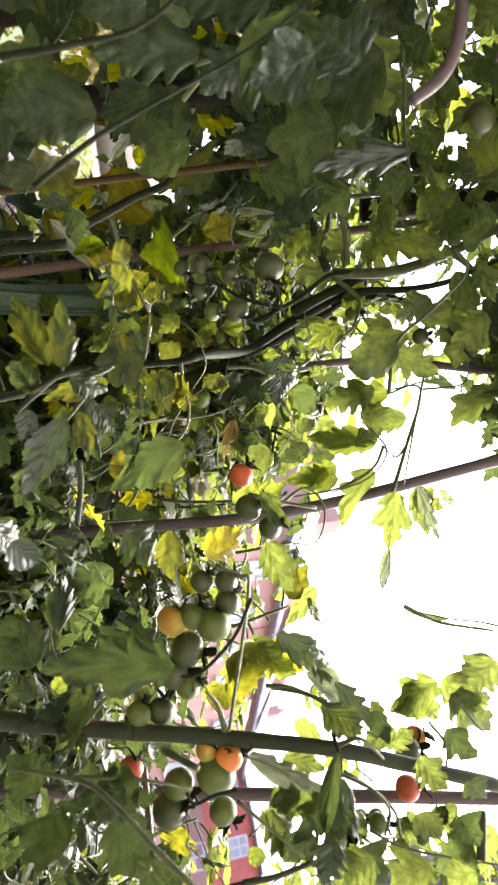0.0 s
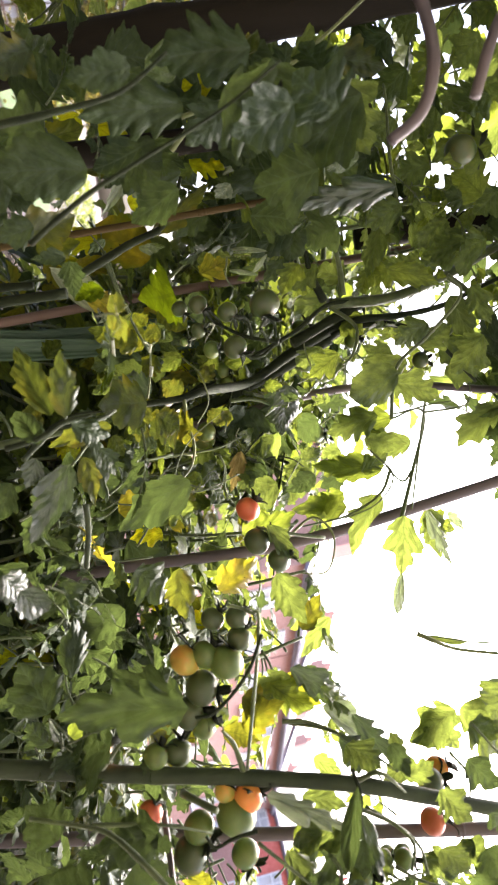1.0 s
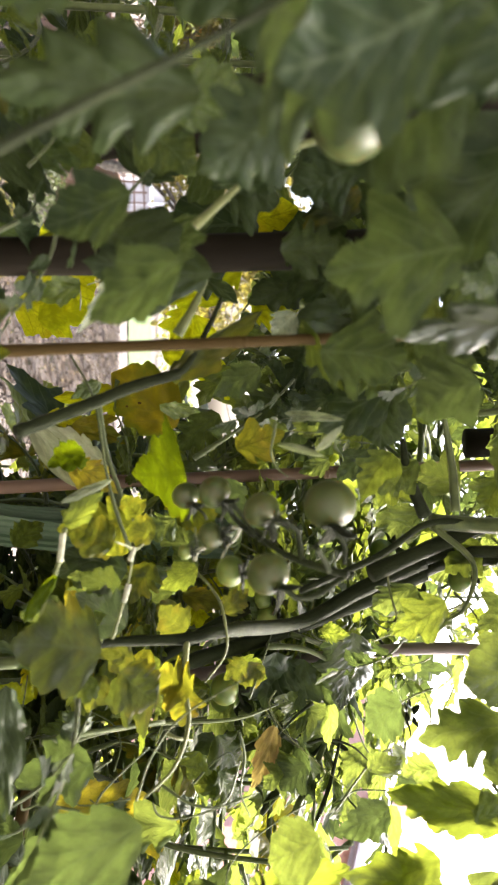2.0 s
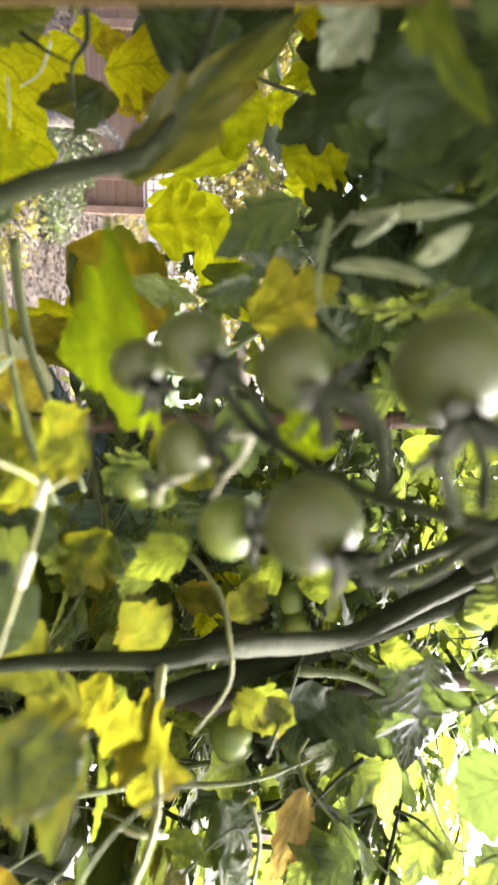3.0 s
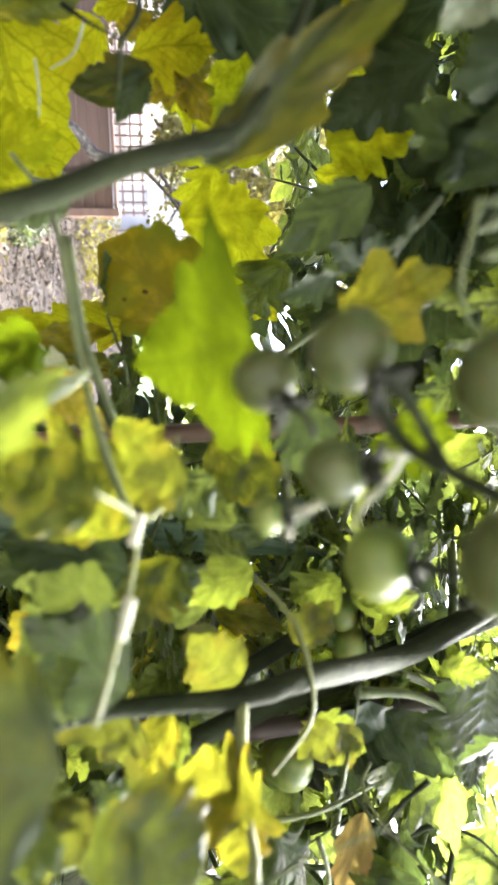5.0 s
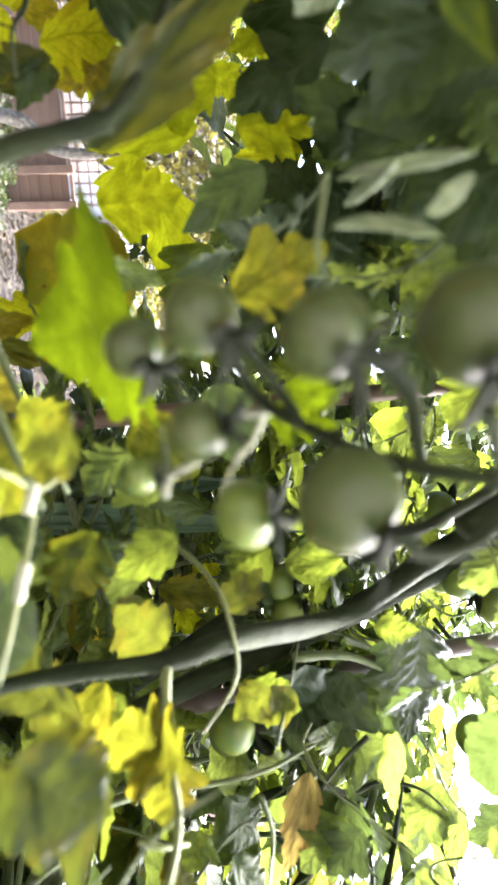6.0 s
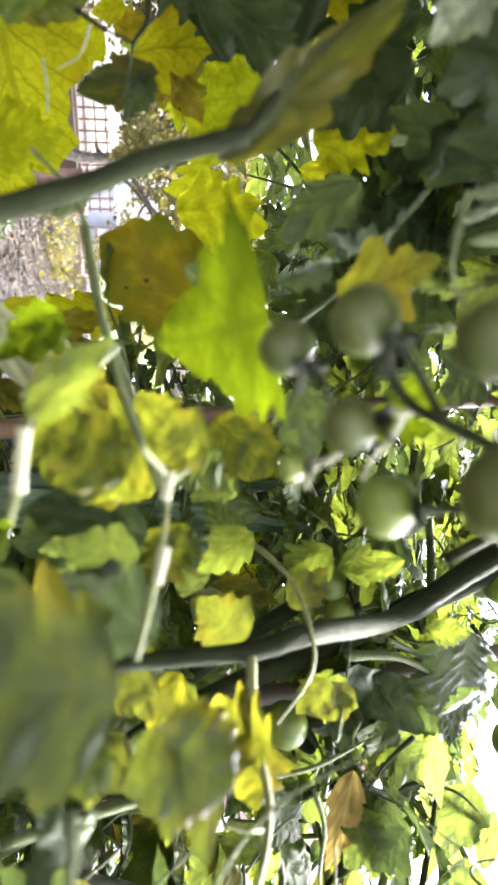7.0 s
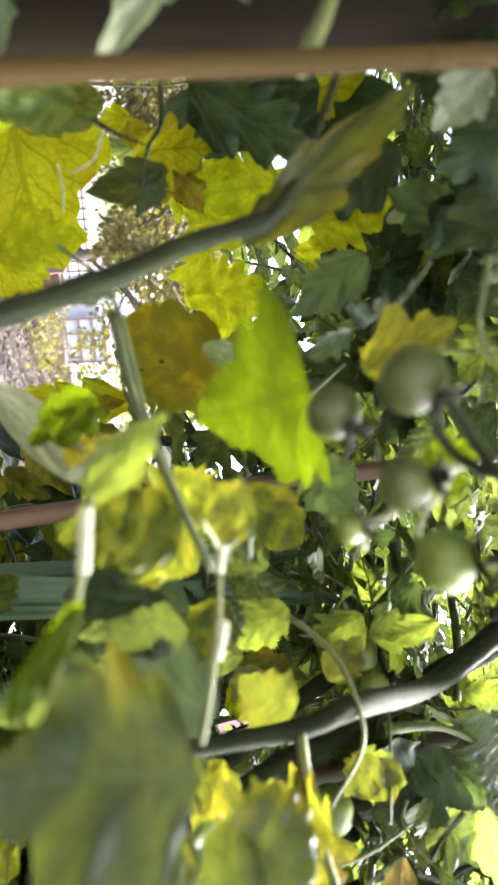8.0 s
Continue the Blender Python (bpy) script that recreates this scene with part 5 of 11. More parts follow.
stem(plant_centre, [(0.0617, 0.4871, 1.7735), (0.0308, 0.4725, 1.7574), (0.0045, 0.4559, 1.7495)], 0.0057, 0.0024, STEM_SHADED, 'side_stem', 60)
stem(plant_centre, [(0.0588, 0.4828, 1.7984), (0.0257, 0.4759, 1.7970), (-0.0042, 0.4598, 1.7885), (-0.0152, 0.4514, 1.7839)], 0.0043, 0.0015, STEM, 'side_stem', 41)
stem(plant_centre, [(-0.0152, 0.4514, 1.7839), (-0.0102, 0.4224, 1.8284), (-0.0202, 0.3990, 1.8498), (-0.0137, 0.3899, 1.8962), (0.0007, 0.3785, 1.9510)], 0.0030, 0.0011, STEM, 'side_stem', 0)
stem(plant_centre, [(-0.0202, 0.3990, 1.8498), (-0.0697, 0.3847, 1.8417), (-0.1332, 0.3703, 1.8403), (-0.1818, 0.3565, 1.8291)], 0.0025, 0.0009, STEM, 'side_stem', 7)
stem(plant_centre, [(0.0378, 0.5532, 1.9821), (0.0770, 0.5447, 2.0088), (0.1295, 0.5297, 1.9526), (0.1489, 0.5261, 1.9069)], 0.0048, 0.0019, STEM, 'side_stem', 16)
stem(plant_centre, [(0.0677, 0.5046, 1.7863), (0.1000, 0.4964, 1.8145), (0.1352, 0.4953, 1.8029), (0.1476, 0.4978, 1.7834)], 0.0029, 0.0011, STEM, 'side_stem', 5)
stem(plant_centre, [(0.0995, 0.5251, 1.5535), (0.0999, 0.5244, 1.5790), (0.1235, 0.5101, 1.6010), (0.1495, 0.5024, 1.6078), (0.1688, 0.5086, 1.6073), (0.1902, 0.5212, 1.5915)], 0.0016, 0.0008, STALK, 'leaf_stalk', 15)
stem(plant_centre, [(0.1565, 0.4899, 1.5771), (0.1887, 0.4845, 1.5762), (0.2148, 0.4769, 1.5793), (0.2398, 0.4642, 1.5702), (0.2553, 0.4487, 1.5507)], 0.0024, 0.0009, STALK, 'leaf_stalk', 6)
stem(plant_centre, [(0.1540, 0.4025, 1.5319), (0.1292, 0.3986, 1.5387), (0.1010, 0.3958, 1.5430), (0.0980, 0.3635, 1.5363)], 0.0013, 0.0006, STALK, 'leaf_stalk', 8)
stem(plant_centre, [(0.1010, 0.3958, 1.5430), (0.0899, 0.4013, 1.5530), (0.0716, 0.4007, 1.5543)], 0.0011, 0.0005, STALK, 'leaf_stalk', 61)
stem(plant_centre, [(0.1010, 0.4153, 1.5418), (0.0758, 0.4068, 1.5315), (0.0445, 0.4012, 1.5229), (-0.0038, 0.3948, 1.5133), (-0.0453, 0.4133, 1.4912)], 0.0016, 0.0007, STEM, 'leaf_stalk', 4)
stem(plant_centre, [(0.0902, 0.3597, 1.5072), (0.1089, 0.3630, 1.5044), (0.1340, 0.3643, 1.4977), (0.1595, 0.3657, 1.4911)], 0.0016, 0.0008, STALK, 'leaf_stalk', 91)
stem(plant_centre, [(0.2228, 0.4926, 1.5628), (0.2263, 0.4929, 1.5714), (0.2296, 0.5034, 1.5819)], 0.0017, 0.0008, STALK, 'leaf_stalk', 11)
stem(plant_centre, [(0.2316, 0.5281, 1.4640), (0.2282, 0.5469, 1.4982), (0.2269, 0.5865, 1.5568)], 0.0033, 0.0017, STEM, 'side_stem', 65)
stem(plant_centre, [(0.2554, 0.5777, 1.4616), (0.2721, 0.6028, 1.4976), (0.2919, 0.6289, 1.5337)], 0.0040, 0.0018, STEM_SHADED, 'side_stem', 64)
stem(plant_centre, [(0.1551, 0.6436, 1.6790), (0.1678, 0.6674, 1.7161), (0.1853, 0.6723, 1.7357)], 0.0032, 0.0012, STEM, 'side_stem', 62)
stem(plant_centre, [(0.3431, 0.7509, 1.6543), (0.3029, 0.7560, 1.6963), (0.2703, 0.7549, 1.7337)], 0.005, 0.004, STEM_SHADED, 'side_stem', 31)
stem(plant_centre, [(0.3385, 0.7250, 1.6888), (0.3012, 0.7419, 1.7138), (0.2715, 0.7547, 1.7335)], 0.004, 0.003, STEM, 'side_stem', 32)
stem(plant_centre, [(0.2707, 0.7549, 1.7337), (0.2823, 0.7463, 1.7534), (0.3019, 0.7326, 1.7783)], 0.003, 0.002, STEM_SHADED, 'side_stem', 33)
stem(plant_centre, [(0.2844, 0.7902, 1.6418), (0.2750, 0.7857, 1.6866), (0.2650, 0.7766, 1.7360)], 0.0045, 0.003, STEM_SHADED, 'side_stem', 34)

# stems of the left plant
stem(plant_left, [(0.0310, 0.3616, 1.4735), (0.0251, 0.3662, 1.4818), (0.0069, 0.3708, 1.5190), (-0.0028, 0.3688, 1.5415), (-0.0127, 0.3679, 1.5724)], 0.0048, 0.0036, STEM_SHADED, 'main_stem', 3)
stem(plant_left, [(-0.0100, 0.3677, 1.5669), (-0.0158, 0.3652, 1.5765), (-0.0312, 0.3595, 1.5860), (-0.0450, 0.3475, 1.5950), (-0.0544, 0.3416, 1.5994)], 0.0028, 0.0014, STEM_SHADED, 'leaf_stalk', 4)
stem(plant_left, [(-0.0124, 0.3112, 1.5729), (-0.0266, 0.3051, 1.5819), (-0.0419, 0.2987, 1.5894)], 0.0034, 0.0014, STALK, 'side_stem', 20)
stem(plant_left, [(-0.0402, 0.2490, 1.5830), (-0.0574, 0.2425, 1.6025), (-0.0727, 0.2367, 1.6202)], 0.0024, 0.0010, STALK, 'leaf_stalk', 40)
stem(plant_left, [(0.0289, 0.3426, 1.6322), (0.0354, 0.3469, 1.6313), (0.0449, 0.3554, 1.6303), (0.0529, 0.3626, 1.6349), (0.0583, 0.3633, 1.6417)], 0.0011, 0.0004, STEM, 'leaf_stalk', 9)
stem(plant_left, [(0.0067, 0.5105, 1.5811), (-0.0141, 0.5106, 1.6118), (-0.0360, 0.5106, 1.6411)], 0.0030, 0.0011, STEM, 'side_stem', 44)
stem(plant_left, [(-0.0123, 0.4180, 1.5121), (0.0228, 0.4281, 1.5180), (0.0517, 0.4357, 1.5285), (0.0871, 0.4553, 1.5432)], 0.0025, 0.0011, STEM, 'leaf_stalk', 49)

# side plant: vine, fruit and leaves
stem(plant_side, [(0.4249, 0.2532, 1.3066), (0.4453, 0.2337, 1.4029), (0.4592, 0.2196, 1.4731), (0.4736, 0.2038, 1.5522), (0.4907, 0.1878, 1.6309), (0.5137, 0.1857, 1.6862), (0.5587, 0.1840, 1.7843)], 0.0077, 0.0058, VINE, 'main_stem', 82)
stem(plant_side, [(0.4700, 0.2040, 1.5527), (0.4417, 0.1972, 1.5481), (0.4249, 0.1900, 1.5402)], 0.0030, 0.0010, STEM, 'side_stem', 49)
stem(plant_side, [(0.4434, 0.2161, 1.4443), (0.4161, 0.1942, 1.4661)], 0.0029, 0.0009, STEM, 'side_stem', 75)
stem(plant_side, [(0.4666, 0.1931, 1.5025), (0.4653, 0.1584, 1.5253)], 0.0031, 0.0025, STEM, 'truss_stalk', 38)
stem(plant_side, [(0.4391, 0.1635, 1.3989), (0.4409, 0.1480, 1.4270), (0.4384, 0.1227, 1.4549), (0.4486, 0.0973, 1.4771), (0.4639, 0.0827, 1.4935), (0.4800, 0.0676, 1.5120), (0.5070, 0.0613, 1.5329)], 0.0014, 0.0021, STEM, 'side_stem', 46)
stem(plant_side, [(0.4559, 0.1650, 1.4384), (0.4628, 0.1558, 1.4850), (0.4866, 0.1677, 1.5196)], 0.0018, 0.0006, STEM, 'side_stem', 33)
stem(plant_side, [(0.4831, 0.1770, 1.6376), (0.4748, 0.1649, 1.6525), (0.5042, 0.1786, 1.6742)], 0.0022, 0.0009, STEM, 'side_stem', 24)
stem(plant_side, [(0.5115, 0.1847, 1.6373), (0.5279, 0.1786, 1.6622), (0.5479, 0.1739, 1.6777), (0.5759, 0.1703, 1.6831), (0.5889, 0.1629, 1.7174), (0.6006, 0.1538, 1.7609)], 0.0018, 0.0007, STEM, 'side_stem', 42)
stem(plant_side, [(0.4919, 0.1514, 1.5503), (0.5149, 0.1453, 1.5717), (0.5378, 0.1393, 1.5930)], 0.0016, 0.0006, STEM, 'side_stem', 54)
stem(plant_side, [(0.4593, 0.2480, 1.5963), (0.4645, 0.2432, 1.6204), (0.4854, 0.2358, 1.6499), (0.4910, 0.1828, 1.6579)], 0.0022, 0.0009, STEM, 'side_stem', 15)
stem(plant_side, [(0.4904, 0.1916, 1.7214), (0.5106, 0.1877, 1.7329), (0.5340, 0.1861, 1.7300)], 0.0014, 0.0009, STEM, 'side_stem', 16)
stem(plant_side, [(0.4681, 0.1693, 1.6318), (0.4884, 0.1572, 1.6319), (0.5173, 0.1563, 1.6223), (0.5461, 0.1557, 1.6111)], 0.0017, 0.0007, STEM_SHADED, 'side_stem', 71)
leaf(plant_side, (0.470, 0.149, 1.629), (0.516, 0.129, 1.607), 0.014, (-0.64, -0.72, -0.25), 'blade', 'deep')
leaf(plant_side, (0.497, 0.157, 1.631), (0.573, 0.167, 1.644), 0.017, (-0.61, -0.78, -0.12), 'toothed', 'deep')
leaf(plant_side, (0.511, 0.166, 1.626), (0.538, 0.153, 1.588), 0.026, (-0.58, -0.81, -0.00), 'lobed', 'deep')
tomato(plant_side, (0.3868, 0.2240, 1.5549), 0.0289, 'unripe', (-0.82, 0.15, 0.56))
stem(plant_side, [(0.3769, 0.2258, 1.5617), (0.3726, 0.2267, 1.5663), (0.3676, 0.2275, 1.5681)], 0.0013, 0.0014, STEM_SHADED, 'fruit_stalk', 81)
tomato(plant_side, (0.3798, 0.2307, 1.5222), 0.0261, 'turning', (-0.74, 0.14, 0.65))
stem(plant_side, [(0.3717, 0.2322, 1.5293), (0.3685, 0.2332, 1.5339), (0.3640, 0.2337, 1.5361)], 0.0012, 0.0013, STEM_SHADED, 'fruit_stalk', 55)
tomato(plant_side, (0.5861, 0.2666, 1.3885), 0.0078, 'unripe', (0.3, 0.0, 0.95))
tomato(plant_side, (0.5921, 0.2611, 1.3838), 0.0075, 'unripe', (0.3, 0.0, 0.95))
tomato(plant_side, (0.6050, 0.2787, 1.3920), 0.0065, 'unripe', (0.3, 0.0, 0.95))
leaf(plant_side, (0.535, 0.161, 1.604), (0.560, 0.161, 1.584), 0.027, (-0.42, -0.91, 0.04), 'toothed', 'deep')
leaf(plant_side, (0.545, 0.147, 1.632), (0.573, 0.141, 1.625), 0.021, (-0.66, -0.69, -0.30), 'toothed', 'fresh')
leaf(plant_side, (0.558, 0.160, 1.642), (0.583, 0.148, 1.658), 0.033, (-0.71, -0.68, -0.18), 'lobed', 'deep')
leaf(plant_side, (0.570, 0.189, 1.685), (0.591, 0.178, 1.708), 0.019, (-0.36, -0.83, -0.42), 'lobed', 'green')
leaf(plant_side, (0.564, 0.173, 1.731), (0.588, 0.166, 1.738), 0.026, (-0.62, -0.58, -0.53), 'lobed', 'green')
leaf(plant_side, (0.507, 0.167, 1.616), (0.525, 0.176, 1.580), 0.032, (-0.46, -0.73, -0.50), 'lobed', 'green')
leaf(plant_side, (0.516, 0.158, 1.628), (0.544, 0.152, 1.622), 0.019, (-0.50, -0.77, -0.41), 'toothed', 'deep')
leaf(plant_side, (0.573, 0.180, 1.700), (0.590, 0.181, 1.703), 0.013, (-0.66, -0.64, -0.40), 'broad', 'deep')
leaf(plant_side, (0.570, 0.168, 1.668), (0.583, 0.165, 1.689), 0.017, (-0.61, -0.76, -0.22), 'toothed', 'fresh')
leaf(plant_side, (0.576, 0.161, 1.672), (0.595, 0.162, 1.668), 0.022, (-0.74, -0.65, -0.20), 'lobed', 'deep')
leaf(plant_side, (0.552, 0.176, 1.593), (0.561, 0.187, 1.576), 0.019, (-0.76, -0.47, -0.45), 'toothed', 'deep')
leaf(plant_side, (0.565, 0.196, 1.566), (0.584, 0.196, 1.562), 0.016, (-0.59, -0.79, -0.13), 'broad', 'fresh')
leaf(plant_side, (0.563, 0.188, 1.700), (0.582, 0.192, 1.693), 0.017, (-0.81, -0.47, -0.36), 'toothed', 'green')
leaf(plant_side, (0.559, 0.180, 1.725), (0.577, 0.186, 1.716), 0.015, (-0.72, -0.51, -0.48), 'toothed', 'deep')
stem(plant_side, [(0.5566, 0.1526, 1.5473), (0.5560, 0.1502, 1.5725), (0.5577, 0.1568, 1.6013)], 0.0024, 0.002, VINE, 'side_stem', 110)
stem(plant_side, [(0.5155, 0.1915, 1.6432), (0.5273, 0.1773, 1.6618), (0.5384, 0.1658, 1.6702), (0.5514, 0.1582, 1.6624)], 0.0018, 0.001, STEM, 'side_stem', 117)
stem(plant_side, [(0.5551, 0.1713, 1.6542), (0.5701, 0.1646, 1.6762), (0.5808, 0.1534, 1.7130)], 0.0014, 0.0009, STEM, 'side_stem', 124)
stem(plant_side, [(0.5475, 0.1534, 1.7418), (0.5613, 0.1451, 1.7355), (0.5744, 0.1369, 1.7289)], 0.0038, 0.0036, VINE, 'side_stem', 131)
stem(plant_side, [(0.5233, 0.1642, 1.6040), (0.5353, 0.1542, 1.6073), (0.5505, 0.1499, 1.6000)], 0.0018, 0.0012, STEM, 'side_stem', 138)
tomato(plant_side, (0.5552, 0.1854, 1.6511), 0.0109, 'unripe', (0.3, 0.0, 0.95))
tomato(plant_side, (0.5575, 0.1792, 1.6645), 0.0164, 'unripe', (0.3, 0.0, 0.95))
tomato(plant_side, (0.5633, 0.1817, 1.6416), 0.0131, 'unripe', (0.3, 0.0, 0.95))
tomato(plant_side, (0.5527, 0.1685, 1.6252), 0.0190, 'unripe', (0.3, 0.0, 0.95))
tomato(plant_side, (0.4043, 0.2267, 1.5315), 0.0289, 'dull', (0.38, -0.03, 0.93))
stem(plant_side, [(0.4088, 0.2264, 1.5428), (0.4099, 0.2265, 1.5493), (0.4130, 0.2260, 1.5531)], 0.0013, 0.0014, STEM_SHADED, 'fruit_stalk', 97)
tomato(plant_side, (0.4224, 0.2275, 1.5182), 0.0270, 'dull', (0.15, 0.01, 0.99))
stem(plant_side, [(0.4241, 0.2276, 1.5294), (0.4251, 0.2275, 1.5345), (0.4254, 0.2277, 1.5376)], 0.0012, 0.0014, STEM_SHADED, 'fruit_stalk', 88)
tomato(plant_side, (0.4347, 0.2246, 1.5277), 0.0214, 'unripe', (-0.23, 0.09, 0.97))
stem(plant_side, [(0.4326, 0.2254, 1.5364), (0.4316, 0.2250, 1.5411), (0.4308, 0.2261, 1.5439)], 0.0010, 0.0011, STEM_SHADED, 'fruit_stalk', 27)
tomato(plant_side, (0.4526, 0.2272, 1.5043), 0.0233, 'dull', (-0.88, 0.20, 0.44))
stem(plant_side, [(0.4440, 0.2292, 1.5085), (0.4393, 0.2307, 1.5122), (0.4344, 0.2314, 1.5132)], 0.0010, 0.0012, STEM_SHADED, 'fruit_stalk', 9)
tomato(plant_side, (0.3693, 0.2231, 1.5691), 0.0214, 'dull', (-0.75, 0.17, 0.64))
stem(plant_side, [(0.3625, 0.2246, 1.5749), (0.3594, 0.2248, 1.5793), (0.3550, 0.2262, 1.5813)], 0.0010, 0.0011, STEM_SHADED, 'fruit_stalk', 16)
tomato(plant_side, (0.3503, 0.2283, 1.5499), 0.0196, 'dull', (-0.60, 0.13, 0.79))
stem(plant_side, [(0.3453, 0.2294, 1.5564), (0.3430, 0.2310, 1.5618), (0.3390, 0.2307, 1.5648)], 0.0009, 0.0010, STEM_SHADED, 'fruit_stalk', 47)
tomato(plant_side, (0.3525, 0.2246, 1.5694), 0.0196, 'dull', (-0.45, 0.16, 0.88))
stem(plant_side, [(0.3487, 0.2258, 1.5766), (0.3478, 0.2264, 1.5804), (0.3457, 0.2269, 1.5825)], 0.0009, 0.0010, STEM_SHADED, 'fruit_stalk', 33)
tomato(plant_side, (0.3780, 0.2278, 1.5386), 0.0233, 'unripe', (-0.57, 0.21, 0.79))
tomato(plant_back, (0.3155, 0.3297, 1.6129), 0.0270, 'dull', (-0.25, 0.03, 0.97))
stem(plant_back, [(0.3127, 0.3301, 1.6239), (0.3106, 0.3307, 1.6302), (0.3101, 0.3305, 1.6340)], 0.0012, 0.0014, STEM_SHADED, 'fruit_stalk', 93)
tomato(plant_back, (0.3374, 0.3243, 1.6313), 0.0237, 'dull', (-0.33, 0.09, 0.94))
stem(plant_back, [(0.3342, 0.3252, 1.6407), (0.3331, 0.3262, 1.6453), (0.3316, 0.3259, 1.6481)], 0.0011, 0.0012, STEM_SHADED, 'fruit_stalk', 48)
tomato(plant_back, (0.2824, 0.3333, 1.6099), 0.0248, 'ripe', (-0.65, 0.12, 0.75))
stem(plant_back, [(0.2757, 0.3346, 1.6177), (0.2728, 0.3357, 1.6226), (0.2692, 0.3358, 1.6251)], 0.0011, 0.0012, STEM_SHADED, 'fruit_stalk', 72)
tomato(plant_side, (0.5017, 0.2037, 1.5406), 0.0327, 'unripe', (-0.79, 0.15, 0.59))
stem(plant_side, [(0.4908, 0.2057, 1.5487), (0.4875, 0.2069, 1.5523), (0.4840, 0.2070, 1.5538)], 0.0015, 0.0016, STEM_SHADED, 'fruit_stalk', 91)
tomato(plant_side, (0.5065, 0.2088, 1.5103), 0.0255, 'unripe', (0.80, -0.00, 0.60))
stem(plant_side, [(0.5150, 0.2088, 1.5168), (0.5185, 0.2080, 1.5217), (0.5243, 0.2088, 1.5238)], 0.0011, 0.0013, STEM_SHADED, 'fruit_stalk', 49)
tomato(plant_side, (0.5264, 0.2088, 1.5006), 0.0291, 'dull', (0.11, 0.01, 0.99))
stem(plant_side, [(0.5277, 0.2089, 1.5128), (0.5274, 0.2082, 1.5179), (0.5286, 0.2089, 1.5210)], 0.0013, 0.0015, STEM_SHADED, 'fruit_stalk', 12)
tomato(plant_side, (0.5321, 0.2005, 1.5426), 0.0227, 'unripe', (0.89, 0.03, 0.46))
stem(plant_side, [(0.5405, 0.2008, 1.5470), (0.5459, 0.2007, 1.5510), (0.5505, 0.2012, 1.5522)], 0.0010, 0.0011, STEM_SHADED, 'fruit_stalk', 3)
tomato(plant_side, (0.4885, 0.2027, 1.5526), 0.0245, 'orange', (-0.16, 0.07, 0.98))
stem(plant_side, [(0.4868, 0.2035, 1.5628), (0.4861, 0.2042, 1.5669), (0.4858, 0.2040, 1.5695)], 0.0011, 0.0012, STEM_SHADED, 'fruit_stalk', 3)
tomato(plant_side, (0.4820, 0.2065, 1.5355), 0.0182, 'turning', (-0.28, 0.08, 0.96))
stem(plant_side, [(0.4798, 0.2071, 1.5428), (0.4791, 0.2079, 1.5488), (0.4770, 0.2079, 1.5525)], 0.0008, 0.0009, STEM_SHADED, 'fruit_stalk', 89)
tomato(plant_side, (0.4897, 0.2169, 1.4747), 0.0200, 'ripe', (-0.74, 0.22, 0.63))
stem(plant_side, [(0.4835, 0.2188, 1.4800), (0.4816, 0.2196, 1.4829), (0.4785, 0.2203, 1.4842)], 0.0009, 0.0010, STEM_SHADED, 'fruit_stalk', 11)
tomato(plant_side, (0.4347, 0.2283, 1.4402), 0.0255, 'orange', (-0.37, 0.13, 0.92))
tomato(plant_side, (0.4467, 0.2188, 1.4859), 0.0209, 'unripe', (-0.70, 0.28, 0.65))
tomato(plant_side, (0.4099, 0.3415, 1.3895), 0.0262, 'unripe', (-0.41, 0.24, 0.88))
tomato(plant_side, (0.6968, 0.4235, 1.3547), 0.0165, 'unripe', (0.01, 0.21, 0.98))
tomato(plant_side, (0.7120, 0.4233, 1.3477), 0.0127, 'unripe', (-0.36, 0.23, 0.91))
tomato(plant_side, (0.5945, 0.2303, 1.6806), 0.0183, 'unripe', (0.37, -0.37, 0.85))
tomato(plant_side, (0.6061, 0.2337, 1.6565), 0.0173, 'unripe', (-0.17, 0.06, 0.98))
tomato(plant_side, (0.6061, 0.2511, 1.6729), 0.0158, 'unripe', (0.30, -0.24, 0.92))
tomato(plant_side, (0.5387, 0.2467, 1.7310), 0.0242, 'orange', (-0.30, -0.23, 0.93))
tomato(plant_side, (0.5361, 0.2293, 1.7156), 0.0244, 'dull', (0.11, 0.24, 0.96))
tomato(plant_side, (0.5699, 0.2270, 1.7114), 0.0234, 'ripe', (-0.10, -0.13, 0.99))
tomato(plant_centre, (-0.0158, 0.2467, 1.8432), 0.0300, 'dull', (-0.10, -0.15, 0.98))
tomato(plant_centre, (0.1075, 0.5928, 1.8420), 0.0245, 'unripe', (-0.08, -0.38, 0.92))
tomato(plant_centre, (0.1539, 0.5250, 1.9100), 0.0232, 'dull', (0.00, 0.43, 0.90))
tomato(plant_left, (-0.0157, 0.1518, 1.6364), 0.0298, 'dull', (-0.32, 0.18, 0.93))
stem(plant_side, [(0.4702, 0.2036, 1.5549), (0.3497, 0.1795, 1.5801), (0.3363, 0.1815, 1.5755), (0.3281, 0.1852, 1.5596)], 0.0014, 0.0013, STEM, 'truss_stalk', 82)
stem(plant_side, [(0.3508, 0.1691, 1.5802), (0.3745, 0.1694, 1.5668), (0.3915, 0.1709, 1.5502), (0.4023, 0.1728, 1.5344), (0.4029, 0.1750, 1.5219)], 0.0015, 0.0013, STEM_SHADED, 'truss_stalk', 51)
stem(plant_side, [(0.4838, 0.1519, 1.5513), (0.4861, 0.1547, 1.5348), (0.4906, 0.1570, 1.5201), (0.4818, 0.1587, 1.5151)], 0.0014, 0.0012, STEM_SHADED, 'truss_stalk', 19)
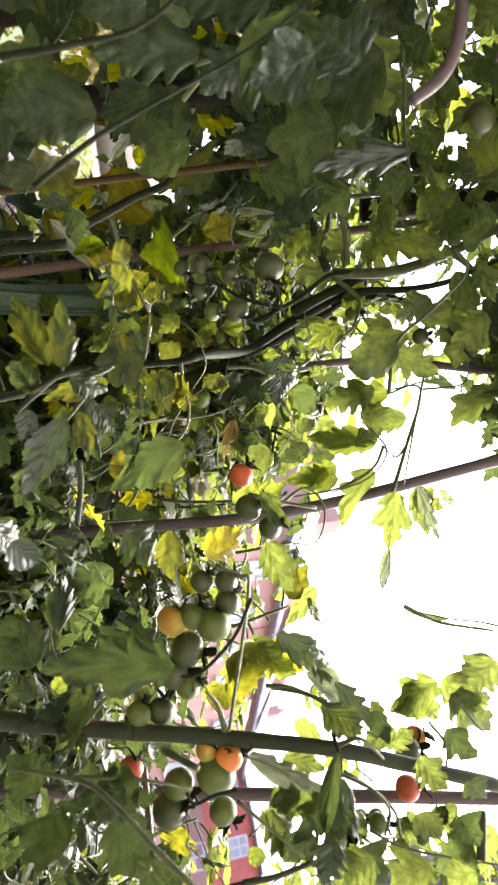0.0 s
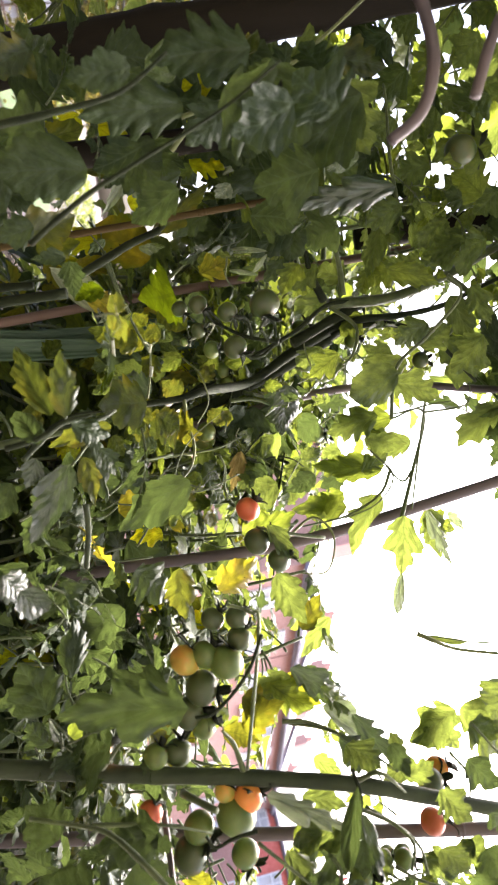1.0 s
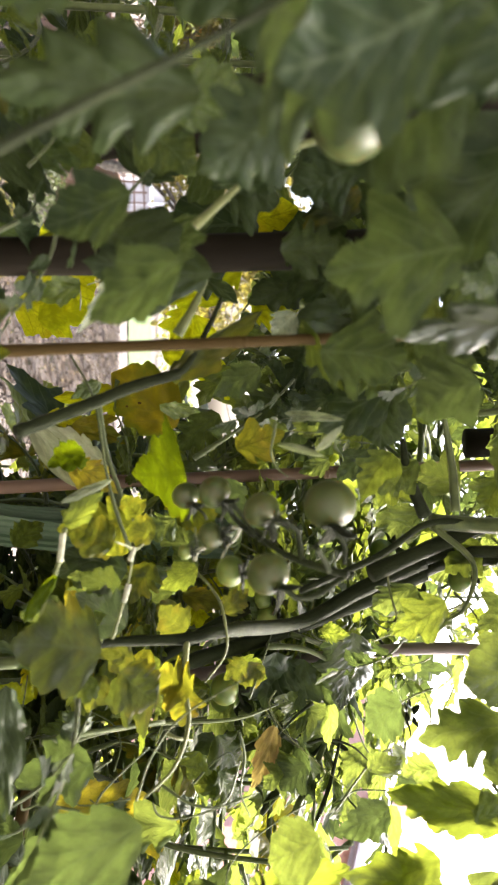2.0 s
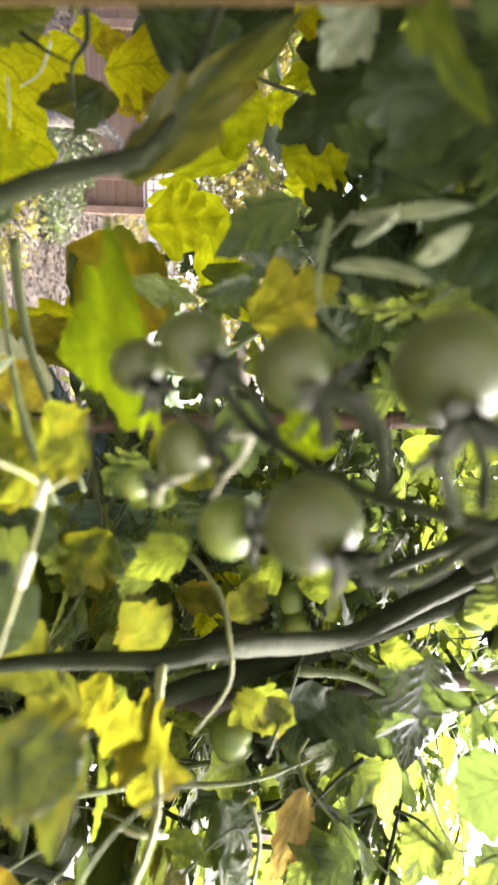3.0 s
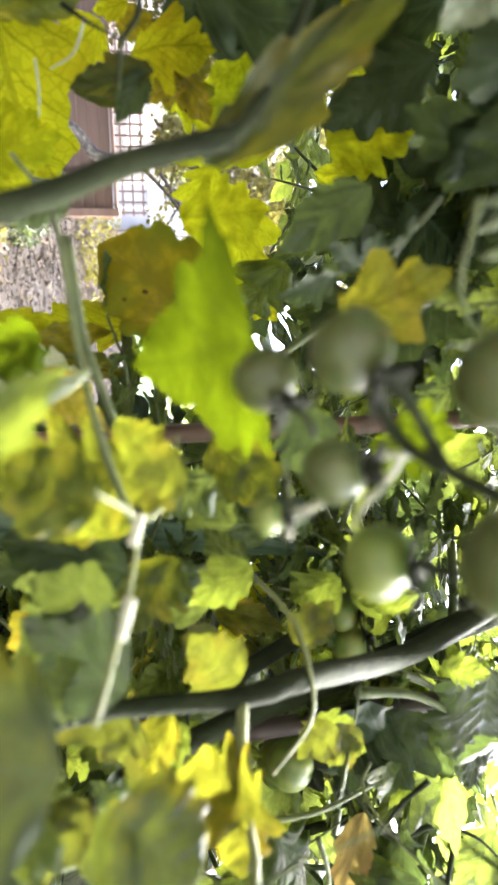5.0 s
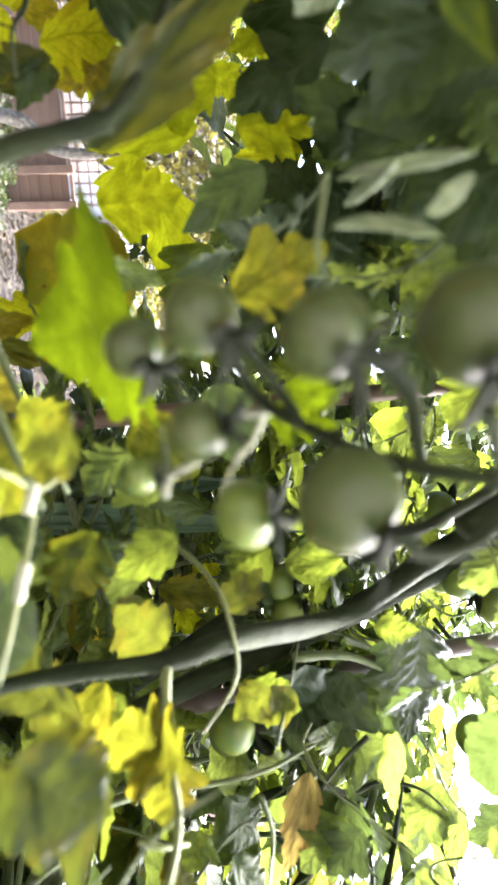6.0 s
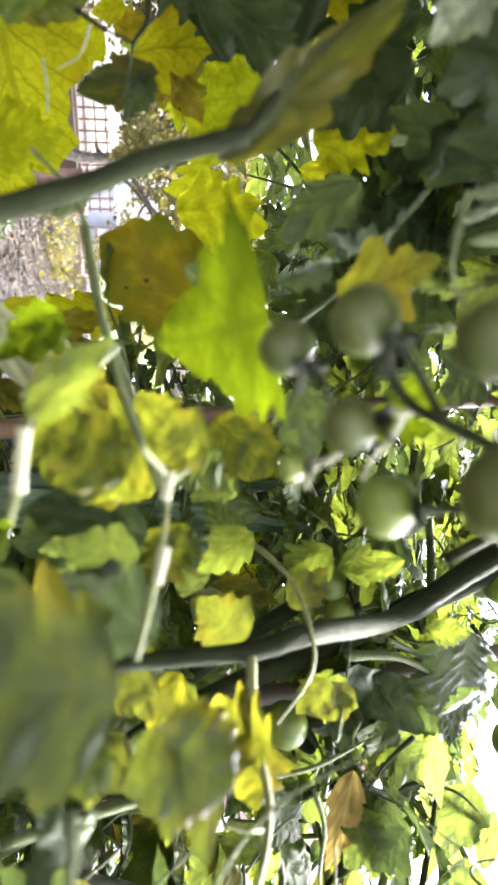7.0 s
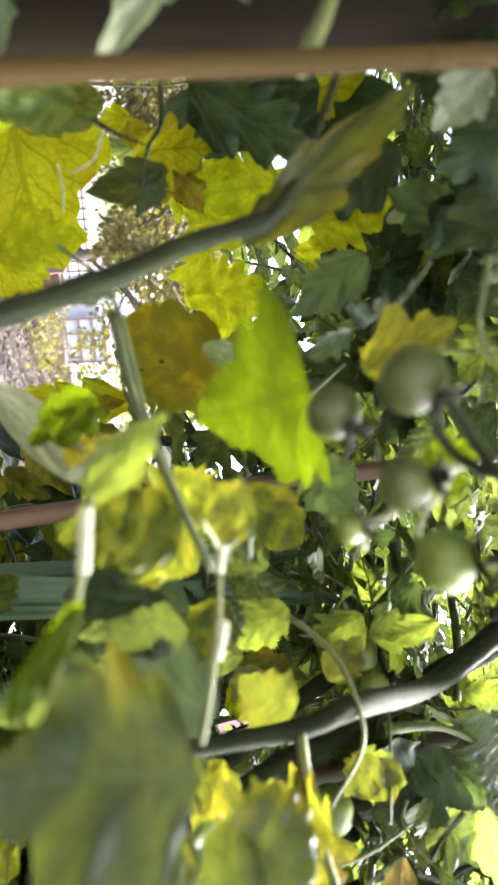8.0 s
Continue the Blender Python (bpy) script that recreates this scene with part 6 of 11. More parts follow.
stem(plant_back, [(0.3312, 0.3550, 1.6897), (0.3175, 0.3430, 1.6510), (0.3056, 0.3284, 1.6253), (0.3016, 0.3307, 1.6147)], 0.0018, 0.0017, STEM, 'truss_stalk', 20)
leaf(plant_back, (0.216, 0.437, 1.802), (0.227, 0.465, 1.742), 0.047, (-0.44, -0.87, -0.22), 'lobed', 'green')
leaf(plant_back, (0.258, 0.474, 1.856), (0.255, 0.487, 1.799), 0.037, (-0.30, -0.93, -0.23), 'toothed', 'green')
leaf(plant_centre, (0.141, 0.497, 1.791), (0.158, 0.498, 1.741), 0.039, (0.32, -0.94, -0.07), 'lobed', 'green')
leaf(plant_centre, (0.150, 0.482, 1.869), (0.189, 0.488, 1.795), 0.053, (0.26, -0.96, -0.12), 'lobed', 'green')
spray(plant_centre, (0.128, 0.525, 1.925), (0.087, 0.048, -0.047), 0.093, 'fresh', 2)
leaf(plant_centre, (0.126, 0.567, 1.973), (0.196, 0.567, 2.012), 0.061, (0.20, -0.74, -0.64), 'toothed', 'green')
leaf(plant_centre, (0.131, 0.559, 2.013), (0.200, 0.569, 1.977), 0.074, (-0.21, -0.65, -0.73), 'lobed', 'green')
leaf(plant_back, (0.283, 0.479, 1.817), (0.269, 0.492, 1.727), 0.041, (0.12, -0.97, -0.21), 'toothed', 'fresh')
leaf(plant_back, (0.327, 0.485, 1.761), (0.318, 0.489, 1.688), 0.040, (-0.23, -0.97, -0.11), 'toothed', 'fresh')
leaf(plant_back, (0.350, 0.471, 1.830), (0.422, 0.459, 1.810), 0.051, (-0.24, -0.95, -0.22), 'lobed', 'green')
leaf(plant_back, (0.427, 0.486, 1.821), (0.491, 0.504, 1.815), 0.017, (-0.30, -0.94, -0.15), 'blade', 'pale')
leaf(plant_back, (0.380, 0.558, 1.893), (0.405, 0.562, 1.946), 0.047, (-0.44, -0.88, -0.17), 'lobed', 'fresh')
leaf(plant_back, (0.365, 0.558, 1.903), (0.446, 0.573, 1.920), 0.042, (-0.22, -0.88, -0.42), 'toothed', 'green')
leaf(plant_back, (0.318, 0.478, 1.805), (0.381, 0.464, 1.748), 0.041, (-0.47, -0.71, -0.52), 'lobed', 'green')
leaf(plant_back, (0.287, 0.484, 1.787), (0.268, 0.463, 1.819), 0.032, (0.28, -0.96, -0.02), 'lobed', 'green')
leaf(plant_side, (0.437, 0.392, 1.657), (0.407, 0.409, 1.688), 0.035, (-0.09, -0.98, 0.20), 'toothed', 'yellow')
leaf(plant_side, (0.428, 0.387, 1.689), (0.478, 0.415, 1.655), 0.025, (-0.57, -0.77, -0.27), 'toothed', 'green')
leaf(plant_side, (0.439, 0.388, 1.679), (0.480, 0.400, 1.698), 0.017, (-0.46, -0.86, 0.22), 'toothed', 'green')
leaf(plant_side, (0.439, 0.296, 1.626), (0.478, 0.275, 1.667), 0.035, (-0.56, -0.82, 0.11), 'toothed', 'deep')
leaf(plant_side, (0.439, 0.297, 1.621), (0.479, 0.314, 1.644), 0.027, (-0.32, -0.93, -0.20), 'toothed', 'yellow')
leaf(plant_side, (0.446, 0.301, 1.593), (0.468, 0.277, 1.640), 0.038, (-0.33, -0.94, -0.08), 'lobed', 'yellow')
leaf(plant_side, (0.436, 0.243, 1.634), (0.466, 0.248, 1.669), 0.028, (-0.68, -0.72, 0.17), 'lobed', 'green')
leaf(plant_side, (0.451, 0.242, 1.632), (0.505, 0.255, 1.684), 0.028, (-0.62, -0.78, 0.09), 'lobed', 'pale')
leaf(plant_side, (0.461, 0.190, 1.635), (0.472, 0.167, 1.654), 0.033, (-0.68, -0.72, 0.11), 'lobed', 'green')
leaf(plant_side, (0.494, 0.241, 1.617), (0.503, 0.221, 1.636), 0.019, (-0.30, -0.93, -0.22), 'toothed', 'green')
leaf(plant_side, (0.465, 0.183, 1.670), (0.489, 0.172, 1.678), 0.020, (-0.37, -0.77, -0.53), 'toothed', 'deep')
leaf(plant_side, (0.471, 0.225, 1.718), (0.510, 0.219, 1.744), 0.041, (-0.39, -0.84, -0.39), 'lobed', 'green')
leaf(plant_side, (0.488, 0.220, 1.736), (0.484, 0.208, 1.699), 0.025, (-0.38, -0.91, -0.18), 'toothed', 'green')
leaf(plant_side, (0.436, 0.167, 1.773), (0.460, 0.168, 1.751), 0.045, (-0.20, -0.98, -0.03), 'lobed', 'green')
leaf(plant_side, (0.469, 0.190, 1.743), (0.516, 0.195, 1.784), 0.043, (-0.52, -0.81, -0.28), 'lobed', 'green')
leaf(plant_side, (0.497, 0.189, 1.735), (0.525, 0.178, 1.757), 0.030, (-0.32, -0.79, -0.53), 'lobed', 'deep')
leaf(plant_side, (0.492, 0.197, 1.693), (0.508, 0.202, 1.664), 0.022, (-0.49, -0.86, -0.12), 'toothed', 'green')
leaf(plant_side, (0.532, 0.193, 1.581), (0.527, 0.193, 1.619), 0.033, (-0.76, -0.65, -0.03), 'toothed', 'fresh')
leaf(plant_side, (0.545, 0.179, 1.651), (0.584, 0.186, 1.630), 0.028, (-0.71, -0.68, -0.18), 'toothed', 'green')
leaf(plant_side, (0.571, 0.179, 1.639), (0.610, 0.176, 1.629), 0.024, (-0.65, -0.76, -0.01), 'lobed', 'green')
leaf(plant_side, (0.567, 0.191, 1.684), (0.604, 0.196, 1.714), 0.026, (-0.42, -0.83, -0.37), 'lobed', 'green')
leaf(plant_side, (0.565, 0.186, 1.712), (0.577, 0.164, 1.744), 0.028, (-0.25, -0.87, -0.42), 'lobed', 'green')
leaf(plant_side, (0.582, 0.160, 1.736), (0.594, 0.162, 1.702), 0.036, (-0.70, -0.68, -0.21), 'toothed', 'deep')
leaf(plant_side, (0.570, 0.158, 1.756), (0.600, 0.165, 1.733), 0.032, (-0.73, -0.61, -0.30), 'lobed', 'green')
leaf(plant_side, (0.466, 0.162, 1.563), (0.502, 0.152, 1.627), 0.021, (-0.80, -0.57, 0.20), 'lobed', 'pale')
leaf(plant_side, (0.495, 0.194, 1.594), (0.507, 0.182, 1.627), 0.023, (-0.37, -0.92, -0.13), 'toothed', 'green')
leaf(plant_side, (0.542, 0.549, 1.864), (0.568, 0.546, 1.932), 0.010, (-0.19, -0.93, -0.33), 'blade', 'green')
leaf(plant_side, (0.536, 0.194, 1.576), (0.571, 0.173, 1.599), 0.030, (-0.66, -0.74, 0.13), 'lobed', 'green')
leaf(plant_side, (0.595, 0.247, 1.535), (0.644, 0.271, 1.522), 0.018, (-0.61, -0.78, 0.14), 'toothed', 'green')
leaf(plant_side, (0.543, 0.205, 1.512), (0.557, 0.192, 1.491), 0.027, (-0.63, -0.77, 0.12), 'lobed', 'yellow')
leaf(plant_side, (0.467, 0.216, 1.488), (0.493, 0.244, 1.466), 0.028, (-0.54, -0.82, 0.18), 'toothed', 'deep')
leaf(plant_side, (0.438, 0.266, 1.566), (0.462, 0.271, 1.596), 0.036, (-0.47, -0.88, 0.07), 'lobed', 'yellow')
leaf(plant_side, (0.465, 0.264, 1.562), (0.444, 0.254, 1.599), 0.032, (-0.67, -0.74, -0.06), 'toothed', 'yellow')
leaf(plant_side, (0.463, 0.267, 1.545), (0.482, 0.264, 1.576), 0.027, (-0.24, -0.97, -0.06), 'toothed', 'yellow')
leaf(plant_side, (0.454, 0.279, 1.483), (0.509, 0.288, 1.495), 0.031, (-0.47, -0.75, 0.46), 'toothed', 'yellow')
leaf(plant_side, (0.377, 0.137, 1.518), (0.366, 0.144, 1.427), 0.041, (-0.40, -0.84, -0.36), 'lobed', 'deep')
leaf(plant_side, (0.390, 0.177, 1.515), (0.362, 0.198, 1.465), 0.030, (-0.28, -0.95, 0.13), 'lobed', 'deep')
leaf(plant_side, (0.449, 0.286, 1.395), (0.421, 0.276, 1.381), 0.030, (-0.28, -0.94, 0.20), 'lobed', 'deep')
spray(plant_side, (0.378, 0.338, 1.423), (-0.079, -0.017, -0.012), 0.069, 'deep', 1)
leaf(plant_side, (0.392, 0.286, 1.422), (0.338, 0.270, 1.436), 0.029, (-0.28, -0.92, 0.28), 'toothed', 'deep')
leaf(plant_side, (0.352, 0.338, 1.437), (0.391, 0.322, 1.465), 0.045, (-0.14, -0.99, 0.03), 'toothed', 'deep')
leaf(plant_side, (0.351, 0.311, 1.476), (0.366, 0.317, 1.422), 0.043, (-0.11, -0.95, 0.28), 'toothed', 'deep')
leaf(plant_back, (0.244, 0.346, 1.558), (0.284, 0.357, 1.480), 0.050, (-0.14, -0.92, -0.35), 'toothed', 'deep')
leaf(plant_back, (0.230, 0.436, 1.519), (0.250, 0.465, 1.459), 0.046, (0.06, -0.98, 0.21), 'lobed', 'deep')
leaf(plant_back, (0.180, 0.410, 1.466), (0.261, 0.424, 1.472), 0.033, (-0.06, -0.85, 0.53), 'toothed', 'deep')
leaf(plant_back, (0.227, 0.349, 1.442), (0.261, 0.344, 1.412), 0.035, (0.17, -0.84, 0.52), 'lobed', 'deep')
leaf(plant_back, (0.361, 0.363, 1.633), (0.413, 0.340, 1.652), 0.043, (-0.19, -0.93, -0.31), 'toothed', 'green')
leaf(plant_back, (0.320, 0.331, 1.490), (0.360, 0.339, 1.518), 0.052, (-0.37, -0.85, 0.37), 'lobed', 'deep')
leaf(plant_back, (0.325, 0.323, 1.532), (0.371, 0.308, 1.531), 0.033, (-0.24, -0.95, 0.19), 'toothed', 'shade')
leaf(plant_back, (0.271, 0.407, 1.659), (0.289, 0.429, 1.628), 0.041, (-0.38, -0.91, -0.14), 'broad', 'green')
leaf(plant_back, (0.297, 0.309, 1.622), (0.342, 0.317, 1.653), 0.022, (-0.16, -0.98, -0.13), 'lobed', 'green')
leaf(plant_back, (0.133, 0.456, 1.772), (0.157, 0.469, 1.733), 0.039, (0.27, -0.95, -0.15), 'lobed', 'fresh')
leaf(plant_back, (0.168, 0.415, 1.827), (0.188, 0.420, 1.765), 0.055, (0.27, -0.93, -0.26), 'broad', 'green')
leaf(plant_back, (0.176, 0.429, 1.821), (0.208, 0.401, 1.867), 0.044, (0.14, -0.89, -0.43), 'lobed', 'green')
leaf(plant_back, (0.143, 0.367, 1.913), (0.181, 0.402, 1.883), 0.046, (-0.26, -0.87, -0.42), 'lobed', 'green')
leaf(plant_back, (0.223, 0.458, 1.829), (0.230, 0.493, 1.761), 0.040, (-0.30, -0.91, -0.29), 'lobed', 'fresh')
leaf(plant_back, (0.244, 0.471, 1.792), (0.255, 0.427, 1.826), 0.035, (-0.07, -0.84, -0.54), 'toothed', 'green')
leaf(plant_back, (0.282, 0.488, 1.797), (0.267, 0.489, 1.726), 0.036, (-0.18, -0.89, -0.41), 'lobed', 'fresh')
leaf(plant_back, (0.282, 0.509, 1.732), (0.293, 0.490, 1.688), 0.031, (-0.13, -0.98, -0.14), 'toothed', 'deep')
leaf(plant_back, (0.307, 0.477, 1.757), (0.327, 0.493, 1.710), 0.038, (-0.36, -0.63, -0.68), 'lobed', 'fresh')
leaf(plant_back, (0.054, 0.383, 1.818), (0.082, 0.358, 1.864), 0.030, (-0.00, -0.78, -0.62), 'toothed', 'fresh')
leaf(plant_back, (0.040, 0.349, 1.897), (0.045, 0.392, 1.863), 0.036, (0.08, -0.95, -0.31), 'lobed', 'green')
leaf(plant_back, (-0.015, 0.237, 1.869), (-0.006, 0.240, 1.823), 0.037, (0.33, -0.85, -0.41), 'lobed', 'fresh')
leaf(plant_back, (-0.047, 0.208, 1.853), (-0.053, 0.249, 1.840), 0.045, (0.58, -0.77, -0.24), 'lobed', 'green')
leaf(plant_back, (0.330, 0.383, 1.821), (0.395, 0.369, 1.836), 0.018, (-0.26, -0.92, -0.28), 'lobed', 'pale')
leaf(plant_back, (0.334, 0.372, 1.841), (0.358, 0.364, 1.854), 0.014, (0.26, -0.78, -0.57), 'toothed', 'pale')
leaf(plant_back, (0.084, 0.382, 1.916), (0.131, 0.371, 1.926), 0.032, (0.27, -0.80, -0.54), 'lobed', 'green')
leaf(plant_back, (0.088, 0.413, 1.905), (0.151, 0.410, 1.928), 0.037, (0.15, -0.93, -0.33), 'toothed', 'green')
leaf(plant_back, (0.039, 0.444, 1.824), (0.065, 0.477, 1.819), 0.033, (0.07, -0.85, -0.53), 'lobed', 'fresh')
leaf(plant_back, (0.112, 0.465, 1.899), (0.133, 0.474, 1.854), 0.046, (0.42, -0.90, -0.06), 'lobed', 'green')
leaf(plant_back, (0.117, 0.518, 1.772), (0.139, 0.556, 1.741), 0.039, (0.13, -0.99, 0.08), 'lobed', 'green')
leaf(plant_back, (0.130, 0.507, 1.861), (0.153, 0.524, 1.825), 0.047, (-0.00, -1.00, 0.00), 'lobed', 'green')
leaf(plant_back, (0.080, 0.514, 1.831), (0.104, 0.528, 1.801), 0.039, (-0.04, -0.82, -0.57), 'lobed', 'fresh')
leaf(plant_back, (0.136, 0.492, 1.894), (0.114, 0.476, 1.936), 0.047, (0.03, -0.97, -0.22), 'lobed', 'green')
leaf(plant_back, (0.212, 0.528, 1.754), (0.231, 0.555, 1.727), 0.047, (-0.37, -0.84, -0.40), 'broad', 'deep')
leaf(plant_back, (0.255, 0.500, 1.770), (0.265, 0.533, 1.748), 0.030, (0.12, -0.92, -0.38), 'toothed', 'green')
leaf(plant_back, (0.261, 0.534, 1.725), (0.248, 0.508, 1.743), 0.030, (0.27, -0.95, -0.15), 'toothed', 'green')
leaf(plant_back, (0.157, 0.412, 1.918), (0.180, 0.403, 1.932), 0.029, (0.18, -0.91, -0.38), 'toothed', 'fresh')
leaf(plant_back, (-0.014, 0.375, 1.843), (0.005, 0.377, 1.795), 0.041, (0.40, -0.86, -0.32), 'lobed', 'green')
leaf(plant_back, (0.008, 0.377, 1.895), (0.031, 0.392, 1.859), 0.043, (0.07, -0.85, -0.52), 'lobed', 'green')
leaf(plant_back, (-0.044, 0.373, 1.826), (-0.021, 0.385, 1.796), 0.041, (0.41, -0.66, -0.63), 'lobed', 'deep')
leaf(plant_back, (0.003, 0.342, 1.909), (-0.010, 0.340, 1.877), 0.038, (0.40, -0.85, -0.34), 'lobed', 'green')
leaf(plant_side, (0.466, 0.208, 1.740), (0.487, 0.217, 1.696), 0.041, (-0.77, -0.53, -0.36), 'lobed', 'green')
leaf(plant_side, (0.465, 0.207, 1.743), (0.484, 0.184, 1.774), 0.036, (-0.35, -0.79, -0.50), 'lobed', 'green')
leaf(plant_side, (0.447, 0.195, 1.786), (0.476, 0.212, 1.763), 0.035, (-0.51, -0.85, -0.14), 'toothed', 'crinkled')
leaf(plant_side, (0.470, 0.219, 1.638), (0.489, 0.188, 1.656), 0.027, (-0.63, -0.55, -0.56), 'lobed', 'crinkled')
leaf(plant_side, (0.423, 0.269, 1.615), (0.466, 0.253, 1.662), 0.027, (-0.24, -0.90, -0.36), 'lobed', 'crinkled')
leaf(plant_side, (0.436, 0.286, 1.616), (0.467, 0.291, 1.568), 0.037, (-0.07, -0.99, -0.12), 'lobed', 'green')
leaf(plant_side, (0.442, 0.286, 1.597), (0.468, 0.270, 1.631), 0.034, (-0.35, -0.86, -0.37), 'lobed', 'fresh')
leaf(plant_side, (0.455, 0.223, 1.653), (0.494, 0.197, 1.678), 0.021, (-0.18, -0.91, -0.37), 'lobed', 'crinkled')
leaf(plant_side, (0.464, 0.198, 1.677), (0.497, 0.193, 1.681), 0.016, (-0.26, -0.69, -0.67), 'toothed', 'green')
leaf(plant_side, (0.502, 0.167, 1.698), (0.526, 0.153, 1.716), 0.029, (-0.39, -0.83, -0.41), 'lobed', 'green')
leaf(plant_side, (0.494, 0.181, 1.676), (0.478, 0.162, 1.693), 0.023, (-0.23, -0.96, -0.18), 'lobed', 'green')
leaf(plant_side, (0.514, 0.145, 1.727), (0.534, 0.146, 1.744), 0.024, (-0.32, -0.83, -0.45), 'lobed', 'deep')
leaf(plant_side, (0.511, 0.177, 1.605), (0.528, 0.191, 1.578), 0.036, (-0.75, -0.64, -0.18), 'lobed', 'crinkled')
leaf(plant_side, (0.534, 0.144, 1.618), (0.546, 0.121, 1.600), 0.030, (-0.40, -0.84, -0.37), 'lobed', 'crinkled')
leaf(plant_side, (0.550, 0.137, 1.644), (0.559, 0.130, 1.618), 0.036, (-0.67, -0.74, -0.10), 'lobed', 'green')
leaf(plant_side, (0.534, 0.149, 1.684), (0.554, 0.139, 1.700), 0.026, (-0.27, -0.91, -0.33), 'toothed', 'green')
leaf(plant_side, (0.533, 0.136, 1.715), (0.542, 0.116, 1.719), 0.031, (-0.59, -0.81, -0.01), 'lobed', 'deep')
leaf(plant_side, (0.553, 0.121, 1.681), (0.560, 0.120, 1.648), 0.036, (-0.79, -0.44, -0.43), 'lobed', 'green')
leaf(plant_side, (0.554, 0.107, 1.708), (0.566, 0.113, 1.688), 0.031, (-0.81, -0.45, -0.36), 'lobed', 'green')
stem(plant_back, [(0.2236, 0.4492, 1.8237), (0.2135, 0.4244, 1.8544), (0.2126, 0.3900, 1.8978)], 0.0014, 0.0008, STEM, 'side_stem', 21)
stem(plant_back, [(0.2021, 0.4220, 1.8598), (0.2748, 0.4270, 1.8402), (0.3327, 0.4169, 1.8182)], 0.0018, 0.0009, STEM, 'side_stem', 22)
stem(plant_back, [(0.2588, 0.4687, 1.7968), (0.2927, 0.4474, 1.8137), (0.3247, 0.4523, 1.7889), (0.3415, 0.4759, 1.7425)], 0.0015, 0.0008, STEM, 'side_stem', 23)
stem(plant_back, [(0.2236, 0.4492, 1.8237), (0.1634, 0.4342, 1.8325), (0.1306, 0.4134, 1.8706), (0.0947, 0.3810, 1.9004), (0.0698, 0.3736, 1.8855)], 0.0026, 0.0015, STEM, 'side_stem', 24)
stem(plant_side, [(0.4352, 0.2170, 1.8015), (0.4260, 0.2305, 1.7616), (0.4152, 0.2327, 1.7420), (0.4079, 0.2412, 1.7295)], 0.0012, 0.0022, STALK, 'bud_stalk', 25)
stem(plant_side, [(0.4645, 0.2525, 1.6026), (0.4674, 0.2343, 1.6286), (0.4727, 0.2150, 1.6473), (0.4904, 0.1844, 1.6729)], 0.0018, 0.0009, STEM, 'side_stem', 26)
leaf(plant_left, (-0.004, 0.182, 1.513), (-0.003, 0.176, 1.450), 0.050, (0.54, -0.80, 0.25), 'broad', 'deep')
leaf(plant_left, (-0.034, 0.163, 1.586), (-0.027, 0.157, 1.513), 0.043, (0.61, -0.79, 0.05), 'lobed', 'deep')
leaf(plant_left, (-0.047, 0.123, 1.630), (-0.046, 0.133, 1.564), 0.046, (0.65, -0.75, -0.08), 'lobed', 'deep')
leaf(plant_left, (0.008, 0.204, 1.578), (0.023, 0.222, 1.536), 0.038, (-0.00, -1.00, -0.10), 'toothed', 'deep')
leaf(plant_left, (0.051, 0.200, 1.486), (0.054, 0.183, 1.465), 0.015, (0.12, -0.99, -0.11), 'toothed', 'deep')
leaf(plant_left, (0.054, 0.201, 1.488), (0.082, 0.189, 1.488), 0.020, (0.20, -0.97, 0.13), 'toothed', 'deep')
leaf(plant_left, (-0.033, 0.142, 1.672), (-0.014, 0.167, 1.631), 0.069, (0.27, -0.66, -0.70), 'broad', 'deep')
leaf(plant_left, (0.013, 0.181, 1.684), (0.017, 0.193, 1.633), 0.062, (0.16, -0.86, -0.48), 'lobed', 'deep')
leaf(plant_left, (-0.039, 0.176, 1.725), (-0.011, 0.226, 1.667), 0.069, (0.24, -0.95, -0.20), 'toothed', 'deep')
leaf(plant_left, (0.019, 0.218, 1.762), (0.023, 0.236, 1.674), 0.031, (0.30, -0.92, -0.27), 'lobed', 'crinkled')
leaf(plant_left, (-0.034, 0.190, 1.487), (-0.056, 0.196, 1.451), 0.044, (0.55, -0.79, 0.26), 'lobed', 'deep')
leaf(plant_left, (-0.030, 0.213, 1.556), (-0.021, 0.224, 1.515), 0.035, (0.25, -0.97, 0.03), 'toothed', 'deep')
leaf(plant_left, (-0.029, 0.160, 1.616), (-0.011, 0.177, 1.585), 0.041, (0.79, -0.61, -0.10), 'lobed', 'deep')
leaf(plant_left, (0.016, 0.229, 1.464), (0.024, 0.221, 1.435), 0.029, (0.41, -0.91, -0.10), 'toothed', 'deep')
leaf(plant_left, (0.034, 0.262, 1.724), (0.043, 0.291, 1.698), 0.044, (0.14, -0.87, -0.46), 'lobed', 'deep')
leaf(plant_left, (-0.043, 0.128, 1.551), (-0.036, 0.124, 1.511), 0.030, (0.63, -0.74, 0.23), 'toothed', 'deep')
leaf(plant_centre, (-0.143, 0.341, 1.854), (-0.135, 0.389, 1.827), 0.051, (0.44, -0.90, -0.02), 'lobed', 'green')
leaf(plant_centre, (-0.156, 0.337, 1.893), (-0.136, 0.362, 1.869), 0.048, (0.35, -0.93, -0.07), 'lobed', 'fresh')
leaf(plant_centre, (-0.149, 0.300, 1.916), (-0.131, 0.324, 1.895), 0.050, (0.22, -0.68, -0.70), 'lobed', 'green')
leaf(plant_centre, (-0.165, 0.317, 1.829), (-0.154, 0.344, 1.806), 0.049, (0.39, -0.91, -0.16), 'lobed', 'deep')
leaf(plant_centre, (-0.082, 0.287, 1.910), (-0.086, 0.325, 1.888), 0.051, (-0.03, -0.74, -0.67), 'lobed', 'green')
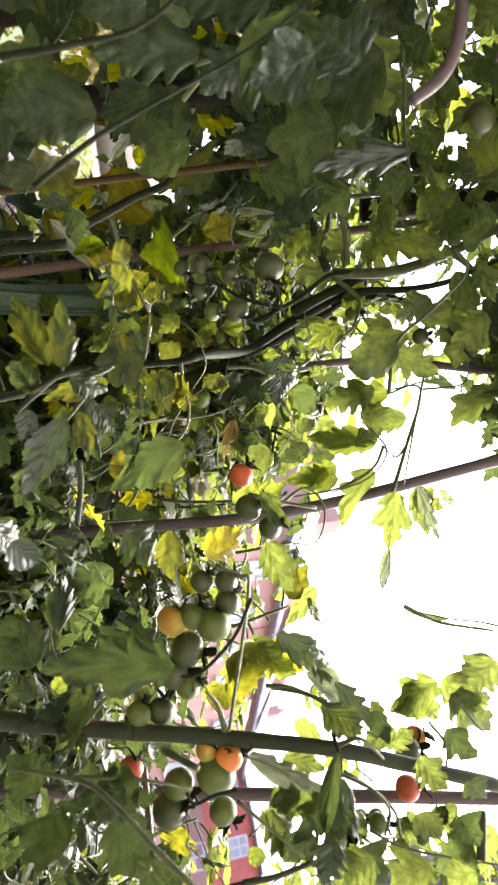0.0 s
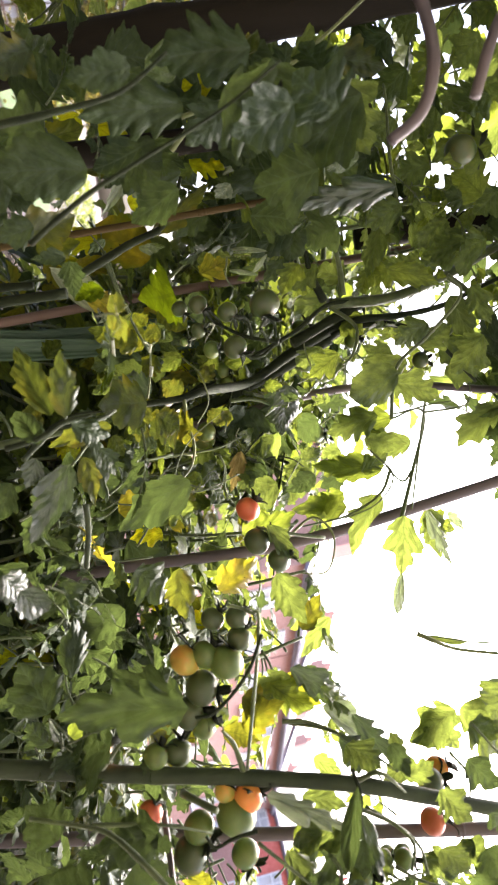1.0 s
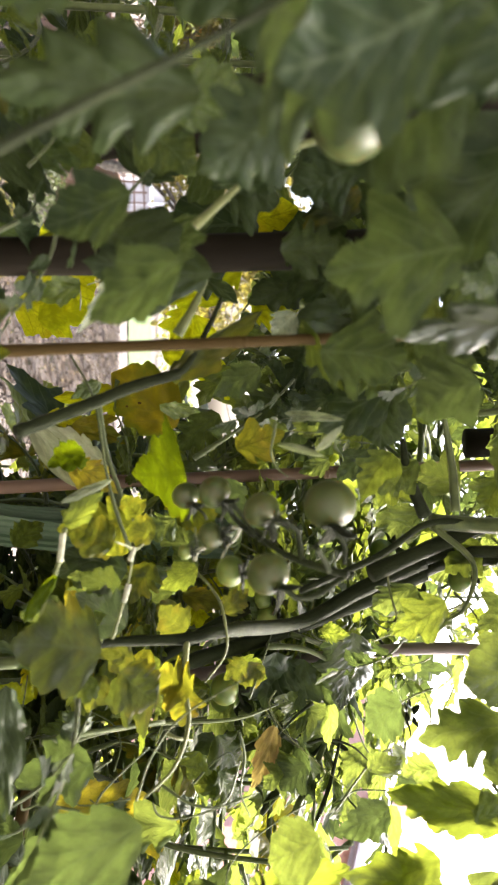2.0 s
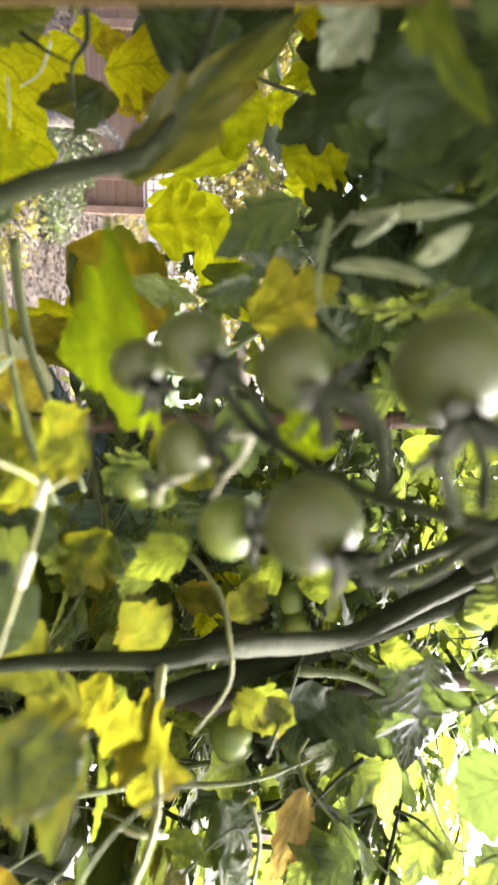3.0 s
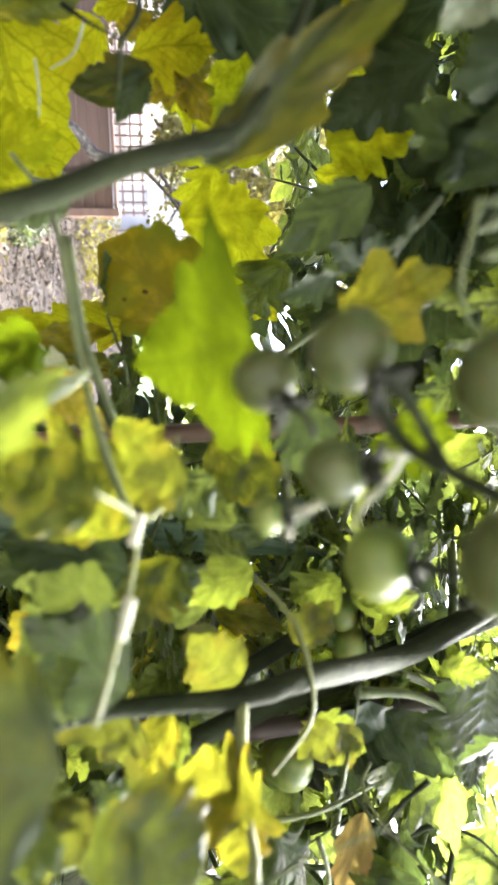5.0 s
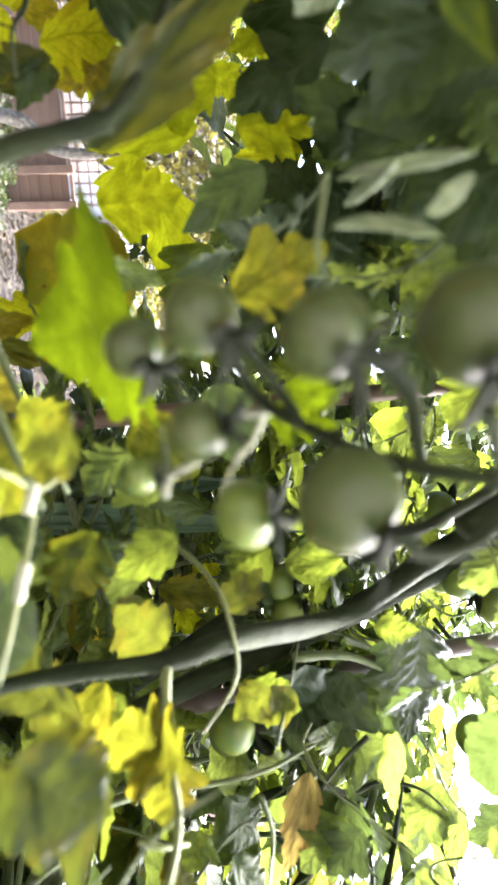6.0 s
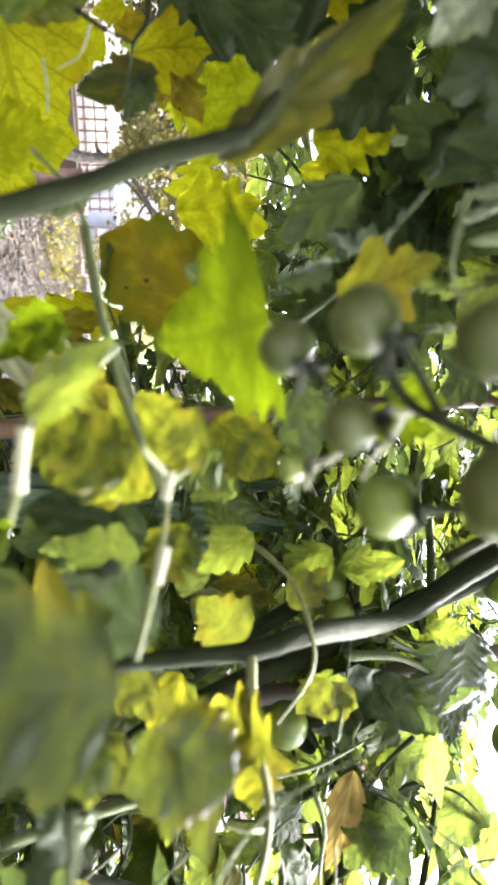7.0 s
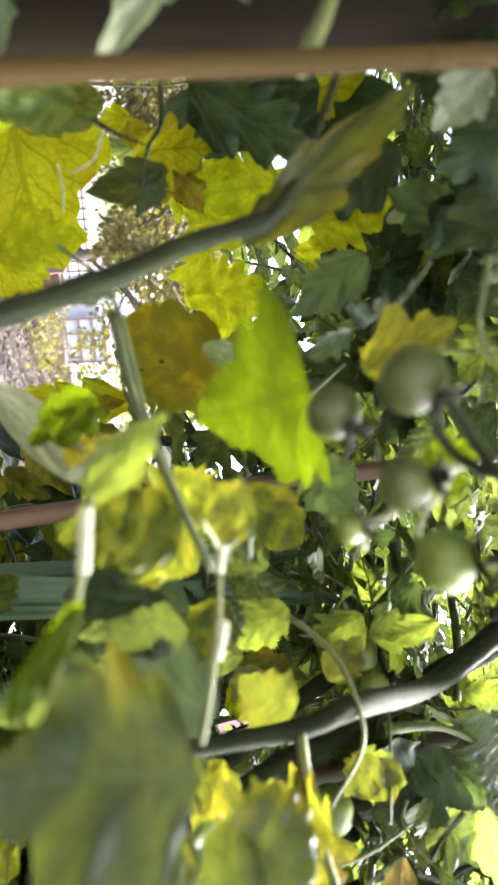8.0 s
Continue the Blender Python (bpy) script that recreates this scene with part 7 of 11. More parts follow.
leaf(plant_centre, (-0.110, 0.362, 1.892), (-0.095, 0.408, 1.877), 0.052, (0.44, -0.76, -0.48), 'toothed', 'green')
leaf(plant_centre, (-0.052, 0.320, 1.918), (-0.029, 0.327, 1.880), 0.048, (0.55, -0.77, -0.33), 'lobed', 'fresh')
leaf(plant_centre, (-0.118, 0.398, 1.862), (-0.098, 0.419, 1.833), 0.045, (0.52, -0.82, -0.23), 'lobed', 'green')
leaf(plant_centre, (-0.065, 0.402, 1.897), (-0.050, 0.403, 1.853), 0.044, (0.43, -0.84, -0.35), 'lobed', 'green')
leaf(plant_centre, (-0.030, 0.391, 1.936), (-0.026, 0.403, 1.899), 0.045, (0.11, -0.84, -0.54), 'lobed', 'green')
leaf(plant_centre, (-0.012, 0.362, 1.951), (0.007, 0.373, 1.927), 0.044, (0.35, -0.60, -0.72), 'lobed', 'green')
leaf(plant_centre, (-0.081, 0.408, 1.825), (-0.060, 0.414, 1.790), 0.044, (0.47, -0.88, -0.09), 'lobed', 'deep')
leaf(plant_centre, (-0.117, 0.400, 1.808), (-0.103, 0.421, 1.778), 0.044, (-0.02, -0.85, -0.53), 'lobed', 'deep')
leaf(plant_centre, (-0.189, 0.332, 1.870), (-0.190, 0.350, 1.847), 0.044, (0.62, -0.65, -0.43), 'lobed', 'green')
leaf(plant_centre, (-0.174, 0.297, 1.937), (-0.181, 0.333, 1.928), 0.045, (0.39, -0.89, -0.25), 'lobed', 'green')
leaf(plant_centre, (0.021, 0.463, 1.763), (0.045, 0.461, 1.723), 0.036, (0.03, -0.73, -0.68), 'lobed', 'green')
leaf(plant_centre, (0.033, 0.468, 1.868), (0.043, 0.504, 1.842), 0.043, (0.29, -0.82, -0.49), 'lobed', 'fresh')
leaf(plant_centre, (0.028, 0.435, 1.929), (0.036, 0.472, 1.900), 0.043, (0.38, -0.85, -0.36), 'lobed', 'green')
leaf(plant_left, (-0.156, 0.304, 1.463), (-0.172, 0.316, 1.509), 0.058, (0.64, -0.77, -0.03), 'lobed', 'green')
leaf(plant_left, (-0.132, 0.250, 1.484), (-0.108, 0.244, 1.450), 0.041, (0.69, -0.69, 0.23), 'lobed', 'mottled')
leaf(plant_left, (-0.170, 0.318, 1.518), (-0.188, 0.315, 1.549), 0.056, (0.48, -0.85, -0.22), 'lobed', 'deep')
leaf(plant_left, (-0.137, 0.284, 1.540), (-0.126, 0.272, 1.587), 0.055, (0.48, -0.80, -0.35), 'toothed', 'deep')
leaf(plant_left, (-0.178, 0.352, 1.587), (-0.133, 0.343, 1.596), 0.055, (0.58, -0.68, -0.46), 'broad', 'deep')
leaf(plant_left, (-0.135, 0.271, 1.617), (-0.110, 0.276, 1.588), 0.047, (0.35, -0.84, -0.41), 'lobed', 'deep')
leaf(plant_left, (-0.164, 0.324, 1.651), (-0.177, 0.349, 1.602), 0.041, (0.15, -0.91, -0.39), 'lobed', 'deep')
leaf(plant_left, (-0.095, 0.210, 1.659), (-0.119, 0.233, 1.642), 0.034, (0.17, -0.97, -0.20), 'toothed', 'mottled')
leaf(plant_left, (-0.098, 0.232, 1.693), (-0.086, 0.201, 1.718), 0.040, (0.42, -0.86, -0.28), 'lobed', 'green')
leaf(plant_left, (-0.133, 0.297, 1.751), (-0.116, 0.289, 1.806), 0.041, (0.22, -0.47, -0.85), 'lobed', 'mottled')
leaf(plant_left, (-0.162, 0.353, 1.445), (-0.171, 0.352, 1.410), 0.048, (0.35, -0.94, 0.04), 'toothed', 'deep')
leaf(plant_left, (-0.151, 0.326, 1.480), (-0.160, 0.303, 1.480), 0.051, (0.26, -0.96, -0.10), 'broad', 'deep')
leaf(plant_left, (-0.140, 0.310, 1.522), (-0.129, 0.305, 1.493), 0.056, (0.07, -0.91, -0.41), 'lobed', 'green')
leaf(plant_left, (-0.107, 0.257, 1.553), (-0.080, 0.259, 1.582), 0.042, (0.44, -0.90, -0.01), 'toothed', 'green')
leaf(plant_left, (-0.098, 0.233, 1.570), (-0.109, 0.234, 1.609), 0.036, (0.83, -0.53, -0.18), 'broad', 'green')
leaf(plant_left, (-0.148, 0.333, 1.650), (-0.151, 0.319, 1.703), 0.043, (0.69, -0.66, -0.31), 'broad', 'deep')
leaf(plant_left, (-0.124, 0.290, 1.673), (-0.138, 0.269, 1.684), 0.049, (0.20, -0.95, -0.23), 'lobed', 'deep')
leaf(plant_left, (-0.126, 0.308, 1.706), (-0.153, 0.296, 1.715), 0.045, (0.89, -0.42, -0.18), 'lobed', 'deep')
leaf(plant_left, (-0.072, 0.205, 1.708), (-0.086, 0.189, 1.687), 0.047, (0.34, -0.50, -0.80), 'lobed', 'deep')
leaf(plant_left, (-0.108, 0.280, 1.463), (-0.128, 0.302, 1.492), 0.054, (0.14, -0.97, 0.20), 'broad', 'deep')
leaf(plant_left, (-0.123, 0.305, 1.483), (-0.136, 0.276, 1.516), 0.046, (0.19, -0.88, 0.44), 'lobed', 'green')
leaf(plant_left, (-0.124, 0.317, 1.546), (-0.133, 0.289, 1.552), 0.052, (0.52, -0.81, -0.28), 'broad', 'deep')
leaf(plant_left, (-0.100, 0.293, 1.601), (-0.084, 0.286, 1.630), 0.050, (0.85, -0.52, -0.07), 'lobed', 'deep')
leaf(plant_left, (-0.134, 0.358, 1.688), (-0.117, 0.391, 1.676), 0.063, (0.38, -0.83, -0.42), 'lobed', 'deep')
leaf(plant_left, (-0.085, 0.277, 1.704), (-0.086, 0.313, 1.687), 0.049, (0.31, -0.94, 0.15), 'broad', 'deep')
leaf(plant_left, (-0.090, 0.299, 1.735), (-0.085, 0.296, 1.770), 0.050, (0.34, -0.89, -0.31), 'toothed', 'deep')
leaf(plant_left, (-0.130, 0.364, 1.438), (-0.118, 0.400, 1.435), 0.063, (0.10, -0.99, 0.07), 'broad', 'green')
leaf(plant_left, (-0.097, 0.340, 1.644), (-0.074, 0.308, 1.679), 0.052, (0.16, -0.97, 0.18), 'toothed', 'deep')
leaf(plant_left, (-0.089, 0.308, 1.675), (-0.112, 0.305, 1.664), 0.046, (0.29, -0.91, -0.29), 'broad', 'mottled')
leaf(plant_left, (-0.088, 0.326, 1.712), (-0.093, 0.308, 1.748), 0.047, (0.57, -0.82, -0.09), 'toothed', 'deep')
leaf(plant_left, (-0.093, 0.323, 1.741), (-0.108, 0.289, 1.743), 0.052, (0.09, -0.77, -0.63), 'broad', 'deep')
leaf(plant_left, (-0.083, 0.313, 1.444), (-0.072, 0.331, 1.422), 0.049, (0.38, -0.93, -0.05), 'lobed', 'deep')
leaf(plant_left, (-0.051, 0.270, 1.536), (-0.021, 0.259, 1.569), 0.051, (0.38, -0.91, -0.17), 'broad', 'deep')
leaf(plant_left, (-0.061, 0.274, 1.571), (-0.025, 0.260, 1.574), 0.045, (0.53, -0.73, -0.44), 'lobed', 'deep')
leaf(plant_left, (-0.056, 0.290, 1.631), (-0.060, 0.284, 1.670), 0.036, (0.17, -0.97, 0.17), 'lobed', 'deep')
leaf(plant_left, (-0.068, 0.341, 1.668), (-0.089, 0.362, 1.635), 0.040, (0.56, -0.67, -0.49), 'toothed', 'deep')
leaf(plant_left, (-0.038, 0.274, 1.699), (-0.055, 0.267, 1.729), 0.042, (0.54, -0.82, -0.21), 'toothed', 'deep')
leaf(plant_left, (-0.031, 0.236, 1.713), (-0.015, 0.259, 1.751), 0.038, (0.54, -0.76, -0.37), 'broad', 'green')
leaf(plant_left, (-0.042, 0.267, 1.446), (-0.030, 0.281, 1.406), 0.051, (0.59, -0.81, 0.04), 'broad', 'deep')
leaf(plant_left, (-0.024, 0.264, 1.679), (-0.036, 0.295, 1.655), 0.052, (0.61, -0.54, -0.57), 'lobed', 'deep')
leaf(plant_left, (-0.041, 0.331, 1.744), (-0.044, 0.327, 1.781), 0.053, (0.33, -0.87, -0.37), 'lobed', 'green')
leaf(plant_left, (-0.066, 0.362, 1.423), (-0.064, 0.378, 1.458), 0.040, (0.16, -0.98, 0.15), 'broad', 'deep')
leaf(plant_left, (-0.026, 0.368, 1.699), (-0.003, 0.373, 1.717), 0.055, (-0.19, -0.96, 0.22), 'lobed', 'green')
leaf(plant_left, (-0.012, 0.310, 1.730), (-0.050, 0.331, 1.703), 0.056, (0.61, -0.56, -0.55), 'lobed', 'green')
leaf(plant_left, (-0.061, 0.410, 1.421), (-0.052, 0.381, 1.372), 0.046, (0.47, -0.86, 0.22), 'broad', 'deep')
leaf(plant_left, (0.011, 0.280, 1.649), (0.031, 0.252, 1.684), 0.046, (0.12, -0.69, -0.71), 'lobed', 'deep')
leaf(plant_left, (-0.018, 0.395, 1.723), (0.027, 0.401, 1.713), 0.041, (0.29, -0.83, -0.48), 'broad', 'deep')
leaf(plant_left, (0.016, 0.298, 1.709), (-0.006, 0.279, 1.733), 0.037, (0.26, -0.86, -0.44), 'toothed', 'deep')
leaf(plant_back, (0.178, 0.221, 1.436), (0.152, 0.232, 1.435), 0.021, (-0.01, -1.00, -0.09), 'broad', 'mottled')
leaf(plant_back, (0.179, 0.246, 1.496), (0.189, 0.251, 1.441), 0.022, (0.07, -0.94, 0.34), 'toothed', 'shade')
leaf(plant_back, (0.204, 0.224, 1.460), (0.256, 0.203, 1.423), 0.032, (-0.27, -0.96, 0.03), 'toothed', 'crinkled')
leaf(plant_back, (0.200, 0.225, 1.471), (0.239, 0.218, 1.474), 0.020, (0.01, -0.95, 0.32), 'toothed', 'shade')
leaf(plant_back, (0.196, 0.226, 1.485), (0.221, 0.238, 1.493), 0.021, (-0.08, -0.99, 0.13), 'toothed', 'deep')
leaf(plant_back, (0.195, 0.211, 1.438), (0.216, 0.208, 1.427), 0.019, (-0.24, -0.95, 0.17), 'toothed', 'crinkled')
leaf(plant_back, (0.210, 0.722, 1.610), (0.192, 0.702, 1.731), 0.073, (-0.02, -1.00, -0.03), 'lobed', 'deep')
leaf(plant_back, (0.275, 0.131, 1.427), (0.294, 0.137, 1.441), 0.024, (-0.06, -1.00, -0.04), 'broad', 'crinkled')
leaf(plant_back, (0.263, 0.131, 1.419), (0.283, 0.142, 1.427), 0.023, (-0.30, -0.91, 0.30), 'broad', 'crinkled')
leaf(plant_back, (0.292, 0.212, 1.441), (0.316, 0.209, 1.449), 0.027, (-0.43, -0.87, 0.23), 'lobed', 'deep')
leaf(plant_back, (0.210, 0.198, 1.420), (0.237, 0.206, 1.399), 0.027, (-0.33, -0.94, -0.04), 'toothed', 'deep')
leaf(plant_back, (0.244, 0.268, 1.425), (0.273, 0.264, 1.404), 0.028, (-0.35, -0.94, 0.02), 'toothed', 'deep')
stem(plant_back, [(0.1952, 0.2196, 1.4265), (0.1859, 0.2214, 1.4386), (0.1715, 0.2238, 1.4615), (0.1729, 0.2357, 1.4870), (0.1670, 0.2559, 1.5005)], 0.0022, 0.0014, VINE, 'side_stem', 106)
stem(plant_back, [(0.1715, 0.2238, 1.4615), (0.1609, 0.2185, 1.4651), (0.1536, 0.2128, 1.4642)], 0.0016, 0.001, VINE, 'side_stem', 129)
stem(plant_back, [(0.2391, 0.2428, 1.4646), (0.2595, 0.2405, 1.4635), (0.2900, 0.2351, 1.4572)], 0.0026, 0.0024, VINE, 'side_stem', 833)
stem(plant_back, [(0.1665, 0.2557, 1.4959), (0.2001, 0.2347, 1.4660), (0.2264, 0.2199, 1.4345)], 0.0014, 0.001, STEM, 'side_stem', 870)
leaf(plant_back, (0.229, 0.692, 1.563), (0.205, 0.676, 1.579), 0.032, (-0.05, -0.98, 0.19), 'toothed', 'fresh')
leaf(plant_back, (0.355, 0.558, 1.462), (0.399, 0.579, 1.446), 0.029, (0.02, -0.97, 0.26), 'lobed', 'fresh')
leaf(plant_back, (0.210, 0.629, 1.431), (0.196, 0.601, 1.409), 0.030, (0.09, -1.00, 0.03), 'lobed', 'lime')
leaf(plant_back, (0.485, 0.991, 1.561), (0.445, 0.982, 1.523), 0.035, (-0.12, -0.98, 0.16), 'toothed', 'lemon')
leaf(plant_left, (0.075, 0.851, 1.411), (0.031, 0.845, 1.445), 0.044, (0.23, -0.96, -0.17), 'lobed', 'olive')
leaf(plant_back, (0.330, 0.624, 1.536), (0.325, 0.629, 1.561), 0.036, (-0.22, -0.91, -0.35), 'toothed', 'yellow')
leaf(plant_back, (0.179, 0.860, 1.502), (0.194, 0.832, 1.472), 0.044, (0.20, -0.88, -0.44), 'lobed', 'fresh')
leaf(plant_back, (0.482, 0.919, 1.464), (0.490, 0.914, 1.426), 0.042, (-0.20, -0.94, -0.29), 'toothed', 'lemon')
leaf(plant_back, (0.513, 0.856, 1.466), (0.561, 0.869, 1.487), 0.031, (-0.49, -0.85, -0.21), 'toothed', 'olive')
leaf(plant_back, (0.334, 0.594, 1.525), (0.327, 0.565, 1.485), 0.033, (-0.30, -0.95, -0.02), 'lobed', 'lemon')
leaf(plant_back, (0.444, 0.572, 1.309), (0.452, 0.549, 1.288), 0.036, (-0.41, -0.85, 0.34), 'lobed', 'lime')
leaf(plant_left, (0.114, 0.651, 1.569), (0.129, 0.640, 1.615), 0.027, (-0.21, -0.69, -0.69), 'toothed', 'yellow')
leaf(plant_back, (0.470, 0.837, 1.609), (0.467, 0.848, 1.571), 0.046, (-0.27, -0.96, -0.13), 'lobed', 'green')
leaf(plant_back, (0.178, 0.793, 1.387), (0.221, 0.773, 1.398), 0.029, (-0.51, -0.86, -0.02), 'lobed', 'lemon')
leaf(plant_back, (0.476, 0.764, 1.268), (0.427, 0.760, 1.257), 0.031, (-0.63, -0.76, -0.16), 'toothed', 'green')
leaf(plant_back, (0.376, 0.967, 1.591), (0.407, 0.987, 1.535), 0.046, (-0.09, -0.99, 0.04), 'toothed', 'olive')
leaf(plant_back, (0.500, 0.688, 1.546), (0.484, 0.689, 1.590), 0.042, (0.25, -0.95, -0.20), 'toothed', 'lemon')
leaf(plant_back, (0.481, 0.799, 1.510), (0.478, 0.822, 1.469), 0.045, (0.07, -0.99, -0.13), 'toothed', 'lemon')
leaf(plant_back, (0.463, 1.007, 1.565), (0.495, 0.983, 1.552), 0.036, (-0.55, -0.84, 0.03), 'toothed', 'fresh')
leaf(plant_back, (0.409, 0.856, 1.554), (0.381, 0.870, 1.518), 0.046, (0.48, -0.87, 0.15), 'toothed', 'fresh')
leaf(plant_back, (0.203, 0.652, 1.573), (0.202, 0.677, 1.602), 0.032, (-0.18, -0.71, -0.68), 'toothed', 'fresh')
leaf(plant_back, (0.351, 0.579, 1.323), (0.356, 0.585, 1.288), 0.036, (-0.51, -0.80, 0.31), 'lobed', 'green')
leaf(plant_back, (0.247, 1.043, 1.281), (0.222, 1.065, 1.303), 0.035, (-0.36, -0.78, 0.51), 'lobed', 'green')
leaf(plant_back, (0.457, 0.915, 1.222), (0.414, 0.954, 1.247), 0.046, (-0.29, -0.95, -0.05), 'lobed', 'fresh')
leaf(plant_left, (0.014, 1.043, 1.294), (-0.032, 1.019, 1.301), 0.036, (-0.11, -0.99, 0.08), 'toothed', 'green')
leaf(plant_back, (0.423, 0.708, 1.451), (0.464, 0.713, 1.449), 0.033, (0.35, -0.90, 0.25), 'toothed', 'green')
leaf(plant_back, (0.475, 0.736, 1.554), (0.511, 0.732, 1.589), 0.038, (-0.74, -0.67, -0.08), 'toothed', 'olive')
leaf(plant_back, (0.526, 0.723, 1.350), (0.522, 0.736, 1.313), 0.039, (-0.29, -0.83, 0.48), 'toothed', 'olive')
leaf(plant_back, (0.495, 0.658, 1.340), (0.479, 0.629, 1.307), 0.027, (-0.25, -0.96, 0.14), 'toothed', 'lemon')
leaf(plant_back, (0.596, 0.947, 1.296), (0.564, 0.944, 1.263), 0.045, (-0.63, -0.77, 0.11), 'toothed', 'lemon')
leaf(plant_left, (0.113, 0.787, 1.595), (0.089, 0.776, 1.623), 0.036, (-0.16, -0.94, 0.31), 'toothed', 'lime')
leaf(plant_back, (0.307, 0.942, 1.595), (0.325, 0.958, 1.648), 0.051, (-0.50, -0.82, -0.27), 'toothed', 'fresh')
leaf(plant_left, (0.086, 0.605, 1.543), (0.124, 0.586, 1.514), 0.032, (0.58, -0.76, -0.29), 'toothed', 'yellow')
leaf(plant_left, (0.091, 0.914, 1.412), (0.116, 0.944, 1.425), 0.043, (-0.11, -0.92, 0.39), 'toothed', 'olive')
leaf(plant_back, (0.453, 0.931, 1.579), (0.484, 0.898, 1.599), 0.045, (-0.44, -0.89, -0.09), 'toothed', 'fresh')
leaf(plant_back, (0.170, 0.933, 1.514), (0.129, 0.961, 1.467), 0.050, (0.19, -0.94, 0.27), 'lobed', 'fresh')
leaf(plant_back, (0.281, 0.767, 1.396), (0.303, 0.790, 1.419), 0.034, (-0.54, -0.83, -0.12), 'lobed', 'fresh')
leaf(plant_back, (0.442, 0.946, 1.501), (0.432, 0.930, 1.556), 0.035, (-0.14, -0.97, -0.18), 'toothed', 'yellow')
leaf(plant_back, (0.196, 0.939, 1.390), (0.178, 0.943, 1.347), 0.039, (0.04, -1.00, -0.02), 'toothed', 'lemon')
leaf(plant_back, (0.459, 0.838, 1.508), (0.488, 0.850, 1.533), 0.042, (0.00, -0.88, -0.47), 'lobed', 'olive')
leaf(plant_back, (0.208, 0.704, 1.465), (0.200, 0.677, 1.500), 0.030, (-0.22, -0.90, 0.38), 'lobed', 'fresh')
leaf(plant_left, (0.049, 0.992, 1.621), (0.039, 0.990, 1.679), 0.047, (0.41, -0.77, -0.48), 'toothed', 'lime')
leaf(plant_back, (0.186, 0.739, 1.542), (0.169, 0.740, 1.593), 0.037, (0.27, -0.96, 0.02), 'toothed', 'fresh')
leaf(plant_back, (0.246, 1.030, 1.297), (0.279, 1.058, 1.307), 0.035, (0.18, -0.97, 0.16), 'lobed', 'fresh')
leaf(plant_back, (0.339, 0.839, 1.621), (0.328, 0.851, 1.567), 0.037, (0.25, -0.96, -0.16), 'toothed', 'fresh')
leaf(plant_back, (0.449, 0.585, 1.417), (0.490, 0.603, 1.428), 0.028, (0.04, -1.00, -0.08), 'toothed', 'fresh')
leaf(plant_back, (0.447, 0.661, 1.382), (0.473, 0.645, 1.396), 0.029, (0.04, -0.95, 0.32), 'toothed', 'lemon')
leaf(plant_back, (0.380, 1.011, 1.488), (0.318, 1.037, 1.499), 0.038, (0.07, -0.98, -0.18), 'toothed', 'fresh')
leaf(plant_back, (0.379, 0.747, 1.267), (0.396, 0.711, 1.238), 0.029, (0.18, -0.96, -0.20), 'toothed', 'yellow')
leaf(plant_back, (0.198, 0.885, 1.391), (0.200, 0.858, 1.358), 0.035, (-0.03, -0.99, 0.12), 'toothed', 'fresh')
leaf(plant_left, (0.114, 0.861, 1.581), (0.151, 0.846, 1.602), 0.037, (-0.08, -1.00, 0.01), 'toothed', 'lime')
leaf(plant_left, (0.138, 0.817, 1.595), (0.163, 0.828, 1.627), 0.042, (0.23, -0.94, -0.24), 'lobed', 'yellow')
leaf(plant_back, (0.464, 1.027, 1.358), (0.493, 0.997, 1.367), 0.039, (0.14, -0.92, 0.37), 'toothed', 'fresh')
leaf(plant_back, (0.517, 0.905, 1.260), (0.545, 0.868, 1.226), 0.043, (-0.60, -0.57, 0.56), 'toothed', 'lime')
leaf(plant_back, (0.439, 0.986, 1.323), (0.423, 0.971, 1.294), 0.042, (0.36, -0.87, -0.33), 'toothed', 'green')
leaf(plant_back, (0.232, 0.921, 1.408), (0.172, 0.921, 1.392), 0.033, (0.25, -0.95, 0.18), 'toothed', 'fresh')
leaf(plant_back, (0.643, 0.902, 1.506), (0.670, 0.863, 1.547), 0.036, (0.10, -0.88, -0.46), 'toothed', 'olive')
leaf(plant_back, (0.251, 0.982, 1.239), (0.280, 0.954, 1.232), 0.047, (-0.42, -0.88, -0.21), 'toothed', 'olive')
leaf(plant_back, (0.540, 0.954, 1.268), (0.527, 0.941, 1.227), 0.048, (-0.14, -0.98, -0.13), 'toothed', 'yellow')
leaf(plant_back, (0.460, 0.990, 1.535), (0.425, 1.005, 1.484), 0.051, (-0.05, -0.96, -0.26), 'lobed', 'lemon')
leaf(plant_left, (0.138, 0.682, 1.494), (0.163, 0.674, 1.452), 0.025, (-0.05, -0.96, -0.27), 'toothed', 'green')
leaf(plant_left, (0.075, 1.066, 1.590), (0.055, 1.051, 1.528), 0.043, (0.20, -0.89, 0.41), 'toothed', 'fresh')
leaf(plant_back, (0.430, 0.959, 1.357), (0.462, 0.918, 1.326), 0.048, (-0.48, -0.88, -0.04), 'toothed', 'fresh')
leaf(plant_back, (0.449, 0.831, 1.586), (0.450, 0.808, 1.555), 0.045, (-0.12, -0.92, 0.36), 'lobed', 'fresh')
leaf(plant_back, (0.151, 0.742, 1.460), (0.192, 0.746, 1.461), 0.029, (-0.07, -0.98, 0.17), 'lobed', 'yellow')
leaf(plant_back, (0.444, 0.560, 1.388), (0.456, 0.570, 1.357), 0.035, (-0.61, -0.78, 0.16), 'lobed', 'fresh')
leaf(plant_back, (0.529, 0.928, 1.421), (0.518, 0.932, 1.367), 0.035, (0.16, -0.96, 0.23), 'toothed', 'lime')
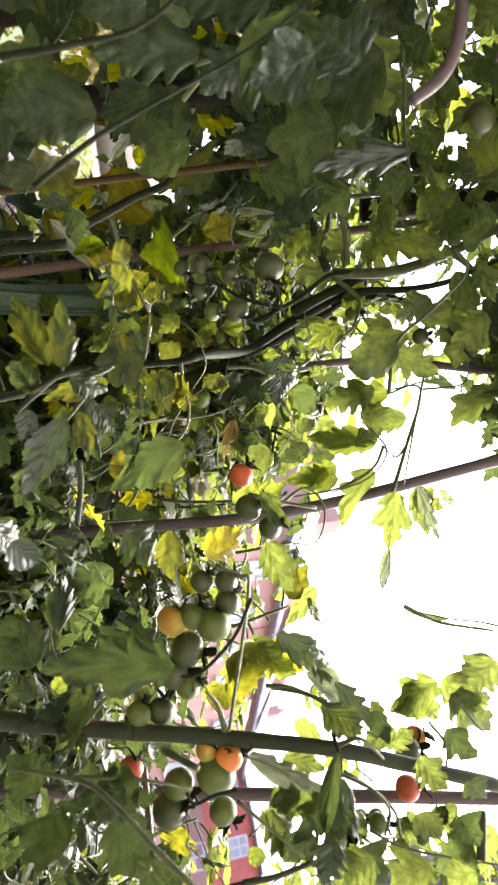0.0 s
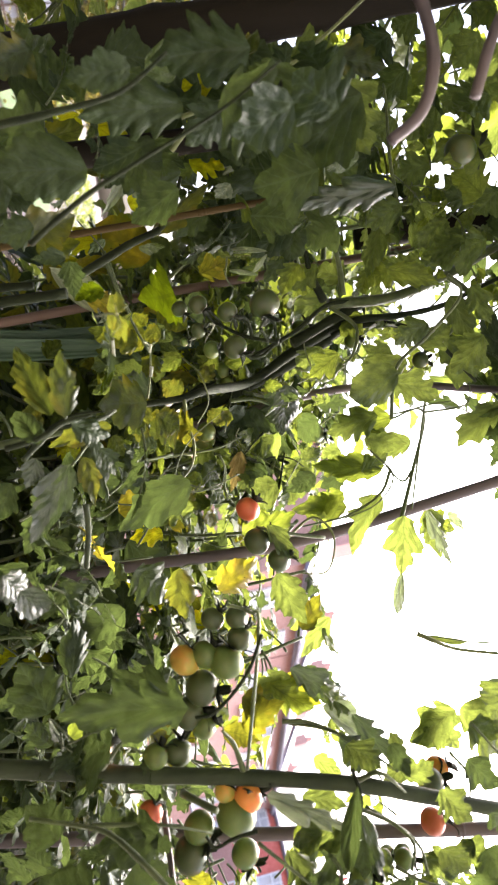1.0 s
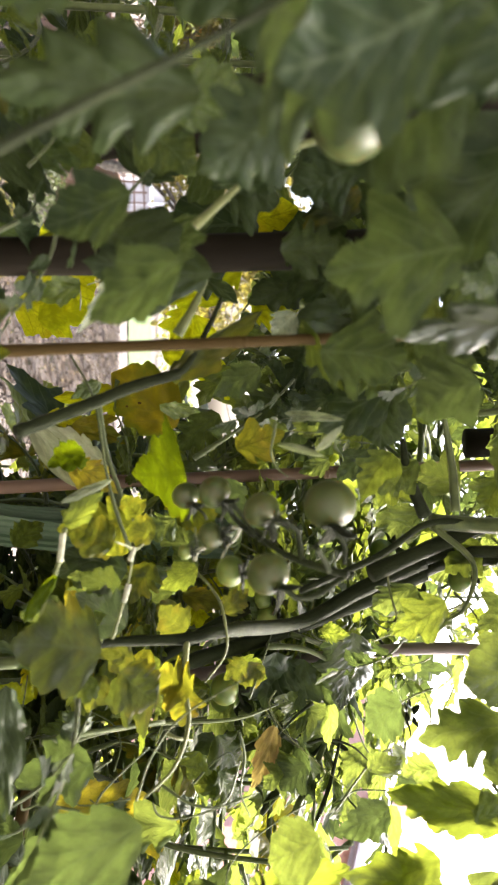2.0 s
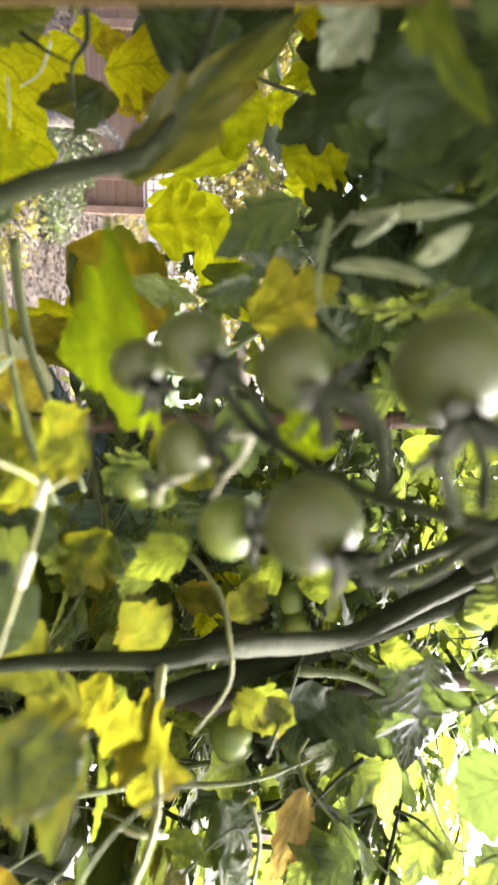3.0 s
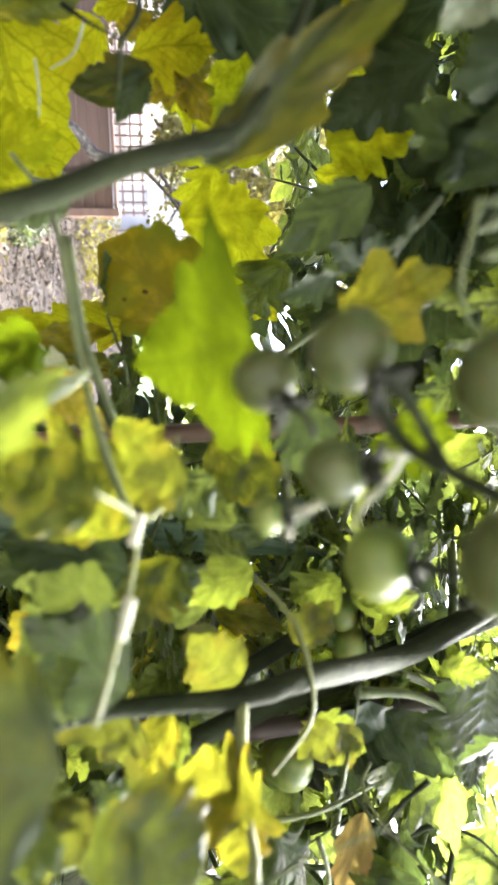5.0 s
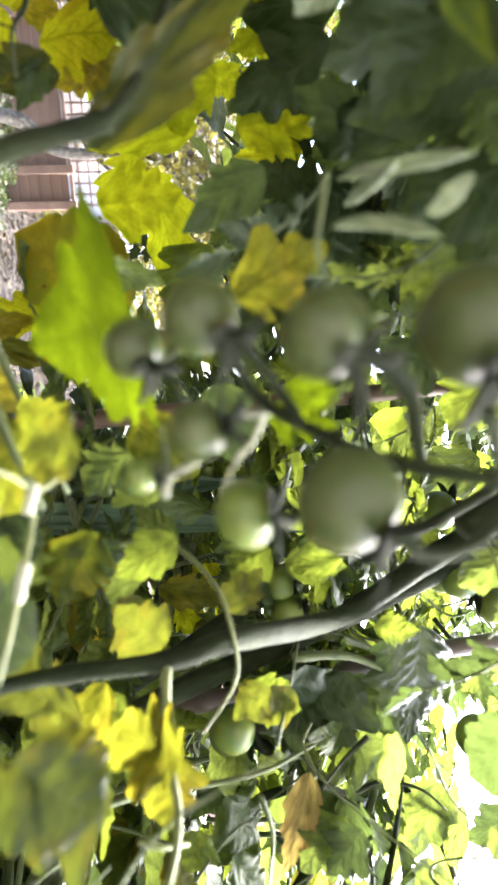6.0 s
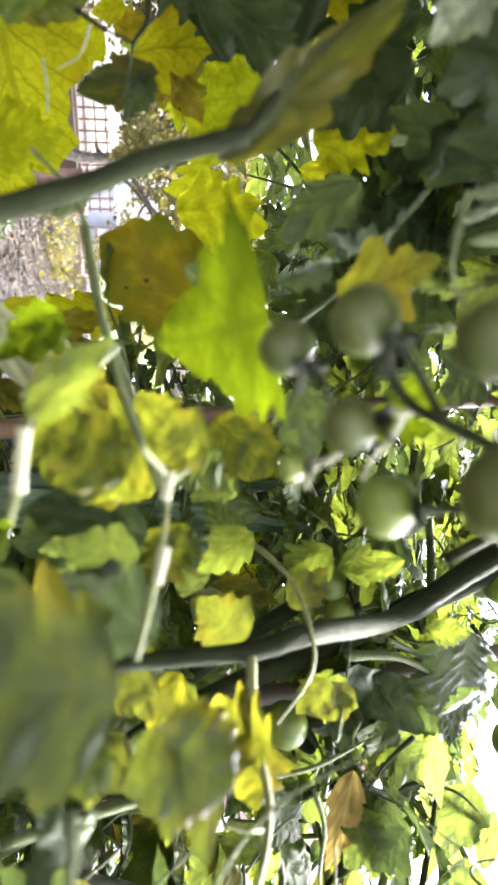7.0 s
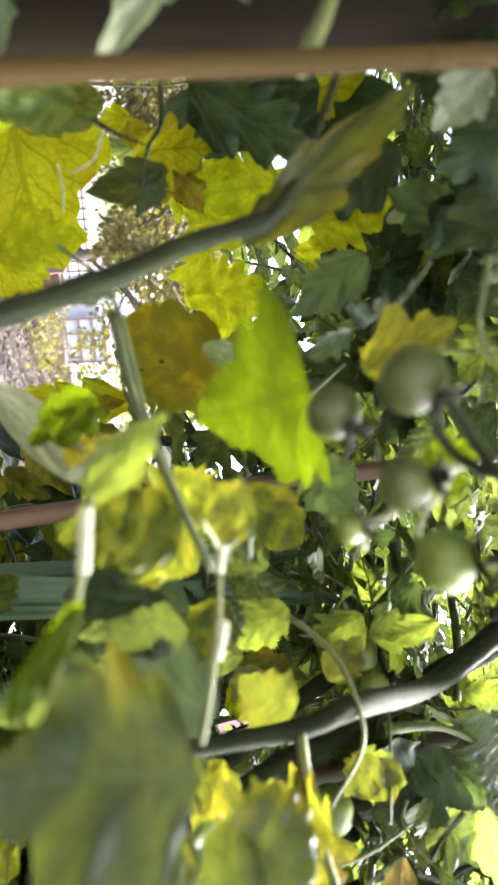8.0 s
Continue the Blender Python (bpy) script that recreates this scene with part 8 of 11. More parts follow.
leaf(plant_left, (0.113, 1.062, 1.629), (0.145, 1.070, 1.656), 0.035, (-0.18, -0.92, -0.34), 'toothed', 'lime')
leaf(plant_left, (0.072, 0.585, 1.413), (0.042, 0.608, 1.436), 0.033, (0.38, -0.89, -0.25), 'toothed', 'fresh')
leaf(plant_left, (0.071, 0.721, 1.474), (0.074, 0.701, 1.449), 0.027, (-0.12, -0.96, 0.25), 'toothed', 'yellow')
leaf(plant_left, (-0.185, 0.473, 1.442), (-0.172, 0.460, 1.486), 0.047, (0.49, -0.81, 0.32), 'lobed', 'lime')
leaf(plant_left, (-0.175, 0.480, 1.526), (-0.162, 0.463, 1.571), 0.047, (0.47, -0.87, 0.17), 'lobed', 'lemon')
leaf(plant_left, (-0.120, 0.502, 1.441), (-0.121, 0.483, 1.489), 0.047, (0.52, -0.85, -0.03), 'lobed', 'lime')
leaf(plant_left, (-0.095, 0.514, 1.551), (-0.086, 0.492, 1.598), 0.047, (0.36, -0.89, -0.27), 'lobed', 'lime')
leaf(plant_left, (-0.201, 0.459, 1.624), (-0.195, 0.431, 1.666), 0.047, (0.44, -0.76, -0.47), 'lobed', 'lemon')
leaf(plant_left, (-0.128, 0.492, 1.632), (-0.122, 0.464, 1.677), 0.047, (0.50, -0.67, -0.55), 'lobed', 'lime')
leaf(plant_left, (0.016, 0.240, 1.454), (0.004, 0.250, 1.498), 0.038, (0.35, -0.91, 0.22), 'lobed', 'shade')
leaf(plant_left, (0.027, 0.255, 1.460), (0.021, 0.266, 1.496), 0.028, (0.35, -0.92, 0.18), 'toothed', 'olive')
leaf(plant_centre, (0.035, 0.377, 1.940), (0.055, 0.376, 1.869), 0.057, (0.29, -0.89, -0.36), 'lobed', 'green')
leaf(plant_centre, (0.048, 0.437, 1.887), (0.028, 0.453, 1.845), 0.038, (0.14, -0.95, -0.28), 'toothed', 'green')
leaf(plant_centre, (-0.011, 0.450, 1.847), (0.049, 0.442, 1.817), 0.032, (0.12, -0.87, -0.48), 'toothed', 'green')
leaf(plant_centre, (0.038, 0.484, 1.805), (0.015, 0.512, 1.771), 0.046, (-0.12, -0.99, -0.04), 'lobed', 'green')
leaf(plant_centre, (-0.050, 0.292, 1.893), (-0.028, 0.297, 1.846), 0.038, (0.31, -0.86, -0.40), 'lobed', 'fresh')
leaf(plant_centre, (-0.095, 0.297, 1.887), (-0.081, 0.311, 1.870), 0.043, (-0.01, -0.77, -0.64), 'lobed', 'green')
leaf(plant_centre, (0.014, 0.287, 1.884), (-0.014, 0.290, 1.858), 0.046, (0.07, -0.99, -0.14), 'lobed', 'fresh')
leaf(plant_centre, (-0.067, 0.312, 1.792), (-0.056, 0.322, 1.790), 0.028, (0.29, -0.84, -0.47), 'toothed', 'green')
leaf(plant_centre, (-0.077, 0.225, 1.712), (-0.002, 0.195, 1.730), 0.060, (0.52, -0.76, -0.39), 'lobed', 'green')
leaf(plant_centre, (-0.052, 0.227, 1.691), (-0.010, 0.232, 1.717), 0.051, (0.40, -0.90, -0.18), 'lobed', 'deep')
leaf(plant_centre, (-0.071, 0.222, 1.729), (-0.042, 0.232, 1.691), 0.050, (0.47, -0.87, -0.17), 'toothed', 'green')
leaf(plant_left, (-0.050, 0.188, 1.623), (-0.049, 0.173, 1.648), 0.019, (0.50, -0.86, -0.08), 'toothed', 'fresh')
leaf(plant_back, (0.170, 0.165, 1.469), (0.125, 0.150, 1.475), 0.022, (0.11, -0.97, 0.23), 'toothed', 'mottled')
leaf(plant_left, (0.167, 0.167, 1.460), (0.105, 0.189, 1.441), 0.027, (0.14, -0.96, 0.23), 'toothed', 'mottled')
leaf(plant_back, (0.185, 0.168, 1.448), (0.156, 0.181, 1.437), 0.022, (-0.06, -0.79, 0.61), 'broad', 'deep')
leaf(plant_back, (0.174, 0.164, 1.472), (0.187, 0.184, 1.498), 0.022, (-0.24, -0.92, 0.32), 'toothed', 'deep')
stem(plant_centre, [(0.3676, 0.4896, 1.8286), (0.2988, 0.5091, 1.8682), (0.2261, 0.5294, 1.9056), (0.2214, 0.5375, 1.8636)], 0.0030, 0.0012, STEM, 'side_stem', 11)
stem(plant_centre, [(0.2261, 0.5294, 1.9056), (0.2248, 0.5189, 1.9637), (0.1948, 0.5288, 1.9806)], 0.0020, 0.0008, STEM, 'side_stem', 79)
stem(plant_centre, [(0.2988, 0.5091, 1.8682), (0.3122, 0.5109, 1.8514), (0.2860, 0.5074, 1.8281)], 0.0019, 0.0008, STEM, 'side_stem', 6)
stem(plant_back, [(0.3346, 0.4015, 1.6572), (0.3195, 0.4162, 1.6961), (0.3447, 0.4103, 1.7156), (0.3825, 0.4095, 1.7011), (0.3782, 0.4169, 1.6628)], 0.0019, 0.0008, STALK, 'leaf_stalk', 3)
stem(plant_back, [(0.2907, 0.4773, 1.8228), (0.3178, 0.4781, 1.8050), (0.3346, 0.4656, 1.7531), (0.3352, 0.4564, 1.6917)], 0.0022, 0.0010, STEM, 'leaf_stalk', 46)
stem(plant_left, [(0.1913, 0.2529, 1.4260), (0.1788, 0.2521, 1.4366), (0.1660, 0.2481, 1.4652), (0.1668, 0.2431, 1.4920)], 0.0023, 0.0007, STEM_SHADED, 'side_stem', 79)
stem(plant_left, [(-0.0559, 0.2261, 1.5928), (-0.0719, 0.2122, 1.6622), (-0.0992, 0.2007, 1.7149), (-0.1584, 0.1807, 1.8029)], 0.0020, 0.0009, STALK, 'side_stem', 29)
# highlight along the main stem, painted as a thin pale tube
stem(plant_centre, [(0.1566, 0.4880, 1.5728), (0.1521, 0.5023, 1.6049), (0.1487, 0.5401, 1.6356), (0.1444, 0.5858, 1.6733), (0.1415, 0.6072, 1.6944)], 0.0017, 0.0009, STEM_LIT, 'stem_highlight', 64)

# small dark twigs, curled leaf edges, fuzzy joints and a painted glare strip
stem(plant_left, [(-0.1121, 0.3799, 1.5403), (-0.0999, 0.3966, 1.5395), (-0.0898, 0.4022, 1.5328), (-0.0906, 0.4247, 1.5286)], 0.0016, 0.0006, STEM_SHADED, 'leaf_stalk', 9)
stem(plant_left, [(-0.1046, 0.3994, 1.5095), (-0.0965, 0.4011, 1.5214), (-0.0908, 0.4018, 1.5329)], 0.0011, 0.0004, STEM_SHADED, 'leaf_stalk', 63)
leaf(plant_left, (-0.104, 0.427, 1.543), (-0.109, 0.440, 1.501), 0.019, (0.42, -0.90, 0.10), 'toothed', 'shade')
leaf(plant_left, (-0.105, 0.428, 1.539), (-0.085, 0.435, 1.525), 0.018, (0.57, -0.81, -0.14), 'toothed', 'deep')
stem(plant_left, [(-0.1361, 0.4293, 1.5117), (-0.1230, 0.4361, 1.5059), (-0.1218, 0.4441, 1.4939)], 0.0007, 0.0004, FUZZ, 'leaf_edge', 88)
stem(plant_left, [(-0.1266, 0.4432, 1.4867), (-0.1123, 0.4459, 1.4887), (-0.1032, 0.4535, 1.4876)], 0.0007, 0.0004, FUZZ, 'leaf_edge', 88)
leaf(plant_left, (-0.014, 0.472, 1.449), (0.040, 0.474, 1.496), 0.021, (0.43, -0.86, 0.27), 'blade', 'silver')
leaf(plant_left, (-0.039, 0.528, 1.449), (-0.039, 0.547, 1.481), 0.020, (0.54, -0.79, 0.27), 'toothed', 'lemon')
leaf(plant_left, (-0.032, 0.538, 1.469), (-0.043, 0.555, 1.512), 0.021, (0.62, -0.75, 0.24), 'toothed', 'amber')
stem(plant_centre, [(0.1062, 0.3953, 1.5420), (0.1014, 0.3938, 1.5433), (0.0976, 0.3936, 1.5445)], 0.0019, 0.0015, FUZZ, 'joint_and_glare', 94)
stem(plant_centre, [(0.1211, 0.3948, 1.5417), (0.1266, 0.3956, 1.5404), (0.1317, 0.3973, 1.5391)], 0.0021, 0.0016, FUZZ, 'joint_and_glare', 43)
# pale sleeve painting the white glare on the near stalk, no joint here
stem(plant_centre, [(0.0935, 0.3591, 1.5063), (0.1021, 0.3609, 1.5056), (0.1096, 0.3633, 1.5047)], 0.0019, 0.0018, FUZZ, 'joint_and_glare', 26)

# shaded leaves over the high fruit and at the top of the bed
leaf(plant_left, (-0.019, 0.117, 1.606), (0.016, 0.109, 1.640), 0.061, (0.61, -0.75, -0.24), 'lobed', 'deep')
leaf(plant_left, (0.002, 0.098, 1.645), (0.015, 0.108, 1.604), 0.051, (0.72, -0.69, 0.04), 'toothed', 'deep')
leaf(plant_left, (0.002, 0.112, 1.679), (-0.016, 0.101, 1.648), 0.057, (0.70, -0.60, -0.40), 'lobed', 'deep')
spray(plant_centre, (-0.029, 0.325, 1.813), (0.037, -0.024, 0.033), 0.047, 'green', 1)
spray(plant_centre, (-0.041, 0.398, 1.868), (0.010, -0.003, 0.064), 0.055, 'fresh', 0)
spray(plant_centre, (-0.043, 0.372, 1.784), (0.042, 0.003, 0.036), 0.047, 'green', 3)
spray(plant_centre, (-0.053, 0.446, 1.835), (0.019, 0.010, 0.058), 0.052, 'green', 2)
spray(plant_centre, (-0.034, 0.376, 1.760), (0.047, -0.026, -0.038), 0.056, 'deep', 3)
spray(plant_centre, (-0.043, 0.450, 1.807), (0.017, 0.004, -0.018), 0.022, 'deep', 1)
spray(plant_centre, (-0.018, 0.349, 1.900), (0.043, 0.008, -0.032), 0.046, 'fresh', 0)
spray(plant_centre, (-0.025, 0.419, 1.965), (0.027, -0.006, -0.032), 0.036, 'deep', 2)
spray(plant_centre, (-0.036, 0.309, 1.903), (-0.023, 0.013, -0.027), 0.032, 'green', 2)
spray(plant_centre, (-0.048, 0.380, 1.970), (-0.048, 0.010, -0.021), 0.045, 'deep', 0)
spray(plant_centre, (-0.003, 0.495, 1.874), (0.042, 0.021, 0.054), 0.061, 'green', 2)
spray(plant_centre, (0.000, 0.566, 1.932), (0.026, -0.030, 0.046), 0.052, 'fresh', 3)
spray(plant_centre, (-0.025, 0.380, 1.735), (0.009, 0.021, -0.046), 0.043, 'deep', 1)
spray(plant_centre, (-0.033, 0.454, 1.779), (-0.002, -0.019, -0.050), 0.046, 'green', 4)
spray(plant_left, (-0.029, 0.415, 1.656), (0.044, 0.006, -0.042), 0.052, 'deep', 1)
spray(plant_left, (-0.036, 0.491, 1.691), (0.031, -0.024, -0.039), 0.047, 'deep', 0)
spray(plant_left, (-0.005, 0.424, 1.706), (0.028, 0.025, -0.044), 0.049, 'green', 3)
spray(plant_left, (-0.007, 0.498, 1.747), (0.013, -0.009, -0.044), 0.040, 'fresh', 0)
spray(plant_centre, (0.035, 0.520, 1.998), (0.072, -0.009, 0.023), 0.065, 'fresh', 2)
spray(plant_centre, (0.044, 0.588, 2.066), (0.050, -0.037, 0.023), 0.056, 'fresh', 0)
spray(plant_centre, (0.094, 0.533, 1.899), (0.025, -0.001, -0.068), 0.062, 'green', 0)
spray(plant_centre, (0.108, 0.602, 1.957), (-0.007, 0.019, -0.050), 0.046, 'fresh', 1)
spray(plant_centre, (0.117, 0.542, 1.834), (0.058, -0.009, -0.041), 0.061, 'green', 3)
spray(plant_centre, (0.134, 0.613, 1.887), (0.032, -0.012, -0.030), 0.039, 'fresh', 2)
spray(plant_centre, (0.158, 0.522, 1.759), (0.047, 0.024, -0.045), 0.059, 'deep', 2)
spray(plant_centre, (0.177, 0.593, 1.805), (0.020, 0.022, -0.034), 0.039, 'green', 2)
spray(plant_centre, (-0.095, 0.258, 1.820), (-0.007, -0.012, 0.026), 0.025, 'green', 3)
spray(plant_centre, (-0.121, 0.331, 1.879), (-0.040, 0.003, 0.053), 0.056, 'fresh', 4)
spray(plant_centre, (-0.068, 0.305, 1.830), (-0.020, -0.011, 0.020), 0.026, 'green', 2)
spray(plant_centre, (-0.086, 0.378, 1.889), (-0.075, 0.045, 0.071), 0.096, 'deep', 2)
spray(plant_centre, (-0.001, 0.387, 1.907), (0.046, -0.030, 0.013), 0.048, 'green', 3)
spray(plant_centre, (-0.004, 0.457, 1.971), (0.015, 0.006, 0.054), 0.048, 'green', 0)
spray(plant_side, (0.424, 0.286, 1.427), (0.039, 0.001, 0.033), 0.043, 'deep', 3)
spray(plant_side, (0.438, 0.447, 1.373), (0.021, -0.026, 0.056), 0.055, 'deep', 3)
spray(plant_side, (0.386, 0.340, 1.465), (0.047, 0.025, -0.034), 0.054, 'deep', 3)
spray(plant_side, (0.467, 0.431, 1.490), (0.044, -0.023, -0.026), 0.047, 'deep', 2)
spray(plant_side, (0.502, 0.361, 1.438), (0.055, 0.007, 0.013), 0.048, 'deep', 4)
spray(plant_side, (0.494, 0.314, 1.385), (-0.041, 0.038, -0.024), 0.052, 'deep', 3)
spray(plant_side, (0.636, 0.417, 1.462), (-0.048, -0.003, 0.036), 0.051, 'deep', 3)
spray(plant_side, (0.645, 0.384, 1.424), (0.013, 0.006, -0.050), 0.044, 'deep', 1)
spray(plant_side, (0.648, 0.435, 1.346), (0.006, 0.039, -0.070), 0.069, 'deep', 3)
spray(plant_side, (0.689, 0.397, 1.382), (0.044, 0.025, 0.038), 0.054, 'deep', 0)
spray(plant_side, (0.621, 0.272, 1.478), (-0.056, -0.008, 0.009), 0.049, 'deep', 0)
spray(plant_side, (0.643, 0.313, 1.573), (-0.009, 0.033, 0.054), 0.055, 'fresh', 2)
spray(plant_side, (0.575, 0.268, 1.615), (0.025, 0.023, 0.044), 0.047, 'green', 0)
spray(plant_side, (0.662, 0.300, 1.638), (0.066, 0.035, -0.023), 0.066, 'fresh', 1)
spray(plant_side, (0.472, 0.276, 1.580), (0.049, 0.017, -0.000), 0.044, 'fresh', 4)
spray(plant_side, (0.499, 0.288, 1.629), (-0.006, -0.020, 0.036), 0.035, 'green', 4)
spray(plant_side, (0.575, 0.402, 1.558), (-0.014, 0.007, -0.055), 0.049, 'fresh', 4)
spray(plant_side, (0.567, 0.363, 1.505), (-0.063, -0.024, 0.016), 0.059, 'deep', 0)
spray(plant_side, (0.563, 0.240, 1.684), (-0.009, 0.052, -0.028), 0.051, 'fresh', 2)
spray(plant_side, (0.635, 0.245, 1.736), (0.057, 0.022, 0.053), 0.069, 'fresh', 4)
spray(plant_side, (0.673, 0.304, 1.815), (0.058, 0.012, 0.050), 0.066, 'green', 3)
spray(plant_side, (0.648, 0.232, 1.694), (-0.004, 0.042, -0.022), 0.040, 'fresh', 4)
stem(plant_centre, [(0.2396, 0.5724, 1.4719), (0.2319, 0.5793, 1.5058), (0.2295, 0.5980, 1.5522), (0.2304, 0.6170, 1.6198), (0.2205, 0.6334, 1.6634)], 0.0033, 0.0010, STEM, 'side_stem', 56)
stem(plant_centre, [(0.2528, 0.6750, 1.6692), (0.2674, 0.6997, 1.6964), (0.2644, 0.7084, 1.7223), (0.2728, 0.7101, 1.7515), (0.2906, 0.7151, 1.7715)], 0.0027, 0.0007, STEM_SHADED, 'side_stem', 48)
stem(plant_centre, [(0.3397, 0.7013, 1.7089), (0.3072, 0.7113, 1.7263), (0.2732, 0.7107, 1.7371), (0.2566, 0.7157, 1.7441)], 0.0027, 0.0009, STEM_SHADED, 'side_stem', 26)
stem(plant_centre, [(0.2400, 0.6094, 1.6236), (0.2627, 0.6165, 1.6293), (0.2933, 0.6263, 1.6257), (0.3160, 0.6332, 1.6346)], 0.0018, 0.0006, STEM, 'side_stem', 14)
stem(plant_centre, [(0.1529, 0.6921, 1.7777), (0.1715, 0.6975, 1.7934), (0.1781, 0.6989, 1.8137), (0.1803, 0.7091, 1.8433)], 0.0020, 0.0008, STEM_SHADED, 'side_stem', 69)
stem(plant_centre, [(0.0948, 0.6842, 1.7738), (0.1336, 0.6965, 1.7763), (0.1524, 0.7018, 1.7964), (0.1469, 0.6992, 1.8216)], 0.0015, 0.0005, STEM, 'side_stem', 0)
stem(plant_centre, [(0.1655, 0.6058, 1.6513), (0.1690, 0.6162, 1.6869), (0.1831, 0.6303, 1.7157), (0.1996, 0.6353, 1.7207)], 0.0033, 0.0009, STEM, 'side_stem', 59)
stem(plant_centre, [(0.2196, 0.6320, 1.6975), (0.2322, 0.6365, 1.6809), (0.2469, 0.6313, 1.6629)], 0.0019, 0.0007, STEM_SHADED, 'side_stem', 38)
leaf(plant_centre, (0.172, 0.618, 1.661), (0.227, 0.653, 1.648), 0.071, (0.02, -0.94, 0.34), 'lobed', 'deep')
leaf(plant_centre, (0.180, 0.641, 1.692), (0.235, 0.656, 1.675), 0.058, (-0.10, -1.00, -0.01), 'lobed', 'deep')
leaf(plant_centre, (0.179, 0.590, 1.621), (0.192, 0.576, 1.647), 0.031, (-0.02, -1.00, 0.03), 'toothed', 'fresh')
leaf(plant_centre, (0.280, 0.644, 1.606), (0.317, 0.672, 1.634), 0.038, (-0.29, -0.95, 0.13), 'lobed', 'green')
leaf(plant_centre, (0.259, 0.627, 1.588), (0.290, 0.650, 1.577), 0.033, (-0.25, -0.96, 0.10), 'lobed', 'fresh')
leaf(plant_centre, (0.277, 0.650, 1.691), (0.299, 0.649, 1.665), 0.038, (-0.13, -0.99, 0.08), 'lobed', 'deep')
leaf(plant_centre, (0.309, 0.690, 1.744), (0.360, 0.738, 1.740), 0.043, (-0.25, -0.97, -0.01), 'lobed', 'green')
leaf(plant_centre, (0.274, 0.664, 1.567), (0.308, 0.676, 1.585), 0.033, (-0.39, -0.81, 0.45), 'toothed', 'yellow')
leaf(plant_centre, (0.214, 0.562, 1.536), (0.196, 0.548, 1.508), 0.030, (0.15, -0.98, 0.15), 'toothed', 'green')
leaf(plant_centre, (0.172, 0.548, 1.553), (0.196, 0.584, 1.528), 0.027, (-0.15, -0.97, 0.16), 'toothed', 'fresh')
leaf(plant_centre, (0.174, 0.571, 1.505), (0.205, 0.605, 1.530), 0.040, (0.20, -0.98, 0.04), 'toothed', 'fresh')
leaf(plant_centre, (0.150, 0.640, 1.724), (0.164, 0.655, 1.751), 0.030, (0.28, -0.91, -0.29), 'lobed', 'fresh')
leaf(plant_centre, (0.109, 0.677, 1.821), (0.124, 0.689, 1.794), 0.025, (0.14, -0.97, -0.18), 'toothed', 'fresh')
leaf(plant_centre, (0.182, 0.732, 1.815), (0.204, 0.766, 1.860), 0.035, (0.15, -0.93, -0.34), 'toothed', 'fresh')
leaf(plant_centre, (0.102, 0.565, 1.638), (0.116, 0.599, 1.612), 0.033, (0.11, -0.99, 0.08), 'lobed', 'fresh')
leaf(plant_centre, (0.118, 0.552, 1.564), (0.105, 0.568, 1.531), 0.031, (0.17, -0.96, 0.22), 'lobed', 'green')
tomato(plant_centre, (0.2167, 0.6968, 1.6146), 0.0356, 'unripe', (0.42, 0.35, 0.84))
tomato(plant_centre, (0.1265, 0.6614, 1.8156), 0.0298, 'unripe', (-0.19, 0.39, 0.90))
tomato(plant_centre, (0.1229, 0.6616, 1.7769), 0.0241, 'unripe', (-0.28, -0.36, 0.89))
spray(plant_side, (0.394, 0.261, 1.406), (-0.043, 0.027, -0.007), 0.044, 'deep', 0)
spray(plant_side, (0.433, 0.257, 1.388), (0.031, -0.033, 0.016), 0.041, 'deep', 3)
spray(plant_side, (0.462, 0.212, 1.434), (-0.065, -0.018, 0.007), 0.058, 'deep', 2)
spray(plant_side, (0.482, 0.203, 1.402), (-0.017, 0.003, 0.041), 0.038, 'deep', 2)
spray(plant_side, (0.518, 0.300, 1.449), (-0.003, -0.013, 0.072), 0.062, 'deep', 1)
spray(plant_side, (0.529, 0.239, 1.418), (0.055, 0.060, -0.075), 0.094, 'deep', 1)
spray(plant_side, (0.548, 0.200, 1.453), (0.046, 0.011, -0.043), 0.055, 'deep', 2)
spray(plant_side, (0.536, 0.206, 1.390), (-0.019, 0.034, 0.014), 0.035, 'deep', 0)
spray(plant_side, (0.480, 0.187, 1.442), (-0.008, -0.037, 0.050), 0.054, 'deep', 0)
spray(plant_side, (0.584, 0.277, 1.467), (0.008, -0.015, 0.070), 0.061, 'deep', 2)
spray(plant_side, (0.409, 0.202, 1.425), (-0.014, -0.036, 0.041), 0.048, 'deep', 3)
spray(plant_side, (0.422, 0.260, 1.473), (-0.017, 0.027, 0.057), 0.056, 'deep', 3)
spray(plant_side, (0.501, 0.305, 1.365), (0.048, 0.004, -0.027), 0.047, 'deep', 2)
spray(plant_side, (0.516, 0.155, 1.494), (0.068, 0.049, -0.028), 0.075, 'deep', 1)
spray(plant_side, (0.559, 0.196, 1.435), (-0.038, -0.026, 0.052), 0.059, 'deep', 3)
spray(plant_side, (0.347, 0.273, 1.397), (-0.012, 0.004, -0.059), 0.051, 'deep', 1)
spray(plant_back, (0.290, 0.192, 1.430), (0.027, 0.026, 0.039), 0.046, 'deep', 3)
spray(plant_back, (0.292, 0.328, 1.456), (0.012, 0.048, -0.072), 0.074, 'deep', 4)
spray(plant_back, (0.221, 0.292, 1.425), (-0.011, 0.003, -0.050), 0.043, 'deep', 0)
spray(plant_back, (0.321, 0.262, 1.462), (-0.063, 0.012, -0.019), 0.057, 'deep', 2)

